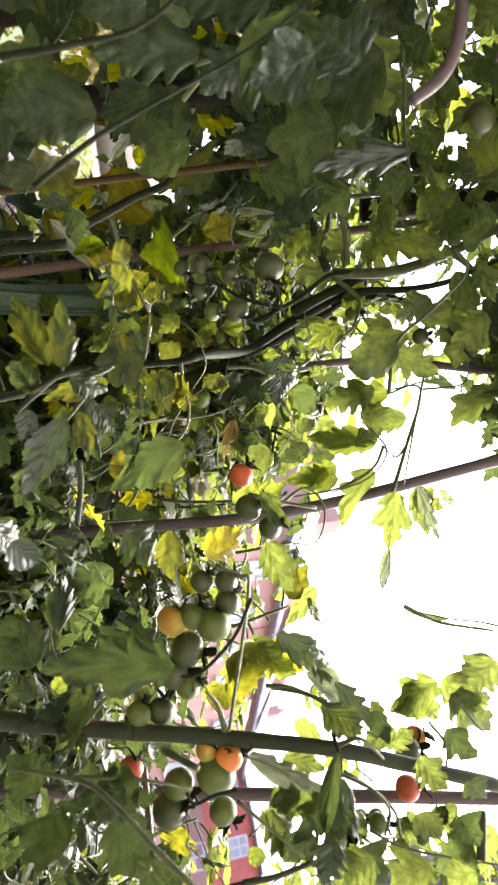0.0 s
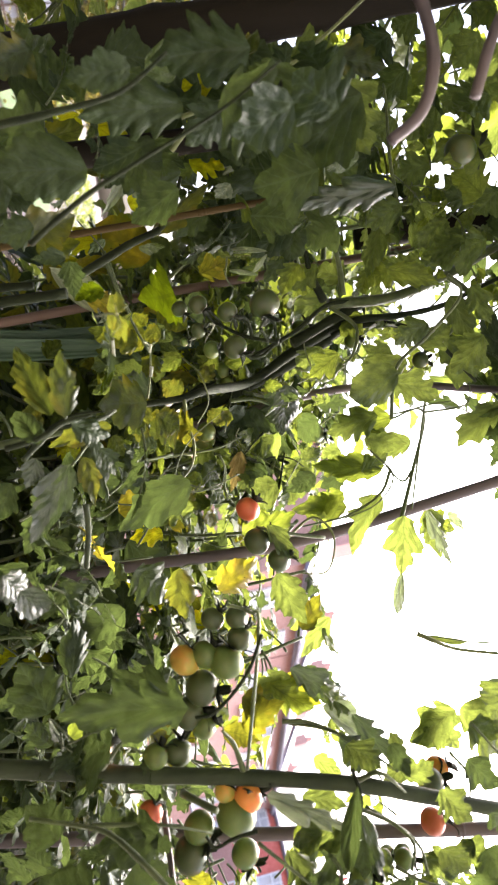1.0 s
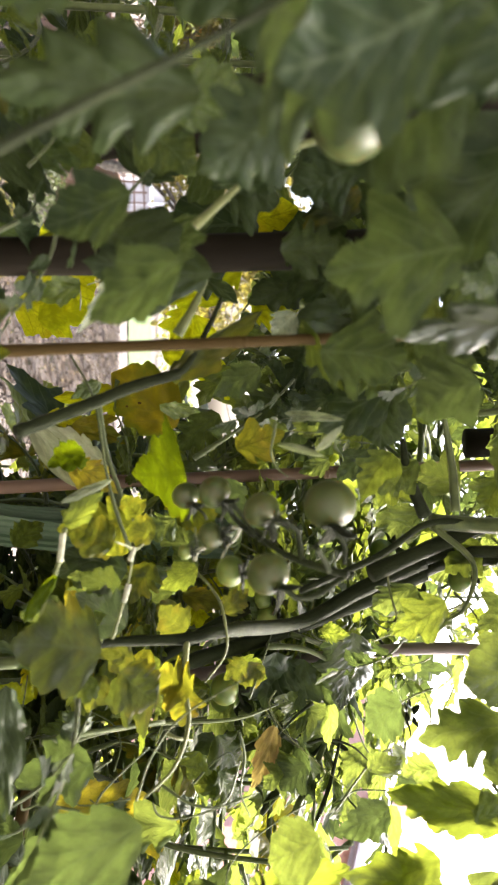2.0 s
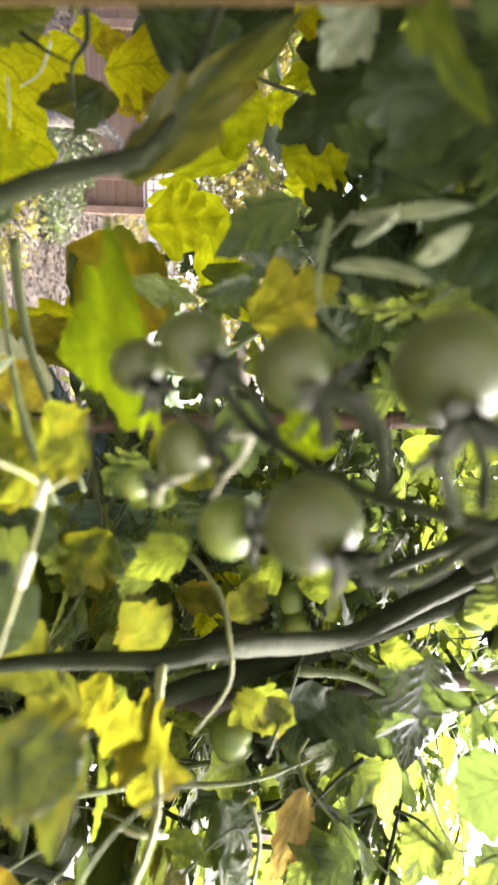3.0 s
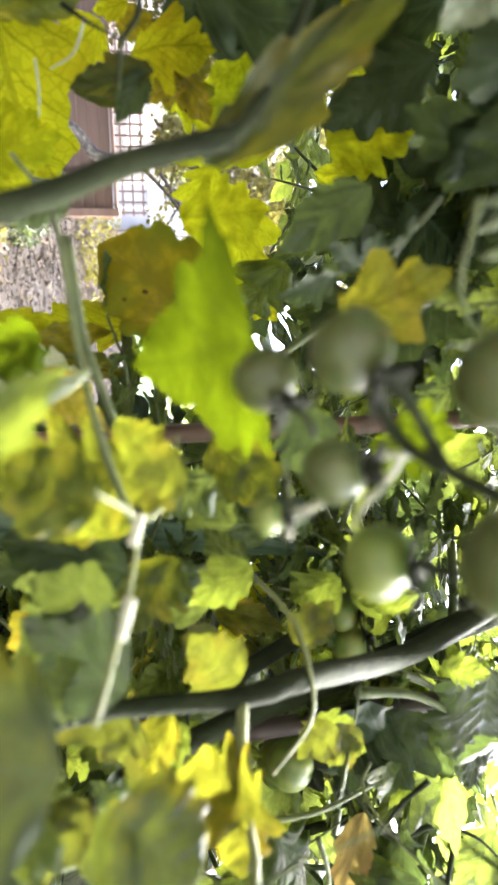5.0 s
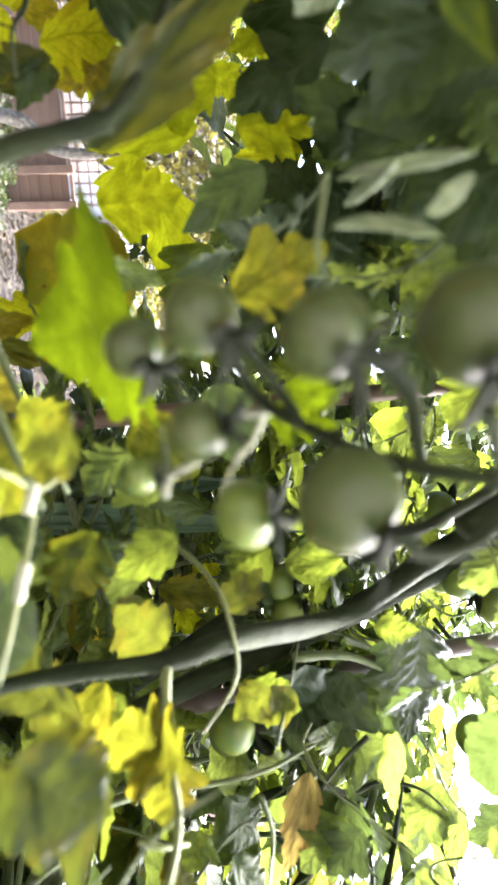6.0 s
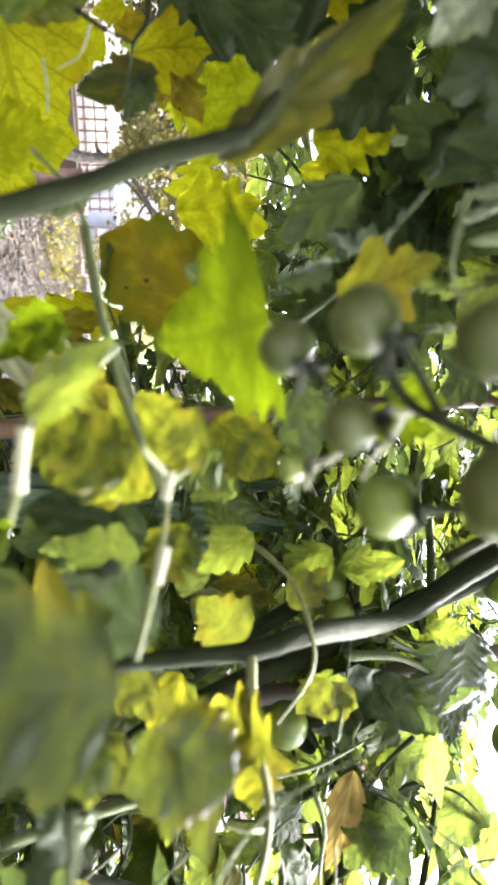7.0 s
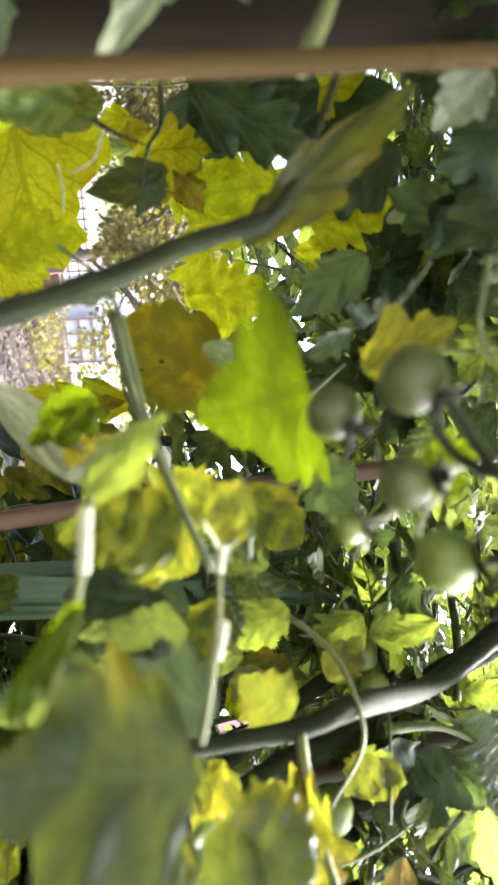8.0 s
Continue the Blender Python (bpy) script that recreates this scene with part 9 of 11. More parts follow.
# leaves behind the fruit truss and the stems
spray(plant_centre, (-0.044, 0.757, 1.587), (-0.031, -0.030, 0.060), 0.063, 'green', 2)
spray(plant_centre, (0.003, 0.690, 1.632), (0.031, 0.055, 0.052), 0.070, 'green', 0)
spray(plant_centre, (0.006, 0.766, 1.592), (0.007, -0.000, -0.054), 0.046, 'green', 1)
spray(plant_centre, (-0.013, 0.783, 1.545), (0.070, -0.005, 0.025), 0.064, 'fresh', 3)
spray(plant_centre, (-0.070, 0.793, 1.623), (0.048, -0.009, 0.041), 0.054, 'deep', 0)
spray(plant_centre, (0.005, 0.809, 1.701), (0.059, 0.004, -0.009), 0.051, 'deep', 2)
spray(plant_centre, (-0.012, 0.739, 1.599), (-0.023, 0.008, -0.064), 0.059, 'deep', 4)
spray(plant_centre, (-0.020, 0.801, 1.574), (0.001, -0.037, 0.053), 0.055, 'green', 0)
spray(plant_centre, (-0.017, 0.804, 1.594), (0.025, 0.059, 0.044), 0.066, 'deep', 2)
spray(plant_centre, (-0.008, 0.739, 1.607), (0.033, 0.025, 0.051), 0.055, 'green', 1)
spray(plant_centre, (0.012, 0.713, 1.655), (0.055, 0.048, -0.017), 0.063, 'green', 1)
spray(plant_centre, (-0.068, 0.785, 1.659), (-0.040, -0.034, -0.036), 0.054, 'deep', 2)
spray(plant_centre, (0.002, 0.743, 1.607), (0.010, -0.033, 0.052), 0.053, 'fresh', 3)
spray(plant_centre, (-0.019, 0.800, 1.597), (-0.041, -0.035, 0.011), 0.047, 'deep', 0)
spray(plant_centre, (-0.034, 0.745, 1.722), (-0.025, -0.001, -0.069), 0.063, 'fresh', 1)
spray(plant_centre, (0.081, 0.771, 1.732), (0.051, -0.004, 0.038), 0.054, 'deep', 2)
spray(plant_centre, (0.009, 0.698, 1.700), (-0.055, 0.006, 0.042), 0.059, 'green', 3)
spray(plant_centre, (0.095, 0.791, 1.659), (0.047, 0.041, 0.023), 0.057, 'fresh', 4)
spray(plant_centre, (0.071, 0.849, 1.798), (0.009, 0.055, -0.040), 0.058, 'fresh', 0)
spray(plant_centre, (0.097, 0.724, 1.712), (-0.000, 0.037, 0.063), 0.062, 'deep', 0)
spray(plant_centre, (0.019, 0.804, 1.834), (0.019, 0.042, -0.054), 0.060, 'green', 0)
spray(plant_centre, (0.049, 0.746, 1.665), (-0.020, -0.034, 0.044), 0.050, 'green', 3)
spray(plant_centre, (0.127, 0.792, 1.797), (0.025, 0.007, -0.052), 0.049, 'fresh', 4)
spray(plant_centre, (0.110, 0.824, 1.716), (0.049, 0.010, 0.037), 0.053, 'deep', 4)
spray(plant_centre, (0.098, 0.775, 1.803), (0.044, 0.039, 0.020), 0.053, 'deep', 3)
spray(plant_centre, (0.024, 0.695, 1.791), (-0.051, -0.027, 0.035), 0.057, 'fresh', 1)
spray(plant_centre, (0.082, 0.849, 1.733), (0.043, 0.063, -0.021), 0.068, 'fresh', 0)
spray(plant_centre, (0.027, 0.746, 1.701), (0.046, 0.047, 0.013), 0.057, 'green', 2)
spray(plant_centre, (0.018, 0.703, 1.773), (0.035, 0.046, -0.009), 0.050, 'deep', 1)
spray(plant_centre, (0.034, 0.761, 1.807), (0.060, 0.040, 0.008), 0.062, 'fresh', 4)
spray(plant_centre, (0.117, 0.878, 1.793), (0.033, 0.025, -0.036), 0.046, 'deep', 4)
spray(plant_centre, (0.186, 0.865, 1.779), (0.024, 0.013, -0.055), 0.053, 'deep', 4)
spray(plant_centre, (0.076, 0.905, 1.866), (-0.057, -0.038, -0.019), 0.061, 'fresh', 4)
spray(plant_centre, (0.111, 0.971, 1.816), (-0.047, 0.000, -0.038), 0.052, 'fresh', 4)
spray(plant_centre, (0.240, 1.021, 1.855), (-0.059, 0.006, -0.052), 0.067, 'green', 2)
spray(plant_centre, (0.329, 0.879, 1.824), (-0.051, -0.018, 0.038), 0.056, 'green', 4)
spray(plant_centre, (0.141, 0.804, 1.858), (0.003, 0.025, -0.055), 0.051, 'fresh', 3)
spray(plant_centre, (0.132, 0.858, 1.880), (0.066, 0.023, 0.041), 0.069, 'deep', 3)
spray(plant_centre, (0.142, 0.917, 1.873), (-0.070, -0.011, -0.005), 0.061, 'fresh', 1)
spray(plant_centre, (0.198, 0.911, 1.781), (0.044, 0.009, 0.045), 0.054, 'fresh', 0)
spray(plant_centre, (0.235, 0.831, 1.810), (0.051, 0.024, 0.008), 0.048, 'deep', 3)
spray(plant_centre, (0.138, 0.945, 1.805), (-0.059, 0.009, -0.018), 0.053, 'fresh', 1)
spray(plant_centre, (0.266, 0.803, 1.873), (-0.060, 0.011, 0.011), 0.053, 'green', 1)
spray(plant_centre, (0.139, 0.772, 1.883), (0.046, 0.031, 0.061), 0.070, 'green', 2)
spray(plant_centre, (0.075, 0.819, 1.923), (-0.038, 0.028, 0.079), 0.078, 'deep', 3)
spray(plant_centre, (0.189, 0.781, 1.765), (-0.028, 0.002, -0.042), 0.043, 'fresh', 0)
spray(plant_centre, (0.279, 1.006, 1.816), (-0.011, -0.001, -0.089), 0.077, 'deep', 4)
spray(plant_centre, (0.318, 0.857, 1.821), (0.036, 0.025, -0.028), 0.044, 'green', 2)
spray(plant_centre, (0.189, 0.811, 1.758), (-0.051, -0.036, -0.033), 0.060, 'fresh', 0)
spray(plant_centre, (0.066, 0.903, 1.947), (0.004, 0.019, 0.072), 0.063, 'deep', 4)
spray(plant_left, (-0.087, 0.606, 1.679), (0.038, 0.040, 0.004), 0.047, 'green', 3)
spray(plant_left, (-0.193, 0.698, 1.603), (0.009, -0.020, -0.053), 0.049, 'deep', 1)
spray(plant_left, (-0.113, 0.610, 1.661), (0.023, 0.059, 0.019), 0.056, 'green', 0)
spray(plant_left, (-0.097, 0.673, 1.655), (0.029, 0.055, 0.034), 0.060, 'green', 4)
spray(plant_left, (-0.155, 0.647, 1.687), (-0.005, 0.002, -0.048), 0.041, 'deep', 2)
spray(plant_centre, (-0.002, 0.677, 1.915), (0.069, 0.002, -0.031), 0.064, 'green', 0)
spray(plant_centre, (0.035, 0.731, 1.872), (0.071, 0.014, 0.004), 0.062, 'green', 0)
spray(plant_centre, (-0.037, 0.708, 2.145), (-0.073, 0.017, 0.079), 0.092, 'fresh', 0)
spray(plant_centre, (0.050, 0.727, 1.968), (-0.039, 0.013, -0.075), 0.073, 'green', 3)
spray(plant_centre, (-0.049, 0.697, 2.066), (-0.002, 0.042, -0.062), 0.064, 'fresh', 3)
spray(plant_centre, (-0.066, 0.691, 1.981), (0.049, 0.021, -0.033), 0.053, 'green', 1)
spray(plant_centre, (-0.050, 0.733, 1.969), (-0.110, 0.058, -0.034), 0.109, 'deep', 4)
spray(plant_centre, (-0.044, 0.787, 2.058), (-0.076, -0.002, 0.046), 0.076, 'deep', 3)
spray(plant_centre, (-0.087, 0.770, 1.950), (0.072, 0.020, 0.012), 0.065, 'deep', 0)
spray(plant_centre, (-0.026, 0.738, 2.041), (0.001, 0.024, -0.087), 0.077, 'green', 0)
spray(plant_centre, (0.049, 0.790, 2.075), (-0.041, 0.035, 0.101), 0.097, 'green', 1)
spray(plant_centre, (0.008, 0.686, 1.946), (0.049, 0.000, 0.051), 0.060, 'fresh', 1)
spray(plant_centre, (-0.017, 0.768, 2.161), (0.068, -0.005, 0.047), 0.071, 'deep', 3)
spray(plant_centre, (-0.113, 0.711, 2.006), (-0.034, 0.006, -0.088), 0.080, 'deep', 0)
spray(plant_centre, (-0.100, 0.701, 1.927), (-0.038, -0.019, 0.056), 0.060, 'fresh', 0)
spray(plant_centre, (-0.061, 0.756, 1.962), (0.098, -0.039, -0.005), 0.089, 'deep', 2)
spray(plant_centre, (-0.062, 0.734, 2.113), (0.070, -0.016, 0.039), 0.069, 'fresh', 2)
spray(plant_centre, (0.106, 0.754, 1.887), (-0.053, -0.007, 0.101), 0.097, 'green', 2)
spray(plant_centre, (0.078, 0.833, 1.883), (0.085, 0.002, -0.017), 0.074, 'green', 1)
spray(plant_centre, (0.037, 0.722, 1.931), (0.073, 0.011, 0.090), 0.099, 'fresh', 4)
spray(plant_centre, (0.061, 0.683, 1.891), (-0.048, 0.011, -0.048), 0.058, 'fresh', 1)
spray(plant_centre, (-0.102, 0.676, 1.900), (-0.090, 0.017, 0.033), 0.083, 'fresh', 0)
spray(plant_centre, (0.069, 0.725, 1.987), (0.026, 0.047, -0.087), 0.086, 'green', 2)
spray(plant_centre, (-0.007, 0.774, 2.143), (0.056, 0.016, -0.075), 0.081, 'deep', 2)
spray(plant_centre, (0.117, 0.717, 2.060), (0.077, 0.010, -0.051), 0.079, 'green', 2)
spray(plant_centre, (0.116, 0.682, 1.869), (0.075, -0.024, 0.064), 0.087, 'fresh', 2)
spray(plant_left, (-0.138, 0.686, 1.994), (-0.098, 0.042, 0.094), 0.121, 'green', 1)
spray(plant_left, (-0.147, 0.672, 1.867), (0.010, 0.039, -0.084), 0.079, 'deep', 4)
spray(plant_left, (-0.147, 0.532, 1.972), (-0.073, -0.003, 0.012), 0.063, 'green', 2)
spray(plant_left, (-0.181, 0.623, 1.833), (-0.056, 0.002, -0.007), 0.048, 'green', 3)
spray(plant_left, (-0.087, 0.493, 1.946), (-0.086, 0.029, 0.032), 0.082, 'green', 0)
spray(plant_left, (-0.135, 0.599, 1.869), (0.065, 0.006, 0.064), 0.078, 'deep', 1)
spray(plant_left, (-0.069, 0.508, 1.923), (0.064, 0.013, -0.026), 0.060, 'green', 2)
spray(plant_left, (-0.138, 0.566, 1.912), (-0.018, 0.014, -0.079), 0.070, 'deep', 1)
spray(plant_left, (-0.195, 0.628, 1.907), (-0.051, 0.033, 0.107), 0.105, 'deep', 4)
spray(plant_left, (-0.177, 0.622, 1.938), (0.047, -0.009, 0.055), 0.062, 'deep', 0)
leaf(plant_side, (0.375, 0.176, 1.421), (0.339, 0.189, 1.404), 0.047, (-0.38, -0.73, 0.57), 'toothed', 'deep')
leaf(plant_side, (0.464, 0.146, 1.485), (0.473, 0.165, 1.436), 0.040, (-0.52, -0.82, 0.24), 'toothed', 'deep')
leaf(plant_side, (0.490, 0.143, 1.432), (0.487, 0.169, 1.395), 0.044, (-0.64, -0.65, 0.40), 'toothed', 'deep')
leaf(plant_side, (0.481, 0.148, 1.463), (0.514, 0.126, 1.482), 0.043, (-0.53, -0.85, 0.06), 'toothed', 'deep')
leaf(plant_side, (0.450, 0.149, 1.418), (0.435, 0.174, 1.394), 0.035, (-0.43, -0.86, 0.28), 'toothed', 'deep')
leaf(plant_side, (0.528, 0.146, 1.504), (0.537, 0.141, 1.472), 0.041, (-0.43, -0.87, 0.25), 'lobed', 'deep')
leaf(plant_side, (0.413, 0.186, 1.459), (0.434, 0.221, 1.411), 0.047, (-0.64, -0.73, 0.26), 'lobed', 'deep')
stem(plant_side, [(0.6029, 0.5089, 2.0505), (0.5729, 0.5258, 1.9734), (0.5618, 0.5355, 1.9262), (0.5427, 0.5483, 1.8656)], 0.0020, 0.0006, STEM, 'leaf_stalk', 33)
stem(plant_side, [(0.4691, 0.1897, 1.7428), (0.4997, 0.1833, 1.7623), (0.5205, 0.1784, 1.7784)], 0.0012, 0.0005, STEM, 'leaf_stalk', 0)
leaf(plant_centre, (-0.027, 0.468, 1.553), (-0.027, 0.497, 1.590), 0.019, (0.72, -0.69, 0.01), 'toothed', 'fresh')

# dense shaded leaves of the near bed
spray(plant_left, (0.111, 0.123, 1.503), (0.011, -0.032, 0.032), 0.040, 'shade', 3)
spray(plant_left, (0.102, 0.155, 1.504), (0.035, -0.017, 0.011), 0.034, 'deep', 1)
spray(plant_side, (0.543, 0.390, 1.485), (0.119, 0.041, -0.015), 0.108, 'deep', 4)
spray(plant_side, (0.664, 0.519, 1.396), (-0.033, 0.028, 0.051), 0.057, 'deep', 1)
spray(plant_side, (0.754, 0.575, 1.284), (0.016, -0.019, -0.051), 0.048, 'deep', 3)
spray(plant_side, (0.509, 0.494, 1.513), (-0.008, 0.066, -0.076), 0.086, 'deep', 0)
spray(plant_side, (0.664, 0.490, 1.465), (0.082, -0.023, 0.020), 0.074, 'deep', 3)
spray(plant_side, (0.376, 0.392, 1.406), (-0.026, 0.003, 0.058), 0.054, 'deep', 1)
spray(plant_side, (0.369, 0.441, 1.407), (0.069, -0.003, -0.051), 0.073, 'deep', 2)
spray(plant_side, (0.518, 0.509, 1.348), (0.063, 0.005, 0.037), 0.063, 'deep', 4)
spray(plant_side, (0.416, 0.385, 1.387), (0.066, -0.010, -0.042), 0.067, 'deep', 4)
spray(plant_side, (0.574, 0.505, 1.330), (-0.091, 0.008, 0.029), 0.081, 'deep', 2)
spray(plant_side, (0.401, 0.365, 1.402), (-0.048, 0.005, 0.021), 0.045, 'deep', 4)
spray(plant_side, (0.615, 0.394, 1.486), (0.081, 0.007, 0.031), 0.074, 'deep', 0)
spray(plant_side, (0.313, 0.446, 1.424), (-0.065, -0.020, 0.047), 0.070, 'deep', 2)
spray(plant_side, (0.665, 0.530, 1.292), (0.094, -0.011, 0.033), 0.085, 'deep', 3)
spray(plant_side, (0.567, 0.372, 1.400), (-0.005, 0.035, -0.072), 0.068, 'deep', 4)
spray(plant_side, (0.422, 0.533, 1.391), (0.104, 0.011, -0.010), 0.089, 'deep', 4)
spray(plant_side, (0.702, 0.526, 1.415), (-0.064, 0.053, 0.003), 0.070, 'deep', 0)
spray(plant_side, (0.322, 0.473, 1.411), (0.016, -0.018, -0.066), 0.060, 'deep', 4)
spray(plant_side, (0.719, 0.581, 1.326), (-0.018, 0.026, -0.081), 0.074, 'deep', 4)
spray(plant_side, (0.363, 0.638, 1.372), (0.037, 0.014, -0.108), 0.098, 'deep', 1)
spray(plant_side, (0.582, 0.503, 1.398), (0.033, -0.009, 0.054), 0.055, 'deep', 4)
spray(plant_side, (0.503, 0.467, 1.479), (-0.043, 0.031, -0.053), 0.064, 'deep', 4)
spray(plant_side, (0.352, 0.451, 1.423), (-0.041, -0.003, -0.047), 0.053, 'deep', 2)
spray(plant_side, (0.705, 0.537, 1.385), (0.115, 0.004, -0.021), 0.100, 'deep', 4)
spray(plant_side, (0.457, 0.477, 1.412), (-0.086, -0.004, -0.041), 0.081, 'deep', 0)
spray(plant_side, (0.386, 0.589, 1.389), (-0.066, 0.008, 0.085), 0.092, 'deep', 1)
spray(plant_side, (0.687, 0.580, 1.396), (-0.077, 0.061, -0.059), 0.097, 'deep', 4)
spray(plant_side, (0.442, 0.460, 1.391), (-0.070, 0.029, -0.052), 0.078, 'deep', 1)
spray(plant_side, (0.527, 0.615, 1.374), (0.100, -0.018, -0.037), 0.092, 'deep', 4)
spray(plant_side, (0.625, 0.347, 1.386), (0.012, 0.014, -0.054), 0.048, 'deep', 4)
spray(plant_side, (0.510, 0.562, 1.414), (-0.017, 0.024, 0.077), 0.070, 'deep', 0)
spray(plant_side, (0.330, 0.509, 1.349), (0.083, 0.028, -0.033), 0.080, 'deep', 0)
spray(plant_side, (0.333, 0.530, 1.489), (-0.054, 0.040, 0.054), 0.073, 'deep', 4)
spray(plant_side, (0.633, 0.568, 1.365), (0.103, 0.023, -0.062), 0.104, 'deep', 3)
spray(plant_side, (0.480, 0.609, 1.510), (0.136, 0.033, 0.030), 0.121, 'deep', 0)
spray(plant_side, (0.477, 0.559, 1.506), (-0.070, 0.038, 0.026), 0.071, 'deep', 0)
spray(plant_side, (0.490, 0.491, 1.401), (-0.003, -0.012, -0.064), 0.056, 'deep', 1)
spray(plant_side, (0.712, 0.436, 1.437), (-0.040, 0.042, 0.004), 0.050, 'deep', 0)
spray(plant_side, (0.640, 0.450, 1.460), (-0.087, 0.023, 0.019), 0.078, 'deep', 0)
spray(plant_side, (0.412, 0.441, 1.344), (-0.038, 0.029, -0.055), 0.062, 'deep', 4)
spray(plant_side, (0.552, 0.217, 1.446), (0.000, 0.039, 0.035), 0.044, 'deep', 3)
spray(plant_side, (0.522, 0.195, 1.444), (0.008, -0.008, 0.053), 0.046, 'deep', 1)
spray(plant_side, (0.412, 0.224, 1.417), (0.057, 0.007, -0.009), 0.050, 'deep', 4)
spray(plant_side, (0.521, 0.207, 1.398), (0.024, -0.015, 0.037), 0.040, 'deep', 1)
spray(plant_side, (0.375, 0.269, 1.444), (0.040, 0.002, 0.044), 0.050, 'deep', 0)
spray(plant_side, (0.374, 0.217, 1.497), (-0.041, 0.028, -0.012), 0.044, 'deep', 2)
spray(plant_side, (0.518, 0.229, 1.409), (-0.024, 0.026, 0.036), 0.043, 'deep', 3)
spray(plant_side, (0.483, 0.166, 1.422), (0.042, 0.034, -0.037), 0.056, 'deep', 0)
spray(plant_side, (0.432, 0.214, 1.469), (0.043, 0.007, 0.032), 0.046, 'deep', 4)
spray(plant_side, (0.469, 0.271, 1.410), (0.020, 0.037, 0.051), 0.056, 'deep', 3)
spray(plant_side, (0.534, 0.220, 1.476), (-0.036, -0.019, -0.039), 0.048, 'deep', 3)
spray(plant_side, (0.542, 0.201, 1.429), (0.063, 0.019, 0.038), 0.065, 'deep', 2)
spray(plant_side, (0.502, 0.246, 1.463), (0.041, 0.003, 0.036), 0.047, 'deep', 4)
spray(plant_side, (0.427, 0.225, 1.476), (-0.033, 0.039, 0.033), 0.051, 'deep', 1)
spray(plant_side, (0.843, 0.437, 1.822), (-0.034, -0.014, 0.068), 0.066, 'deep', 2)
spray(plant_side, (0.833, 0.380, 1.808), (-0.000, 0.025, 0.071), 0.064, 'deep', 4)
spray(plant_side, (0.886, 0.490, 1.720), (0.045, -0.022, -0.051), 0.061, 'deep', 1)
spray(plant_side, (0.922, 0.475, 1.850), (-0.088, -0.022, 0.031), 0.082, 'deep', 4)
spray(plant_side, (0.840, 0.421, 1.886), (-0.001, 0.007, -0.086), 0.073, 'green', 0)
spray(plant_side, (0.747, 0.351, 1.830), (0.044, -0.031, -0.007), 0.046, 'deep', 3)
spray(plant_side, (0.751, 0.372, 1.657), (0.085, 0.008, 0.044), 0.082, 'green', 3)
spray(plant_side, (0.906, 0.506, 1.907), (-0.037, -0.006, -0.092), 0.084, 'green', 3)
spray(plant_side, (0.659, 0.263, 1.733), (-0.041, -0.001, -0.061), 0.062, 'deep', 2)
spray(plant_side, (0.802, 0.396, 1.882), (-0.016, -0.002, -0.090), 0.078, 'green', 1)
spray(plant_side, (0.815, 0.397, 1.880), (0.102, 0.024, 0.045), 0.096, 'green', 4)
spray(plant_side, (0.779, 0.390, 1.699), (0.044, 0.056, -0.049), 0.073, 'green', 2)
spray(plant_side, (0.806, 0.343, 1.804), (-0.025, -0.030, 0.045), 0.050, 'deep', 0)
spray(plant_side, (0.874, 0.503, 1.816), (-0.015, 0.027, 0.087), 0.078, 'deep', 4)
spray(plant_side, (0.750, 0.296, 1.765), (0.010, 0.053, -0.031), 0.053, 'green', 3)
spray(plant_side, (0.839, 0.491, 1.775), (0.044, -0.005, 0.088), 0.084, 'green', 2)
spray(plant_back, (0.277, 0.456, 1.444), (0.067, -0.002, -0.032), 0.063, 'deep', 0)
spray(plant_back, (0.268, 0.376, 1.430), (0.031, -0.020, 0.045), 0.049, 'spotted', 4)
spray(plant_back, (0.184, 0.359, 1.520), (0.077, -0.015, -0.002), 0.067, 'deep', 3)
spray(plant_back, (0.247, 0.486, 1.455), (-0.043, 0.042, -0.075), 0.082, 'deep', 3)
spray(plant_back, (0.294, 0.461, 1.428), (0.063, -0.015, -0.035), 0.062, 'deep', 0)
spray(plant_back, (0.235, 0.502, 1.440), (0.058, -0.012, -0.029), 0.056, 'deep', 3)
spray(plant_back, (0.187, 0.421, 1.520), (-0.036, 0.006, -0.047), 0.051, 'deep', 1)
spray(plant_back, (0.169, 0.472, 1.373), (-0.081, 0.011, -0.018), 0.071, 'deep', 2)
spray(plant_back, (0.274, 0.493, 1.475), (0.034, 0.006, -0.058), 0.057, 'deep', 2)
spray(plant_back, (0.258, 0.380, 1.384), (-0.040, -0.028, 0.069), 0.072, 'deep', 4)
spray(plant_back, (0.277, 0.412, 1.416), (-0.072, 0.043, -0.008), 0.072, 'deep', 3)
spray(plant_back, (0.274, 0.423, 1.387), (-0.037, 0.023, 0.060), 0.063, 'deep', 2)
spray(plant_back, (0.251, 0.371, 1.449), (0.056, -0.007, 0.003), 0.048, 'deep', 4)
spray(plant_back, (0.253, 0.432, 1.469), (-0.040, 0.015, 0.069), 0.069, 'deep', 2)
stem(plant_left, [(0.0427, 0.3647, 1.3472), (0.0434, 0.3532, 1.4099), (0.0450, 0.3418, 1.4714)], 0.0048, 0.0053, STEM_SHADED, 'main_stem', 21)
stem(plant_left, [(0.1845, 0.1720, 1.4254), (0.1813, 0.1681, 1.4484), (0.1722, 0.1651, 1.4692), (0.1712, 0.1619, 1.4874)], 0.0023, 0.0008, STEM_SHADED, 'leaf_stalk', 4)
stem(plant_left, [(-0.0098, 0.1219, 1.4622), (-0.0120, 0.1150, 1.5013), (-0.0174, 0.1082, 1.5409), (-0.0368, 0.1042, 1.5724)], 0.0026, 0.0011, STEM_SHADED, 'side_stem', 48)
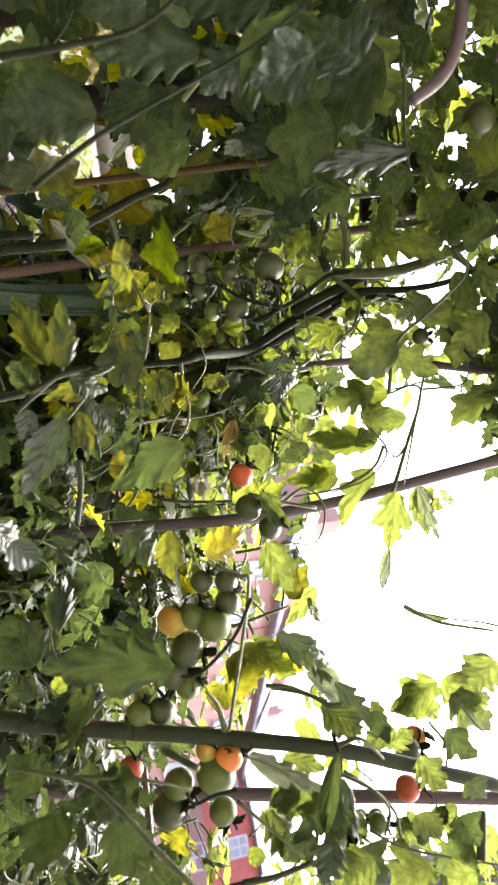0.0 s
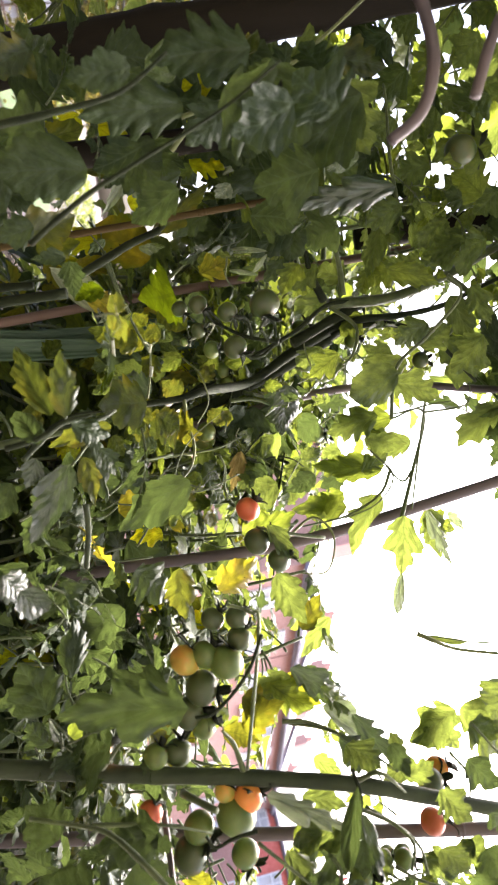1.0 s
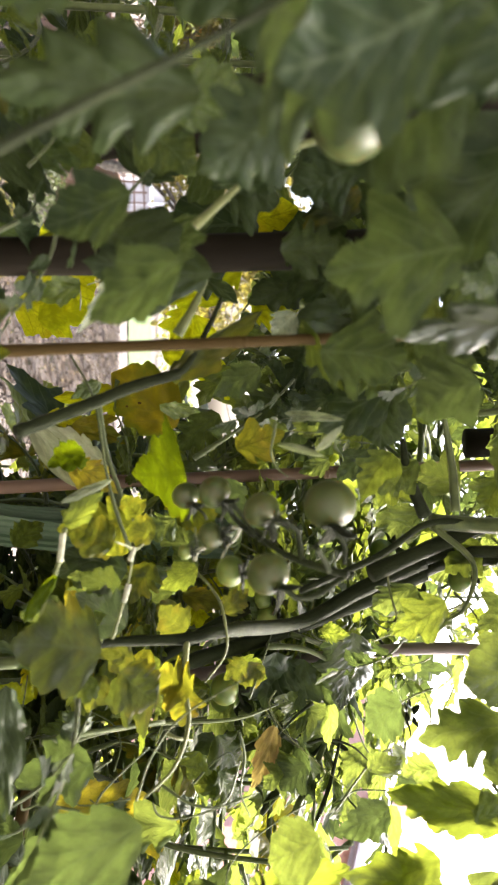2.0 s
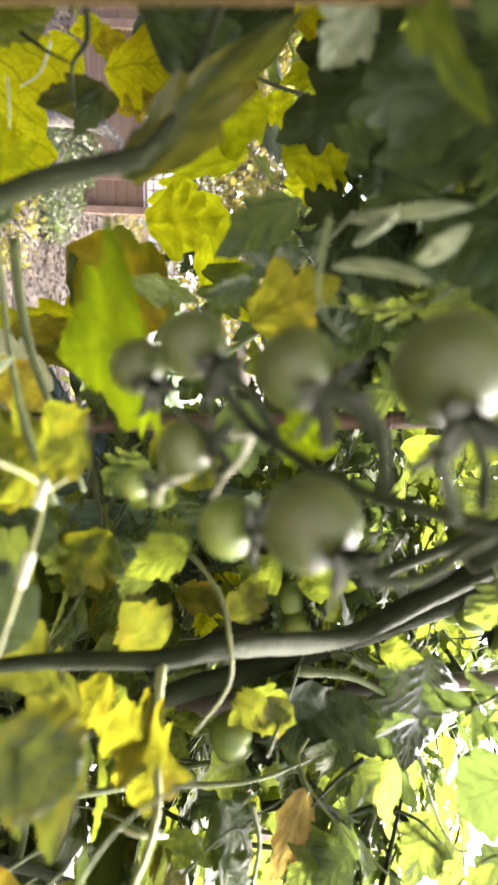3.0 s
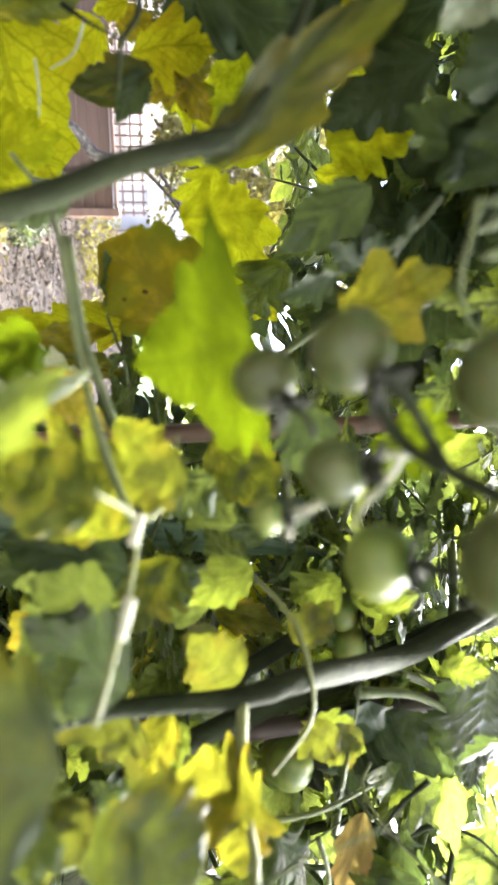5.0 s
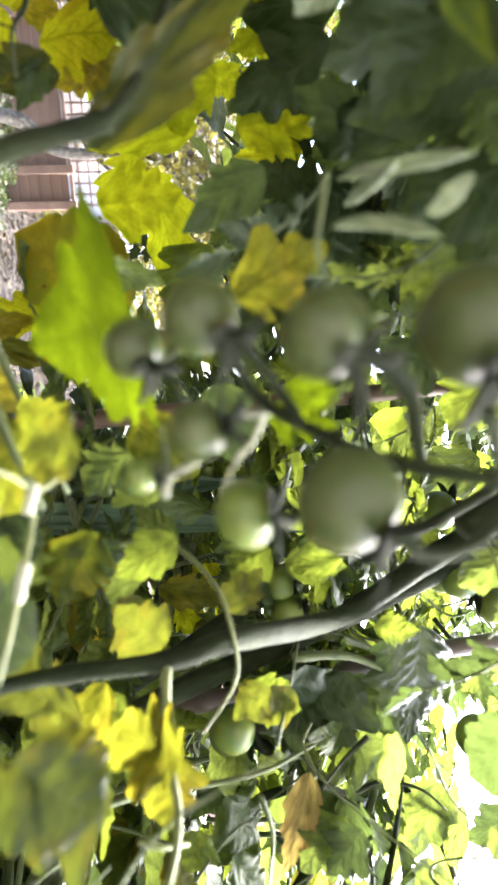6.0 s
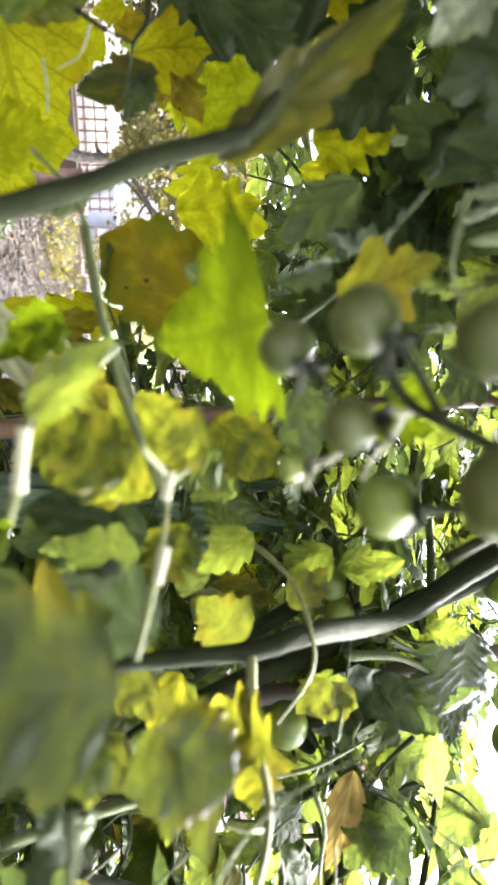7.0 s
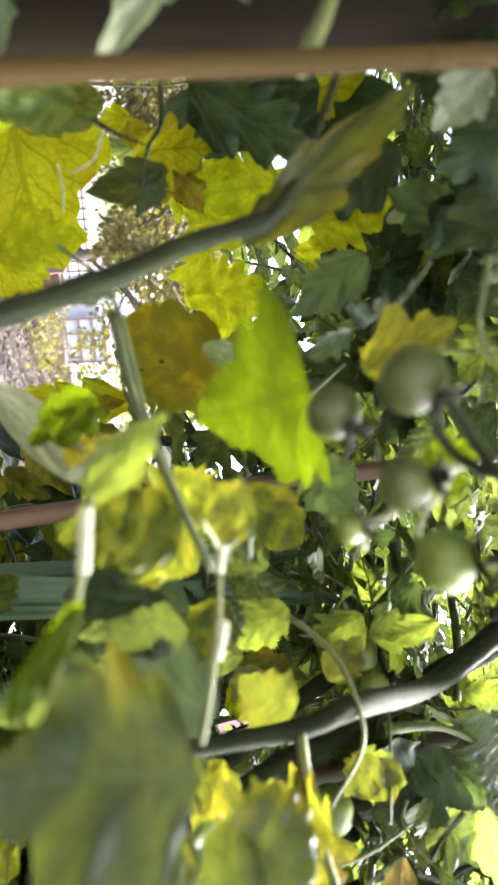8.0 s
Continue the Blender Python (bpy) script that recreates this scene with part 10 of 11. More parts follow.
stem(plant_left, [(0.0525, 0.1560, 1.4677), (0.0319, 0.1405, 1.5069), (0.0194, 0.1248, 1.5432), (0.0000, 0.1063, 1.5986), (-0.0195, 0.0906, 1.6382)], 0.0022, 0.0007, STEM_SHADED, 'side_stem', 60)

# single larger leaflets among the foliage
leaf(plant_back, (0.304, 0.552, 1.450), (0.324, 0.595, 1.373), 0.060, (-0.45, -0.87, 0.19), 'toothed', 'deep')
leaf(plant_centre, (0.062, 0.815, 1.565), (-0.014, 0.839, 1.580), 0.042, (0.12, -0.99, -0.10), 'lobed', 'deep')
leaf(plant_back, (0.184, 0.796, 1.577), (0.216, 0.813, 1.489), 0.061, (-0.42, -0.91, -0.02), 'toothed', 'fresh')
leaf(plant_back, (0.299, 0.550, 1.571), (0.313, 0.585, 1.497), 0.041, (-0.01, -0.99, 0.14), 'lobed', 'green')
leaf(plant_back, (0.347, 0.542, 1.628), (0.325, 0.540, 1.706), 0.050, (-0.56, -0.82, -0.13), 'lobed', 'fresh')
leaf(plant_back, (0.209, 0.844, 1.449), (0.136, 0.863, 1.444), 0.049, (-0.01, -0.71, 0.70), 'toothed', 'spotted')
leaf(plant_back, (0.499, 0.615, 1.415), (0.547, 0.602, 1.420), 0.040, (-0.31, -0.94, -0.11), 'lobed', 'deep')
leaf(plant_back, (0.352, 0.605, 1.518), (0.300, 0.627, 1.500), 0.037, (-0.25, -0.80, 0.54), 'lobed', 'deep')
leaf(plant_back, (0.313, 0.661, 1.473), (0.278, 0.663, 1.433), 0.035, (-0.34, -0.84, 0.42), 'lobed', 'deep')
leaf(plant_centre, (-0.015, 0.774, 1.600), (0.002, 0.789, 1.538), 0.039, (0.48, -0.86, 0.19), 'toothed', 'spotted')
leaf(plant_back, (0.289, 0.558, 1.472), (0.277, 0.573, 1.545), 0.060, (-0.48, -0.88, 0.08), 'lobed', 'spotted')
leaf(plant_back, (0.406, 0.633, 1.595), (0.353, 0.643, 1.612), 0.039, (-0.36, -0.71, -0.61), 'toothed', 'deep')
leaf(plant_back, (0.359, 0.681, 1.425), (0.418, 0.706, 1.418), 0.036, (-0.12, -0.74, 0.66), 'lobed', 'deep')
leaf(plant_back, (0.415, 0.547, 1.583), (0.386, 0.558, 1.648), 0.053, (-0.01, -0.99, 0.14), 'toothed', 'spotted')
leaf(plant_back, (0.385, 0.613, 1.428), (0.464, 0.624, 1.409), 0.065, (-0.33, -0.93, -0.18), 'toothed', 'deep')
leaf(plant_back, (0.416, 0.593, 1.616), (0.399, 0.612, 1.572), 0.040, (-0.72, -0.61, 0.32), 'lobed', 'fresh')
leaf(plant_centre, (0.037, 0.740, 1.650), (-0.024, 0.743, 1.712), 0.057, (0.44, -0.86, 0.28), 'lobed', 'deep')
leaf(plant_back, (0.210, 0.786, 1.611), (0.230, 0.802, 1.556), 0.038, (0.45, -0.85, 0.25), 'toothed', 'fresh')
leaf(plant_back, (0.341, 0.626, 1.474), (0.410, 0.635, 1.527), 0.063, (-0.02, -1.00, -0.05), 'toothed', 'deep')
leaf(plant_centre, (0.040, 0.820, 1.546), (-0.011, 0.830, 1.642), 0.068, (0.34, -0.92, 0.17), 'toothed', 'green')
leaf(plant_centre, (0.057, 0.739, 1.746), (0.124, 0.755, 1.713), 0.052, (-0.06, -0.93, -0.36), 'lobed', 'deep')
leaf(plant_back, (0.533, 0.640, 1.511), (0.550, 0.642, 1.435), 0.071, (0.20, -0.94, 0.28), 'toothed', 'deep')
leaf(plant_back, (0.464, 0.607, 1.443), (0.439, 0.621, 1.381), 0.043, (-0.53, -0.76, 0.37), 'toothed', 'deep')
leaf(plant_back, (0.230, 0.758, 1.490), (0.174, 0.756, 1.536), 0.047, (-0.01, -0.99, 0.15), 'toothed', 'deep')
leaf(plant_back, (0.368, 0.644, 1.581), (0.425, 0.635, 1.614), 0.044, (-0.31, -0.92, 0.23), 'toothed', 'green')
leaf(plant_back, (0.398, 0.582, 1.420), (0.469, 0.569, 1.398), 0.052, (-0.24, -0.92, 0.33), 'toothed', 'deep')
leaf(plant_back, (0.225, 0.848, 1.416), (0.298, 0.844, 1.416), 0.053, (-0.05, -0.88, 0.48), 'toothed', 'deep')
leaf(plant_back, (0.184, 0.727, 1.808), (0.200, 0.704, 1.863), 0.047, (0.48, -0.84, -0.25), 'lobed', 'deep')
leaf(plant_centre, (0.112, 0.774, 1.715), (0.033, 0.792, 1.726), 0.053, (0.12, -0.99, 0.06), 'toothed', 'green')
leaf(plant_centre, (-0.013, 0.819, 1.464), (0.078, 0.818, 1.441), 0.072, (0.09, -1.00, -0.03), 'lobed', 'green')
leaf(plant_back, (0.160, 0.788, 1.504), (0.058, 0.826, 1.474), 0.073, (0.24, -0.88, -0.41), 'lobed', 'spotted')
leaf(plant_back, (0.481, 0.672, 1.445), (0.407, 0.688, 1.454), 0.049, (-0.28, -0.96, -0.00), 'toothed', 'deep')
leaf(plant_centre, (0.092, 0.871, 1.534), (0.178, 0.843, 1.544), 0.061, (0.01, -0.92, 0.39), 'toothed', 'fresh')
leaf(plant_centre, (0.019, 0.730, 1.862), (0.052, 0.739, 1.787), 0.065, (0.44, -0.90, 0.00), 'toothed', 'green')
leaf(plant_back, (0.481, 0.630, 1.450), (0.468, 0.657, 1.369), 0.047, (-0.19, -0.96, 0.22), 'toothed', 'deep')
leaf(plant_back, (0.352, 0.632, 1.423), (0.354, 0.625, 1.365), 0.032, (-0.32, -0.91, 0.26), 'lobed', 'deep')
leaf(plant_back, (0.281, 0.591, 1.478), (0.323, 0.620, 1.445), 0.038, (-0.32, -0.95, -0.04), 'toothed', 'deep')
leaf(plant_side, (0.356, 0.359, 1.417), (0.335, 0.384, 1.385), 0.024, (0.03, -1.00, 0.08), 'toothed', 'deep')
leaf(plant_side, (0.580, 0.311, 1.417), (0.641, 0.324, 1.434), 0.035, (-0.60, -0.62, 0.50), 'lobed', 'deep')
leaf(plant_side, (0.630, 0.307, 1.436), (0.648, 0.318, 1.471), 0.026, (-0.66, -0.71, 0.24), 'toothed', 'deep')
leaf(plant_side, (0.452, 0.299, 1.409), (0.433, 0.285, 1.457), 0.041, (0.01, -0.94, 0.35), 'toothed', 'fresh')
leaf(plant_side, (0.509, 0.360, 1.425), (0.541, 0.359, 1.391), 0.027, (-0.66, -0.75, 0.07), 'lobed', 'deep')
leaf(plant_side, (0.541, 0.307, 1.514), (0.505, 0.309, 1.505), 0.027, (-0.43, -0.90, -0.08), 'lobed', 'deep')
leaf(plant_side, (0.617, 0.374, 1.426), (0.565, 0.395, 1.410), 0.034, (-0.46, -0.88, 0.08), 'toothed', 'deep')
leaf(plant_side, (0.609, 0.401, 1.339), (0.650, 0.394, 1.345), 0.031, (-0.50, -0.85, 0.17), 'toothed', 'deep')
leaf(plant_side, (0.500, 0.400, 1.471), (0.540, 0.431, 1.430), 0.032, (-0.39, -0.89, 0.24), 'toothed', 'deep')
leaf(plant_side, (0.656, 0.404, 1.449), (0.614, 0.406, 1.457), 0.035, (-0.34, -0.68, 0.65), 'toothed', 'deep')
leaf(plant_side, (0.485, 0.285, 1.495), (0.459, 0.304, 1.478), 0.032, (-0.05, -0.90, -0.44), 'toothed', 'deep')
leaf(plant_side, (0.417, 0.418, 1.411), (0.447, 0.404, 1.453), 0.037, (-0.32, -0.91, 0.25), 'lobed', 'deep')
leaf(plant_side, (0.471, 0.339, 1.370), (0.513, 0.362, 1.350), 0.020, (-0.25, -0.77, 0.59), 'toothed', 'fresh')
leaf(plant_side, (0.444, 0.329, 1.495), (0.406, 0.328, 1.500), 0.024, (-0.31, -0.88, 0.35), 'lobed', 'deep')
leaf(plant_side, (0.518, 0.310, 1.452), (0.511, 0.331, 1.486), 0.032, (-0.76, -0.65, 0.05), 'lobed', 'deep')
leaf(plant_side, (0.417, 0.317, 1.389), (0.416, 0.311, 1.346), 0.037, (0.20, -0.92, 0.34), 'toothed', 'deep')
spray(plant_left, (-0.108, 0.296, 1.521), (0.067, -0.021, 0.015), 0.061, 'deep', 0)
spray(plant_left, (-0.039, 0.290, 1.449), (0.024, -0.015, -0.052), 0.050, 'deep', 4)
spray(plant_left, (-0.109, 0.295, 1.486), (-0.042, -0.016, 0.042), 0.052, 'deep', 0)
spray(plant_left, (-0.062, 0.306, 1.461), (-0.081, 0.040, 0.036), 0.083, 'deep', 3)
spray(plant_left, (-0.092, 0.293, 1.542), (-0.048, 0.003, 0.036), 0.051, 'deep', 1)
spray(plant_left, (-0.070, 0.293, 1.505), (0.058, 0.028, -0.018), 0.057, 'deep', 0)
stem(plant_centre, [(0.1145, 0.5970, 1.7446), (0.0872, 0.5967, 1.8078), (0.0885, 0.5157, 1.8270), (0.0892, 0.5243, 1.8909), (0.0831, 0.5329, 1.9584), (0.0629, 0.5428, 2.0264), (0.0365, 0.5481, 2.1220)], 0.0065, 0.0025, STEM_SHADED, 'main_stem', 24)
stem(plant_centre, [(0.1313, 0.6552, 1.7335), (0.0952, 0.6199, 1.8174), (0.0957, 0.5267, 1.8186), (0.0965, 0.5367, 1.8753), (0.1270, 0.5420, 1.9423), (0.1957, 0.5549, 2.0048)], 0.0080, 0.0022, STEM_SHADED, 'main_stem', 34)
stem(plant_centre, [(0.1229, 0.4610, 1.6620), (0.0947, 0.4816, 1.7309), (0.0667, 0.4957, 1.7796), (0.0635, 0.5160, 1.8375)], 0.0027, 0.0030, STEM_SHADED, 'side_stem', 21)
spray(plant_left, (-0.108, 0.734, 1.564), (-0.076, 0.023, -0.028), 0.072, 'green', 2)
spray(plant_left, (-0.087, 0.712, 1.584), (-0.016, 0.056, -0.063), 0.072, 'deep', 2)
leaf(plant_left, (-0.192, 0.520, 1.703), (-0.171, 0.560, 1.661), 0.071, (0.71, -0.70, -0.10), 'lobed', 'deep')
leaf(plant_left, (-0.205, 0.541, 1.660), (-0.187, 0.566, 1.700), 0.047, (0.71, -0.70, -0.09), 'toothed', 'deep')
leaf(plant_centre, (0.134, 0.482, 1.504), (0.118, 0.480, 1.485), 0.025, (-0.00, -0.90, 0.43), 'toothed', 'spotted')
leaf(plant_centre, (0.187, 0.552, 1.482), (0.219, 0.560, 1.495), 0.025, (-0.13, -0.95, 0.28), 'toothed', 'fresh')
leaf(plant_centre, (0.170, 0.740, 1.660), (0.226, 0.784, 1.659), 0.065, (-0.11, -0.99, -0.09), 'lobed', 'deep')
leaf(plant_centre, (0.079, 0.460, 1.530), (0.060, 0.469, 1.477), 0.037, (0.27, -0.92, 0.29), 'lobed', 'fresh')
leaf(plant_centre, (0.082, 0.458, 1.528), (0.092, 0.474, 1.498), 0.029, (0.15, -0.96, 0.23), 'lobed', 'yellow')
leaf(plant_centre, (0.093, 0.475, 1.528), (0.105, 0.478, 1.473), 0.045, (0.09, -0.96, 0.28), 'lobed', 'green')
leaf(plant_centre, (0.118, 0.479, 1.518), (0.134, 0.510, 1.474), 0.038, (0.01, -0.96, 0.28), 'lobed', 'green')
leaf(plant_centre, (0.066, 0.477, 1.567), (0.082, 0.488, 1.543), 0.029, (0.19, -0.98, 0.06), 'lobed', 'green')
leaf(plant_left, (0.027, 0.420, 1.506), (0.030, 0.454, 1.468), 0.026, (0.34, -0.90, 0.29), 'toothed', 'bright')
spray(plant_centre, (0.019, 0.616, 1.595), (0.031, 0.024, 0.014), 0.035, 'fresh', 4)
spray(plant_centre, (0.088, 0.675, 1.615), (-0.037, 0.009, 0.032), 0.042, 'fresh', 1)
spray(plant_centre, (0.055, 0.627, 1.631), (0.018, 0.017, 0.042), 0.042, 'fresh', 1)
spray(plant_centre, (0.052, 0.666, 1.615), (0.008, 0.043, 0.047), 0.055, 'fresh', 4)
spray(plant_centre, (0.029, 0.619, 1.625), (0.031, 0.019, 0.031), 0.041, 'fresh', 0)
spray(plant_centre, (0.023, 0.657, 1.606), (0.032, -0.008, -0.019), 0.032, 'fresh', 3)
spray(plant_centre, (0.104, 0.622, 1.610), (-0.005, 0.036, 0.043), 0.048, 'fresh', 3)
spray(plant_centre, (0.045, 0.621, 1.633), (-0.008, -0.011, 0.044), 0.039, 'fresh', 4)
leaf(plant_left, (-0.020, 0.404, 1.516), (-0.008, 0.406, 1.495), 0.015, (0.54, -0.80, 0.25), 'toothed', 'green')


def strap_leaf(plant, pts, w0, w1):
    """A long ribbed blade through the places, folded along its middle."""
    bm, line = bmesh.new(), curve_points(pts, 8)
    rows = []
    for i, c in enumerate(line):
        f = i / (len(line) - 1)
        way = (line[min(i + 1, len(line) - 1)] - line[max(i - 1, 0)]).normalized()
        side = way.cross(Vector((0.1, -1, 0.1))).normalized()
        w = (w0 + (w1 - w0) * f) * (1 if f < 0.85 else max(0.05, (1 - f) / 0.15))
        rows.append([bm.verts.new(c + side * w * 0.5 * e + side.cross(way) * w * (0.22 * abs(e) + 0.03 * (k % 2))) for k, e in enumerate(np.linspace(-1, 1, 11))])
    for a, b in zip(rows, rows[1:]):
        for k in range(10):
            bm.faces.new((a[k], a[k + 1], b[k + 1], b[k]))
    return part("leaf", bm, STRAP, plant, "", False)


STRAP = plain("strap_leaf", [(0.3, (0.03, 0.065, 0.035)), (0.7, (0.07, 0.12, 0.06))], 25, 0.45, 0.2, 0.001, stretch=(1, 1, 0.1))
strap_plant = thing("strap_leaved_plant", "clump of long ribbed dark green strap leaves", "garden plant")
strap_leaf(strap_plant, [(0.027, 0.717, 0.000), (0.027, 0.687, 0.700), (0.027, 0.667, 1.188), (0.053, 0.641, 1.414), (0.061, 0.643, 1.488), (0.069, 0.643, 1.578), (0.084, 0.655, 1.683)], 0.0477, 0.0109)
strap_leaf(strap_plant, [(-0.013, 0.748, 0.000), (-0.013, 0.718, 0.700), (-0.013, 0.698, 1.158), (0.026, 0.686, 1.402), (0.028, 0.675, 1.543), (0.037, 0.684, 1.646)], 0.0292, 0.0091)
strap_leaf(strap_plant, [(0.008, 0.790, 0.000), (0.008, 0.760, 0.700), (0.008, 0.740, 1.190), (0.026, 0.697, 1.448), (0.040, 0.682, 1.527), (0.037, 0.684, 1.595), (0.028, 0.694, 1.669)], 0.0272, 0.0091)


# ------------------------------------------------------------------ the rest of the foliage
def join_loose():
    """The leaves past those built singly: one mesh for each plant and tone."""
    for (plant, tone), items in LOOSE.items():
        vs, fs, ms, us, n = [], [], [], [], 0
        for me, m in items:
            co = np.empty(len(me.vertices) * 3)
            me.vertices.foreach_get("co", co)
            vs.append(co.reshape(-1, 3) @ np.array(m.to_3x3()).T + np.array(m.translation))
            fs += [[v + n for v in p.vertices] for p in me.polygons]
            ms += [p.material_index for p in me.polygons]
            uv = np.empty(len(me.loops) * 2)
            me.uv_layers[0].data.foreach_get("uv", uv)
            us.append(uv)
            n += len(me.vertices)
        out = bpy.data.meshes.new("foliage")
        out.from_pydata(np.concatenate(vs).tolist(), [], fs)
        out.materials.append(LEAF[tone]), out.materials.append(STEM)
        out.polygons.foreach_set("material_index", ms)
        out.polygons.foreach_set("use_smooth", [True] * len(fs))
        out.uv_layers.new(name="blade").data.foreach_set("uv", np.concatenate(us))
        ob = new("foliage", out)
        ob.parent = plant
        tagged(ob, kind="stuff")


GREENS = ("green", "green", "green", "green", "deep", "deep", "fresh", "fresh", "yellow")


def grow(plant, x, y, top, seed, keep, tones=GREENS, step=0.05, size=(0.15, 0.26), low=0.6):
    """A whole climbing stem from the soil to its tip with a leaf every step."""
    rnd = random.Random(seed)
    at = lambda z: Vector((x + 0.05 * math.sin(z * 4 + seed) + 0.015 * math.sin(z * 17 + seed), y + 0.05 * math.cos(z * 5 + seed), z))
    stem(plant, [at(z) for z in np.linspace(0.0, top, 13)], 0.005, 0.0025, STEM, "main_stem", seed)
    z, a = low, rnd.uniform(0, 6)
    while z < top:
        z += step * rnd.uniform(0.7, 1.3)
        a += 2.4 + rnd.uniform(-0.4, 0.4)
        ln = rnd.uniform(*size) * (1.0 if z < top - 0.25 else 0.7)
        way = Vector((math.cos(a), math.sin(a), rnd.uniform(-0.2, 0.5)))
        tip = at(z) + way.normalized() * ln * 1.2
        if all(keep(at(z) + (tip - at(z)) * f) for f in (0.3, 0.7, 1.0)):
            spray(plant, at(z), way, ln, rnd.choice(tones), rnd.randrange(5))


def behind(p):
    """The back of the bed; near space and fence opening are cut to the camera's view."""
    free = np.interp(p.x, (-0.3, 0.0, 0.25, 0.4, 0.6), (0.66, 0.66, 0.74, 0.62, 0.52))
    gap = p.x < -0.10 - 0.35 * (p.y - 0.6) and 1.05 < p.z < 1.64
    return p.y > free and not gap


def row(plant, xs, y0, y1, tops, n, seed, **more):
    """Stems in a loose row, with heights that follow tops along x."""
    rnd = random.Random(seed)
    for i in range(n):
        x = xs[0] + (xs[1] - xs[0]) * (i + rnd.uniform(0.1, 0.9)) / n
        grow(plant, x, rnd.uniform(y0, y1), float(np.interp(x, *tops)) * rnd.uniform(0.96, 1.02), seed * 50 + i, behind, **more)


def train(plant, pts, n, seed, size=(0.14, 0.24), tones=GREENS, clear=True):
    """A stem trained along a line, with hanging leaves to all sides."""
    rnd = random.Random(seed)
    line = curve_points(pts, 12)
    stem(plant, pts, 0.004, 0.003, STEM, "side_stem", seed)
    for i in range(n):
        p = line[int(len(line) * (i + rnd.random()) / n) % len(line)]
        a = rnd.uniform(0, 6.3)
        way = Vector((math.cos(a), math.sin(a), rnd.uniform(-0.3, 0.6)))
        ln = rnd.uniform(*size)
        if not clear or (behind(p + way.normalized() * ln) and behind(p)):
            spray(plant, p, way, ln, rnd.choice(tones), rnd.randrange(5))


HEIGHT = ((-0.9, 0.0, 0.2, 0.3, 0.45, 0.7, 0.95, 1.2), (2.0, 1.84, 1.84, 1.76, 1.70, 1.63, 1.48, 1.38))
row(plant_centre, (-0.08, 0.22), 0.76, 1.0, HEIGHT, 6, 3)
row(plant_centre, (-0.10, 0.25), 1.05, 1.5, HEIGHT, 5, 4)
BACK = ((-0.4, 0.1, 0.3, 0.42), (2.2, 2.15, 2.0, 1.75))
row(plant_centre, (-0.22, 0.36), 1.2, 1.6, BACK, 9, 21, tones=("green", "green", "deep", "fresh"), low=1.2, step=0.035)
row(plant_back, (0.22, 0.75), 0.75, 1.0, HEIGHT, 8, 5)
row(plant_back, (0.25, 1.3), 1.0, 1.6, HEIGHT, 12, 6)
row(plant_back, (0.26, 0.95), 0.66, 0.95, HEIGHT, 14, 10, size=(0.11, 0.18))
row(plant_left, (-0.95, -0.68), 0.75, 1.0, HEIGHT, 4, 7)
train(plant_left, [(-0.05, 0.86, 1.70), (-0.3, 0.84, 1.74), (-0.6, 0.86, 1.72), (-0.9, 0.9, 1.75)], 20, 81)
train(plant_left, [(-0.05, 0.78, 1.88), (-0.3, 0.76, 1.92), (-0.6, 0.8, 1.9), (-0.9, 0.8, 1.95)], 20, 82)
train(plant_left, [(-0.05, 0.95, 2.08), (-0.3, 0.9, 2.1), (-0.6, 0.9, 2.1), (-0.9, 1.0, 2.1)], 14, 83)
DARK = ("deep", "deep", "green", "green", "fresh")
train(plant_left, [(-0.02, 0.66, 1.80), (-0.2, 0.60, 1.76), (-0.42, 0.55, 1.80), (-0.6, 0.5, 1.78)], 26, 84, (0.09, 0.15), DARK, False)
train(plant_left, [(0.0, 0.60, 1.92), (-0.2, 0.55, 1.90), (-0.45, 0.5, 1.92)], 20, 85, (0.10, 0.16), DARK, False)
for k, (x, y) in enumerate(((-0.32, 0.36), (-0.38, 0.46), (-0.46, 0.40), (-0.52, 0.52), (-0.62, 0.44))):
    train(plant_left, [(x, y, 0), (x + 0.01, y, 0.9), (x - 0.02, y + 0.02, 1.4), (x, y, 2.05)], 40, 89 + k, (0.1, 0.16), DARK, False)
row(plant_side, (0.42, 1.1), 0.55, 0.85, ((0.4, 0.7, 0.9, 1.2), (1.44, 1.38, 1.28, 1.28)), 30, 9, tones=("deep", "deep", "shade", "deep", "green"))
train(plant_left, [(-0.1, 1.1, 1.85), (-0.35, 1.15, 1.9), (-0.6, 1.2, 1.92)], 26, 121, (0.14, 0.22), DARK)
train(plant_left, [(-0.1, 1.15, 2.05), (-0.35, 1.2, 2.1), (-0.6, 1.2, 2.1)], 22, 122, (0.14, 0.22), DARK)
SMALL = ("green", "green", "fresh", "fresh", "deep")
train(plant_left, [(0.0, 0.60, 1.70), (-0.10, 0.58, 1.72), (-0.24, 0.60, 1.74)], 20, 102, (0.07, 0.11), SMALL, False)
train(plant_centre, [(0.02, 0.66, 1.64), (0.10, 0.68, 1.67), (0.20, 0.72, 1.67), (0.28, 0.76, 1.66)], 24, 103, (0.06, 0.11), SMALL, False)
train(plant_centre, [(0.03, 0.70, 1.76), (0.12, 0.72, 1.76), (0.22, 0.76, 1.74), (0.30, 0.80, 1.72)], 18, 104, (0.06, 0.11), SMALL, False)
train(plant_centre, [(0.05, 0.95, 1.85), (0.18, 1.0, 1.84), (0.30, 1.05, 1.82)], 16, 105, (0.08, 0.14), SMALL, False)
train(plant_centre, [(0.0, 0.62, 1.50), (0.08, 0.64, 1.52), (0.16, 0.66, 1.54)], 20, 107, (0.06, 0.10), SMALL, False)
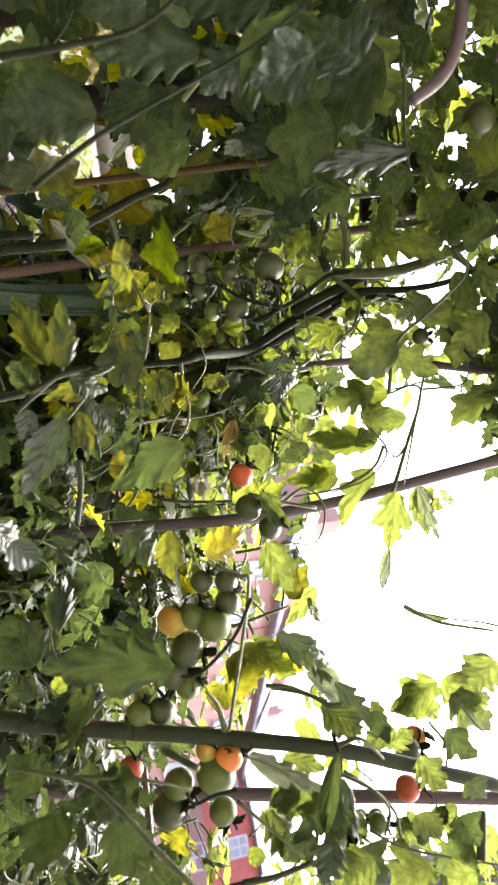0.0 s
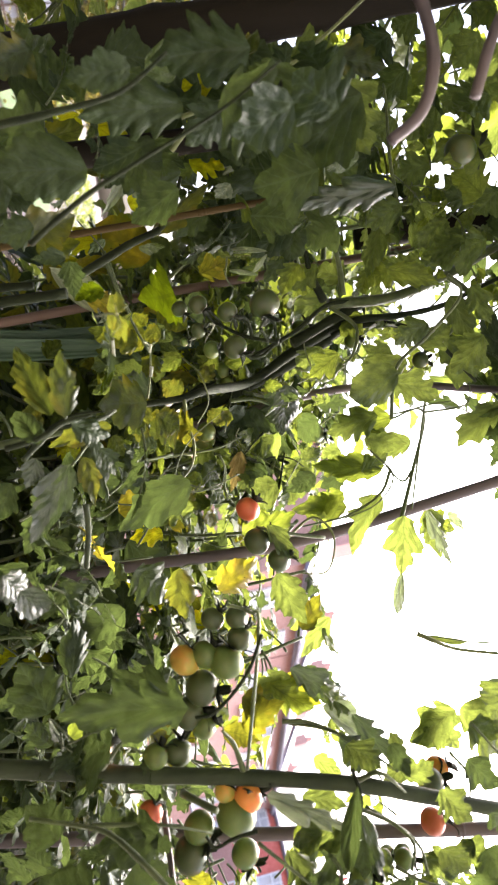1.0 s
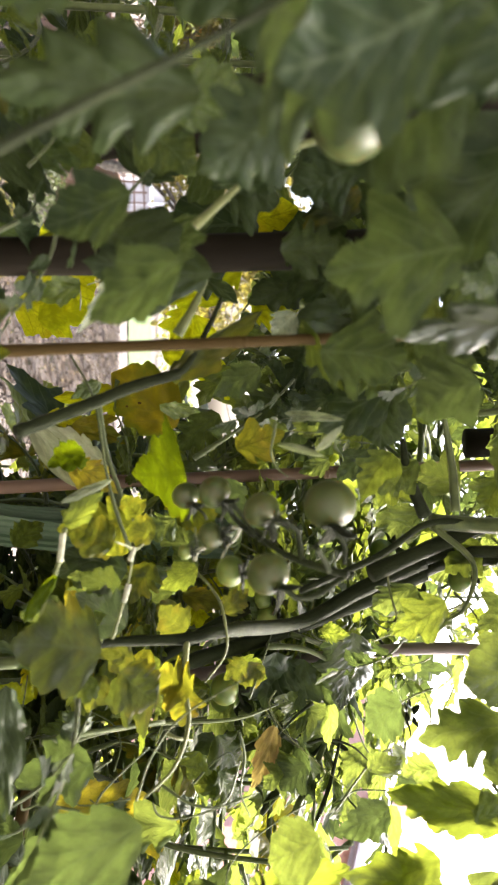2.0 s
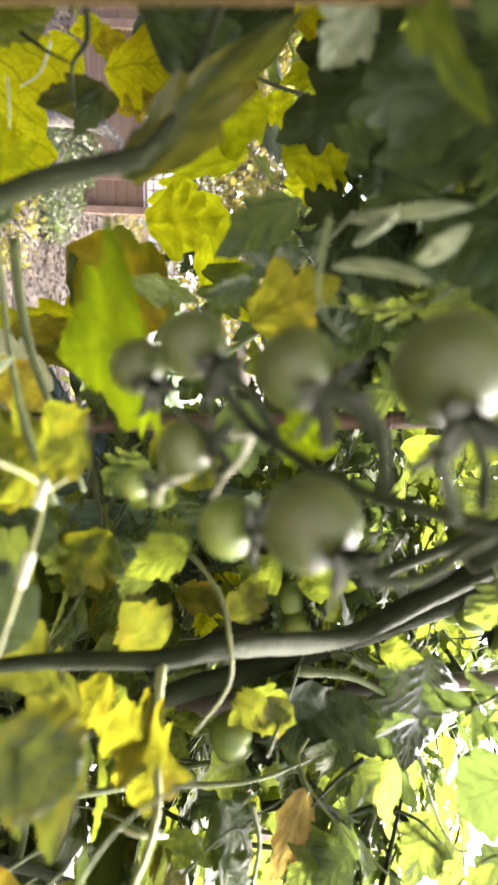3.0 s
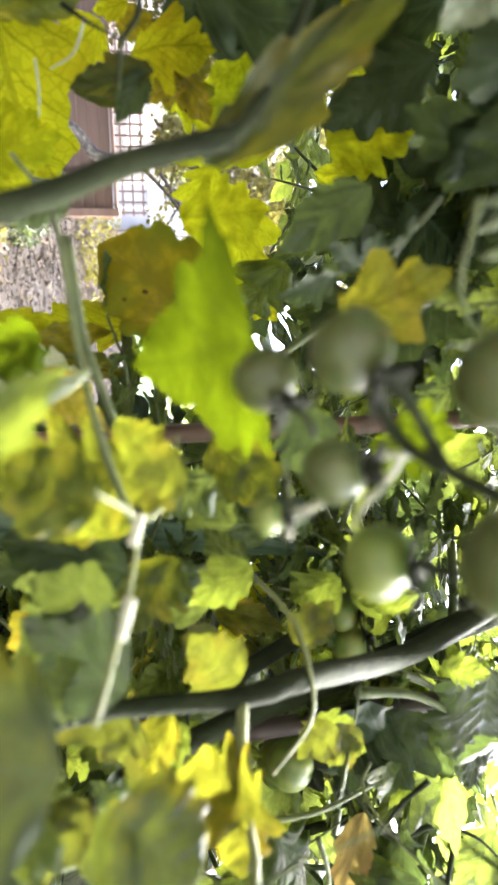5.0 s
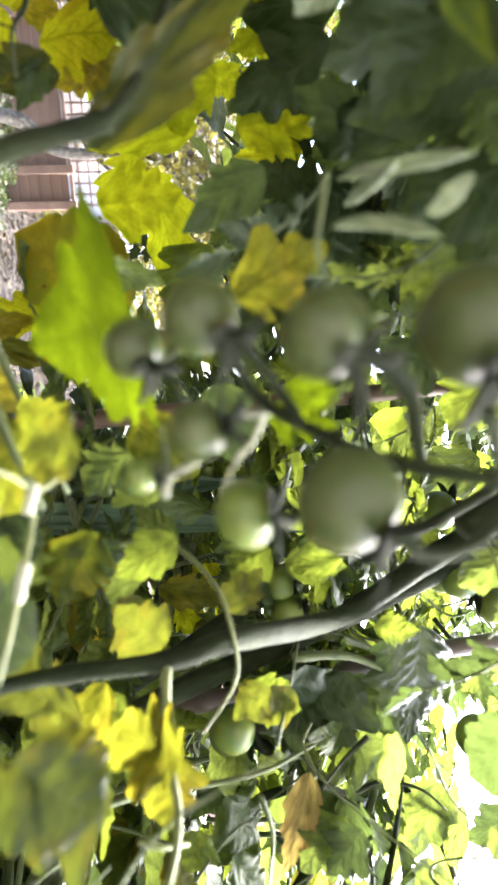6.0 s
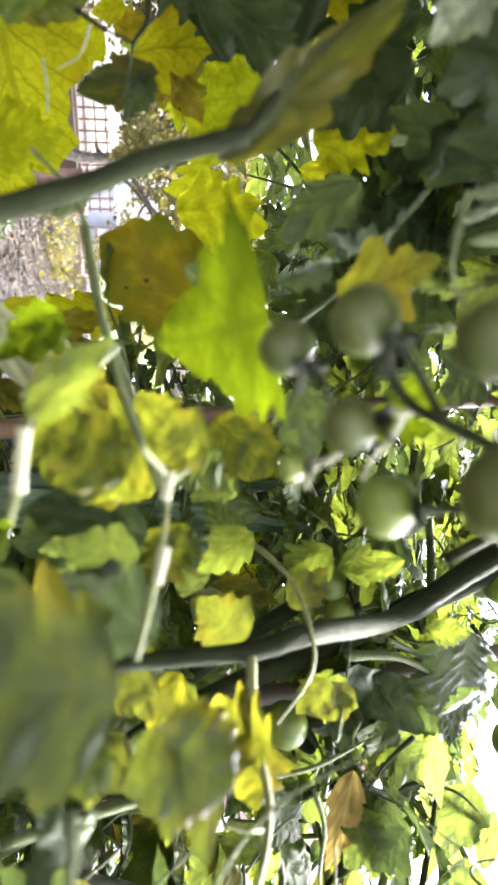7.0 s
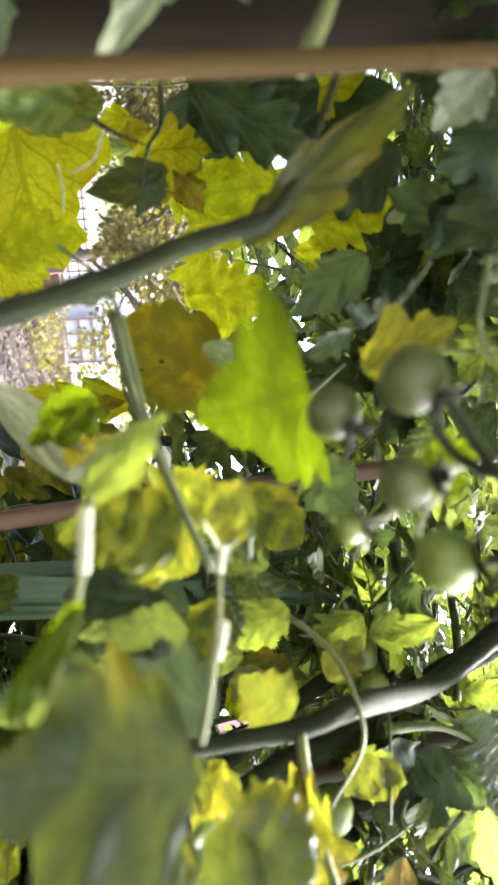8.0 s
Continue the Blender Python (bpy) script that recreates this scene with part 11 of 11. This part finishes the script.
# unseen leafy canopy added overhead to shade the bed and the left plants
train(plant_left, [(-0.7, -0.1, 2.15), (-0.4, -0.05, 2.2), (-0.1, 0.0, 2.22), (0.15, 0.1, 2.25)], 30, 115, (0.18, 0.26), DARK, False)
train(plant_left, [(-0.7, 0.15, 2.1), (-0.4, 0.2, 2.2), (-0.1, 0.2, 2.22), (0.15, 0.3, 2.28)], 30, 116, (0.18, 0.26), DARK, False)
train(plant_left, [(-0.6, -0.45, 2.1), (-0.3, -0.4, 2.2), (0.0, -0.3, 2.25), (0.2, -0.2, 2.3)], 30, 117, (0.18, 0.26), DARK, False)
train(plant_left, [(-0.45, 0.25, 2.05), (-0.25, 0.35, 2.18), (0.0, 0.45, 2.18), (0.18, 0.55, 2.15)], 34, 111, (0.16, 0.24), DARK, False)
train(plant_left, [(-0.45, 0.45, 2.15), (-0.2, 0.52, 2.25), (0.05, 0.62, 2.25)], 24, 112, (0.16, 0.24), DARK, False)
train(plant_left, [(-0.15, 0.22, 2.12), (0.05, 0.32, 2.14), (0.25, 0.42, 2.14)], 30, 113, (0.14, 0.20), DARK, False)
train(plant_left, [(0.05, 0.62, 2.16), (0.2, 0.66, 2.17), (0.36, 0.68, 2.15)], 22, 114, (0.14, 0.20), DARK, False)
join_loose()


def stalks(plant, low, high, count, seed, mat=STEM):
    """Thin bent leaf stalks and shoots that cross one another between the leaves."""
    rnd = random.Random(seed)
    for i in range(count):
        p = Vector([rnd.uniform(a, b) for a, b in zip(low, high)])
        way = Vector((rnd.gauss(0, 0.7), rnd.gauss(0, 0.5), rnd.gauss(0.2, 0.8))).normalized() * rnd.uniform(0.04, 0.12)
        sag = Vector((rnd.gauss(0, 0.012), rnd.gauss(0, 0.012), rnd.gauss(-0.01, 0.01)))
        stem(plant, [p, p + way * 0.35 + sag, p + way * 0.7 + sag * 1.2, p + way], rnd.uniform(0.0007, 0.0013), rnd.uniform(0.0004, 0.0007), mat, "leaf_stalk", seed + i)


stalks(plant_centre, (0.14, 0.56, 1.55), (0.32, 0.74, 1.80), 10, 701)
stalks(plant_centre, (0.10, 0.50, 1.62), (0.24, 0.66, 1.92), 6, 702, STALK)
stalks(plant_back, (0.25, 0.42, 1.44), (0.42, 0.62, 1.56), 14, 703)
stalks(plant_side, (0.44, 0.20, 1.36), (0.62, 0.36, 1.54), 18, 704)

# stems of the near plants down to the soil
stem(plant_centre, [(0.17, 0.50, 1.47), (0.18, 0.52, 1.2), (0.16, 0.55, 0.6), (0.17, 0.56, 0)], 0.005, 0.008, STEM, "main_stem", 4)
stem(plant_left, [(0.03, 0.36, 1.44), (0.0, 0.42, 1.2), (-0.03, 0.45, 0.6), (-0.04, 0.46, 0)], 0.004, 0.008, STEM_SHADED, "main_stem", 5)
stem(plant_side, [(0.50, 0.22, 1.33), (0.52, 0.25, 1.0), (0.54, 0.28, 0.5), (0.55, 0.3, 0)], 0.007, 0.009, STEM, "main_stem", 6)

# ------------------------------------------------------------------ unseen wall added behind the camera to cut the front light
BLOCKER = plain("blocker_grey", [(0.3, (0.18, 0.172, 0.16)), (0.7, (0.25, 0.24, 0.225))], 8, 0.85, 0.5, 0.01)
bm = box(bmesh.new(), (9, 0.3, 5.6), pose(0.5, -1.35, 2.8))
tagged(new("blocker_wall", mesh_of("blocker_wall", bm, BLOCKER, False)), "unseen grey wall added behind the camera to block light", "wall", kind="structure")


# ------------------------------------------------------------------ board screen added out of view to block light from the left
def shade_screen(at, turn, width, top):
    """Upright boards nailed to two rails between two posts."""
    sc = thing("shade_screen", "dark board screen added out of view to block light from the left", "fence", (*at, 0))
    sc.rotation_euler = (0, 0, radians(turn))
    rnd = random.Random(9)
    n = int(width / 0.13)
    bd = mesh_of("board", box(bmesh.new(), (0.122, 0.018, top - 0.06), pose(0, 0, top / 2), 0.003), TIMBER, False)
    for i in range(n):
        ob = new("board", bd)
        ob.parent = sc
        ob.matrix_basis = pose(0.065 + i * 0.13, rnd.uniform(-0.002, 0.002), rnd.uniform(0.0, 0.015), 0, rnd.uniform(-0.3, 0.3), 0)
    for z in (0.35, top - 0.35):
        part("rail", box(bmesh.new(), (width, 0.04, 0.08), pose(width / 2, 0.03, z), 0.004), TIMBER, sc, "", False)
    for x in (0.02, width - 0.02):
        part("post", box(bmesh.new(), (0.075, 0.075, top + 0.08), pose(x, 0.09, top / 2 + 0.04), 0.006), TIMBER, sc, "", False)


shade_screen((-0.78, -1.18), 90, 1.43, 2.35)
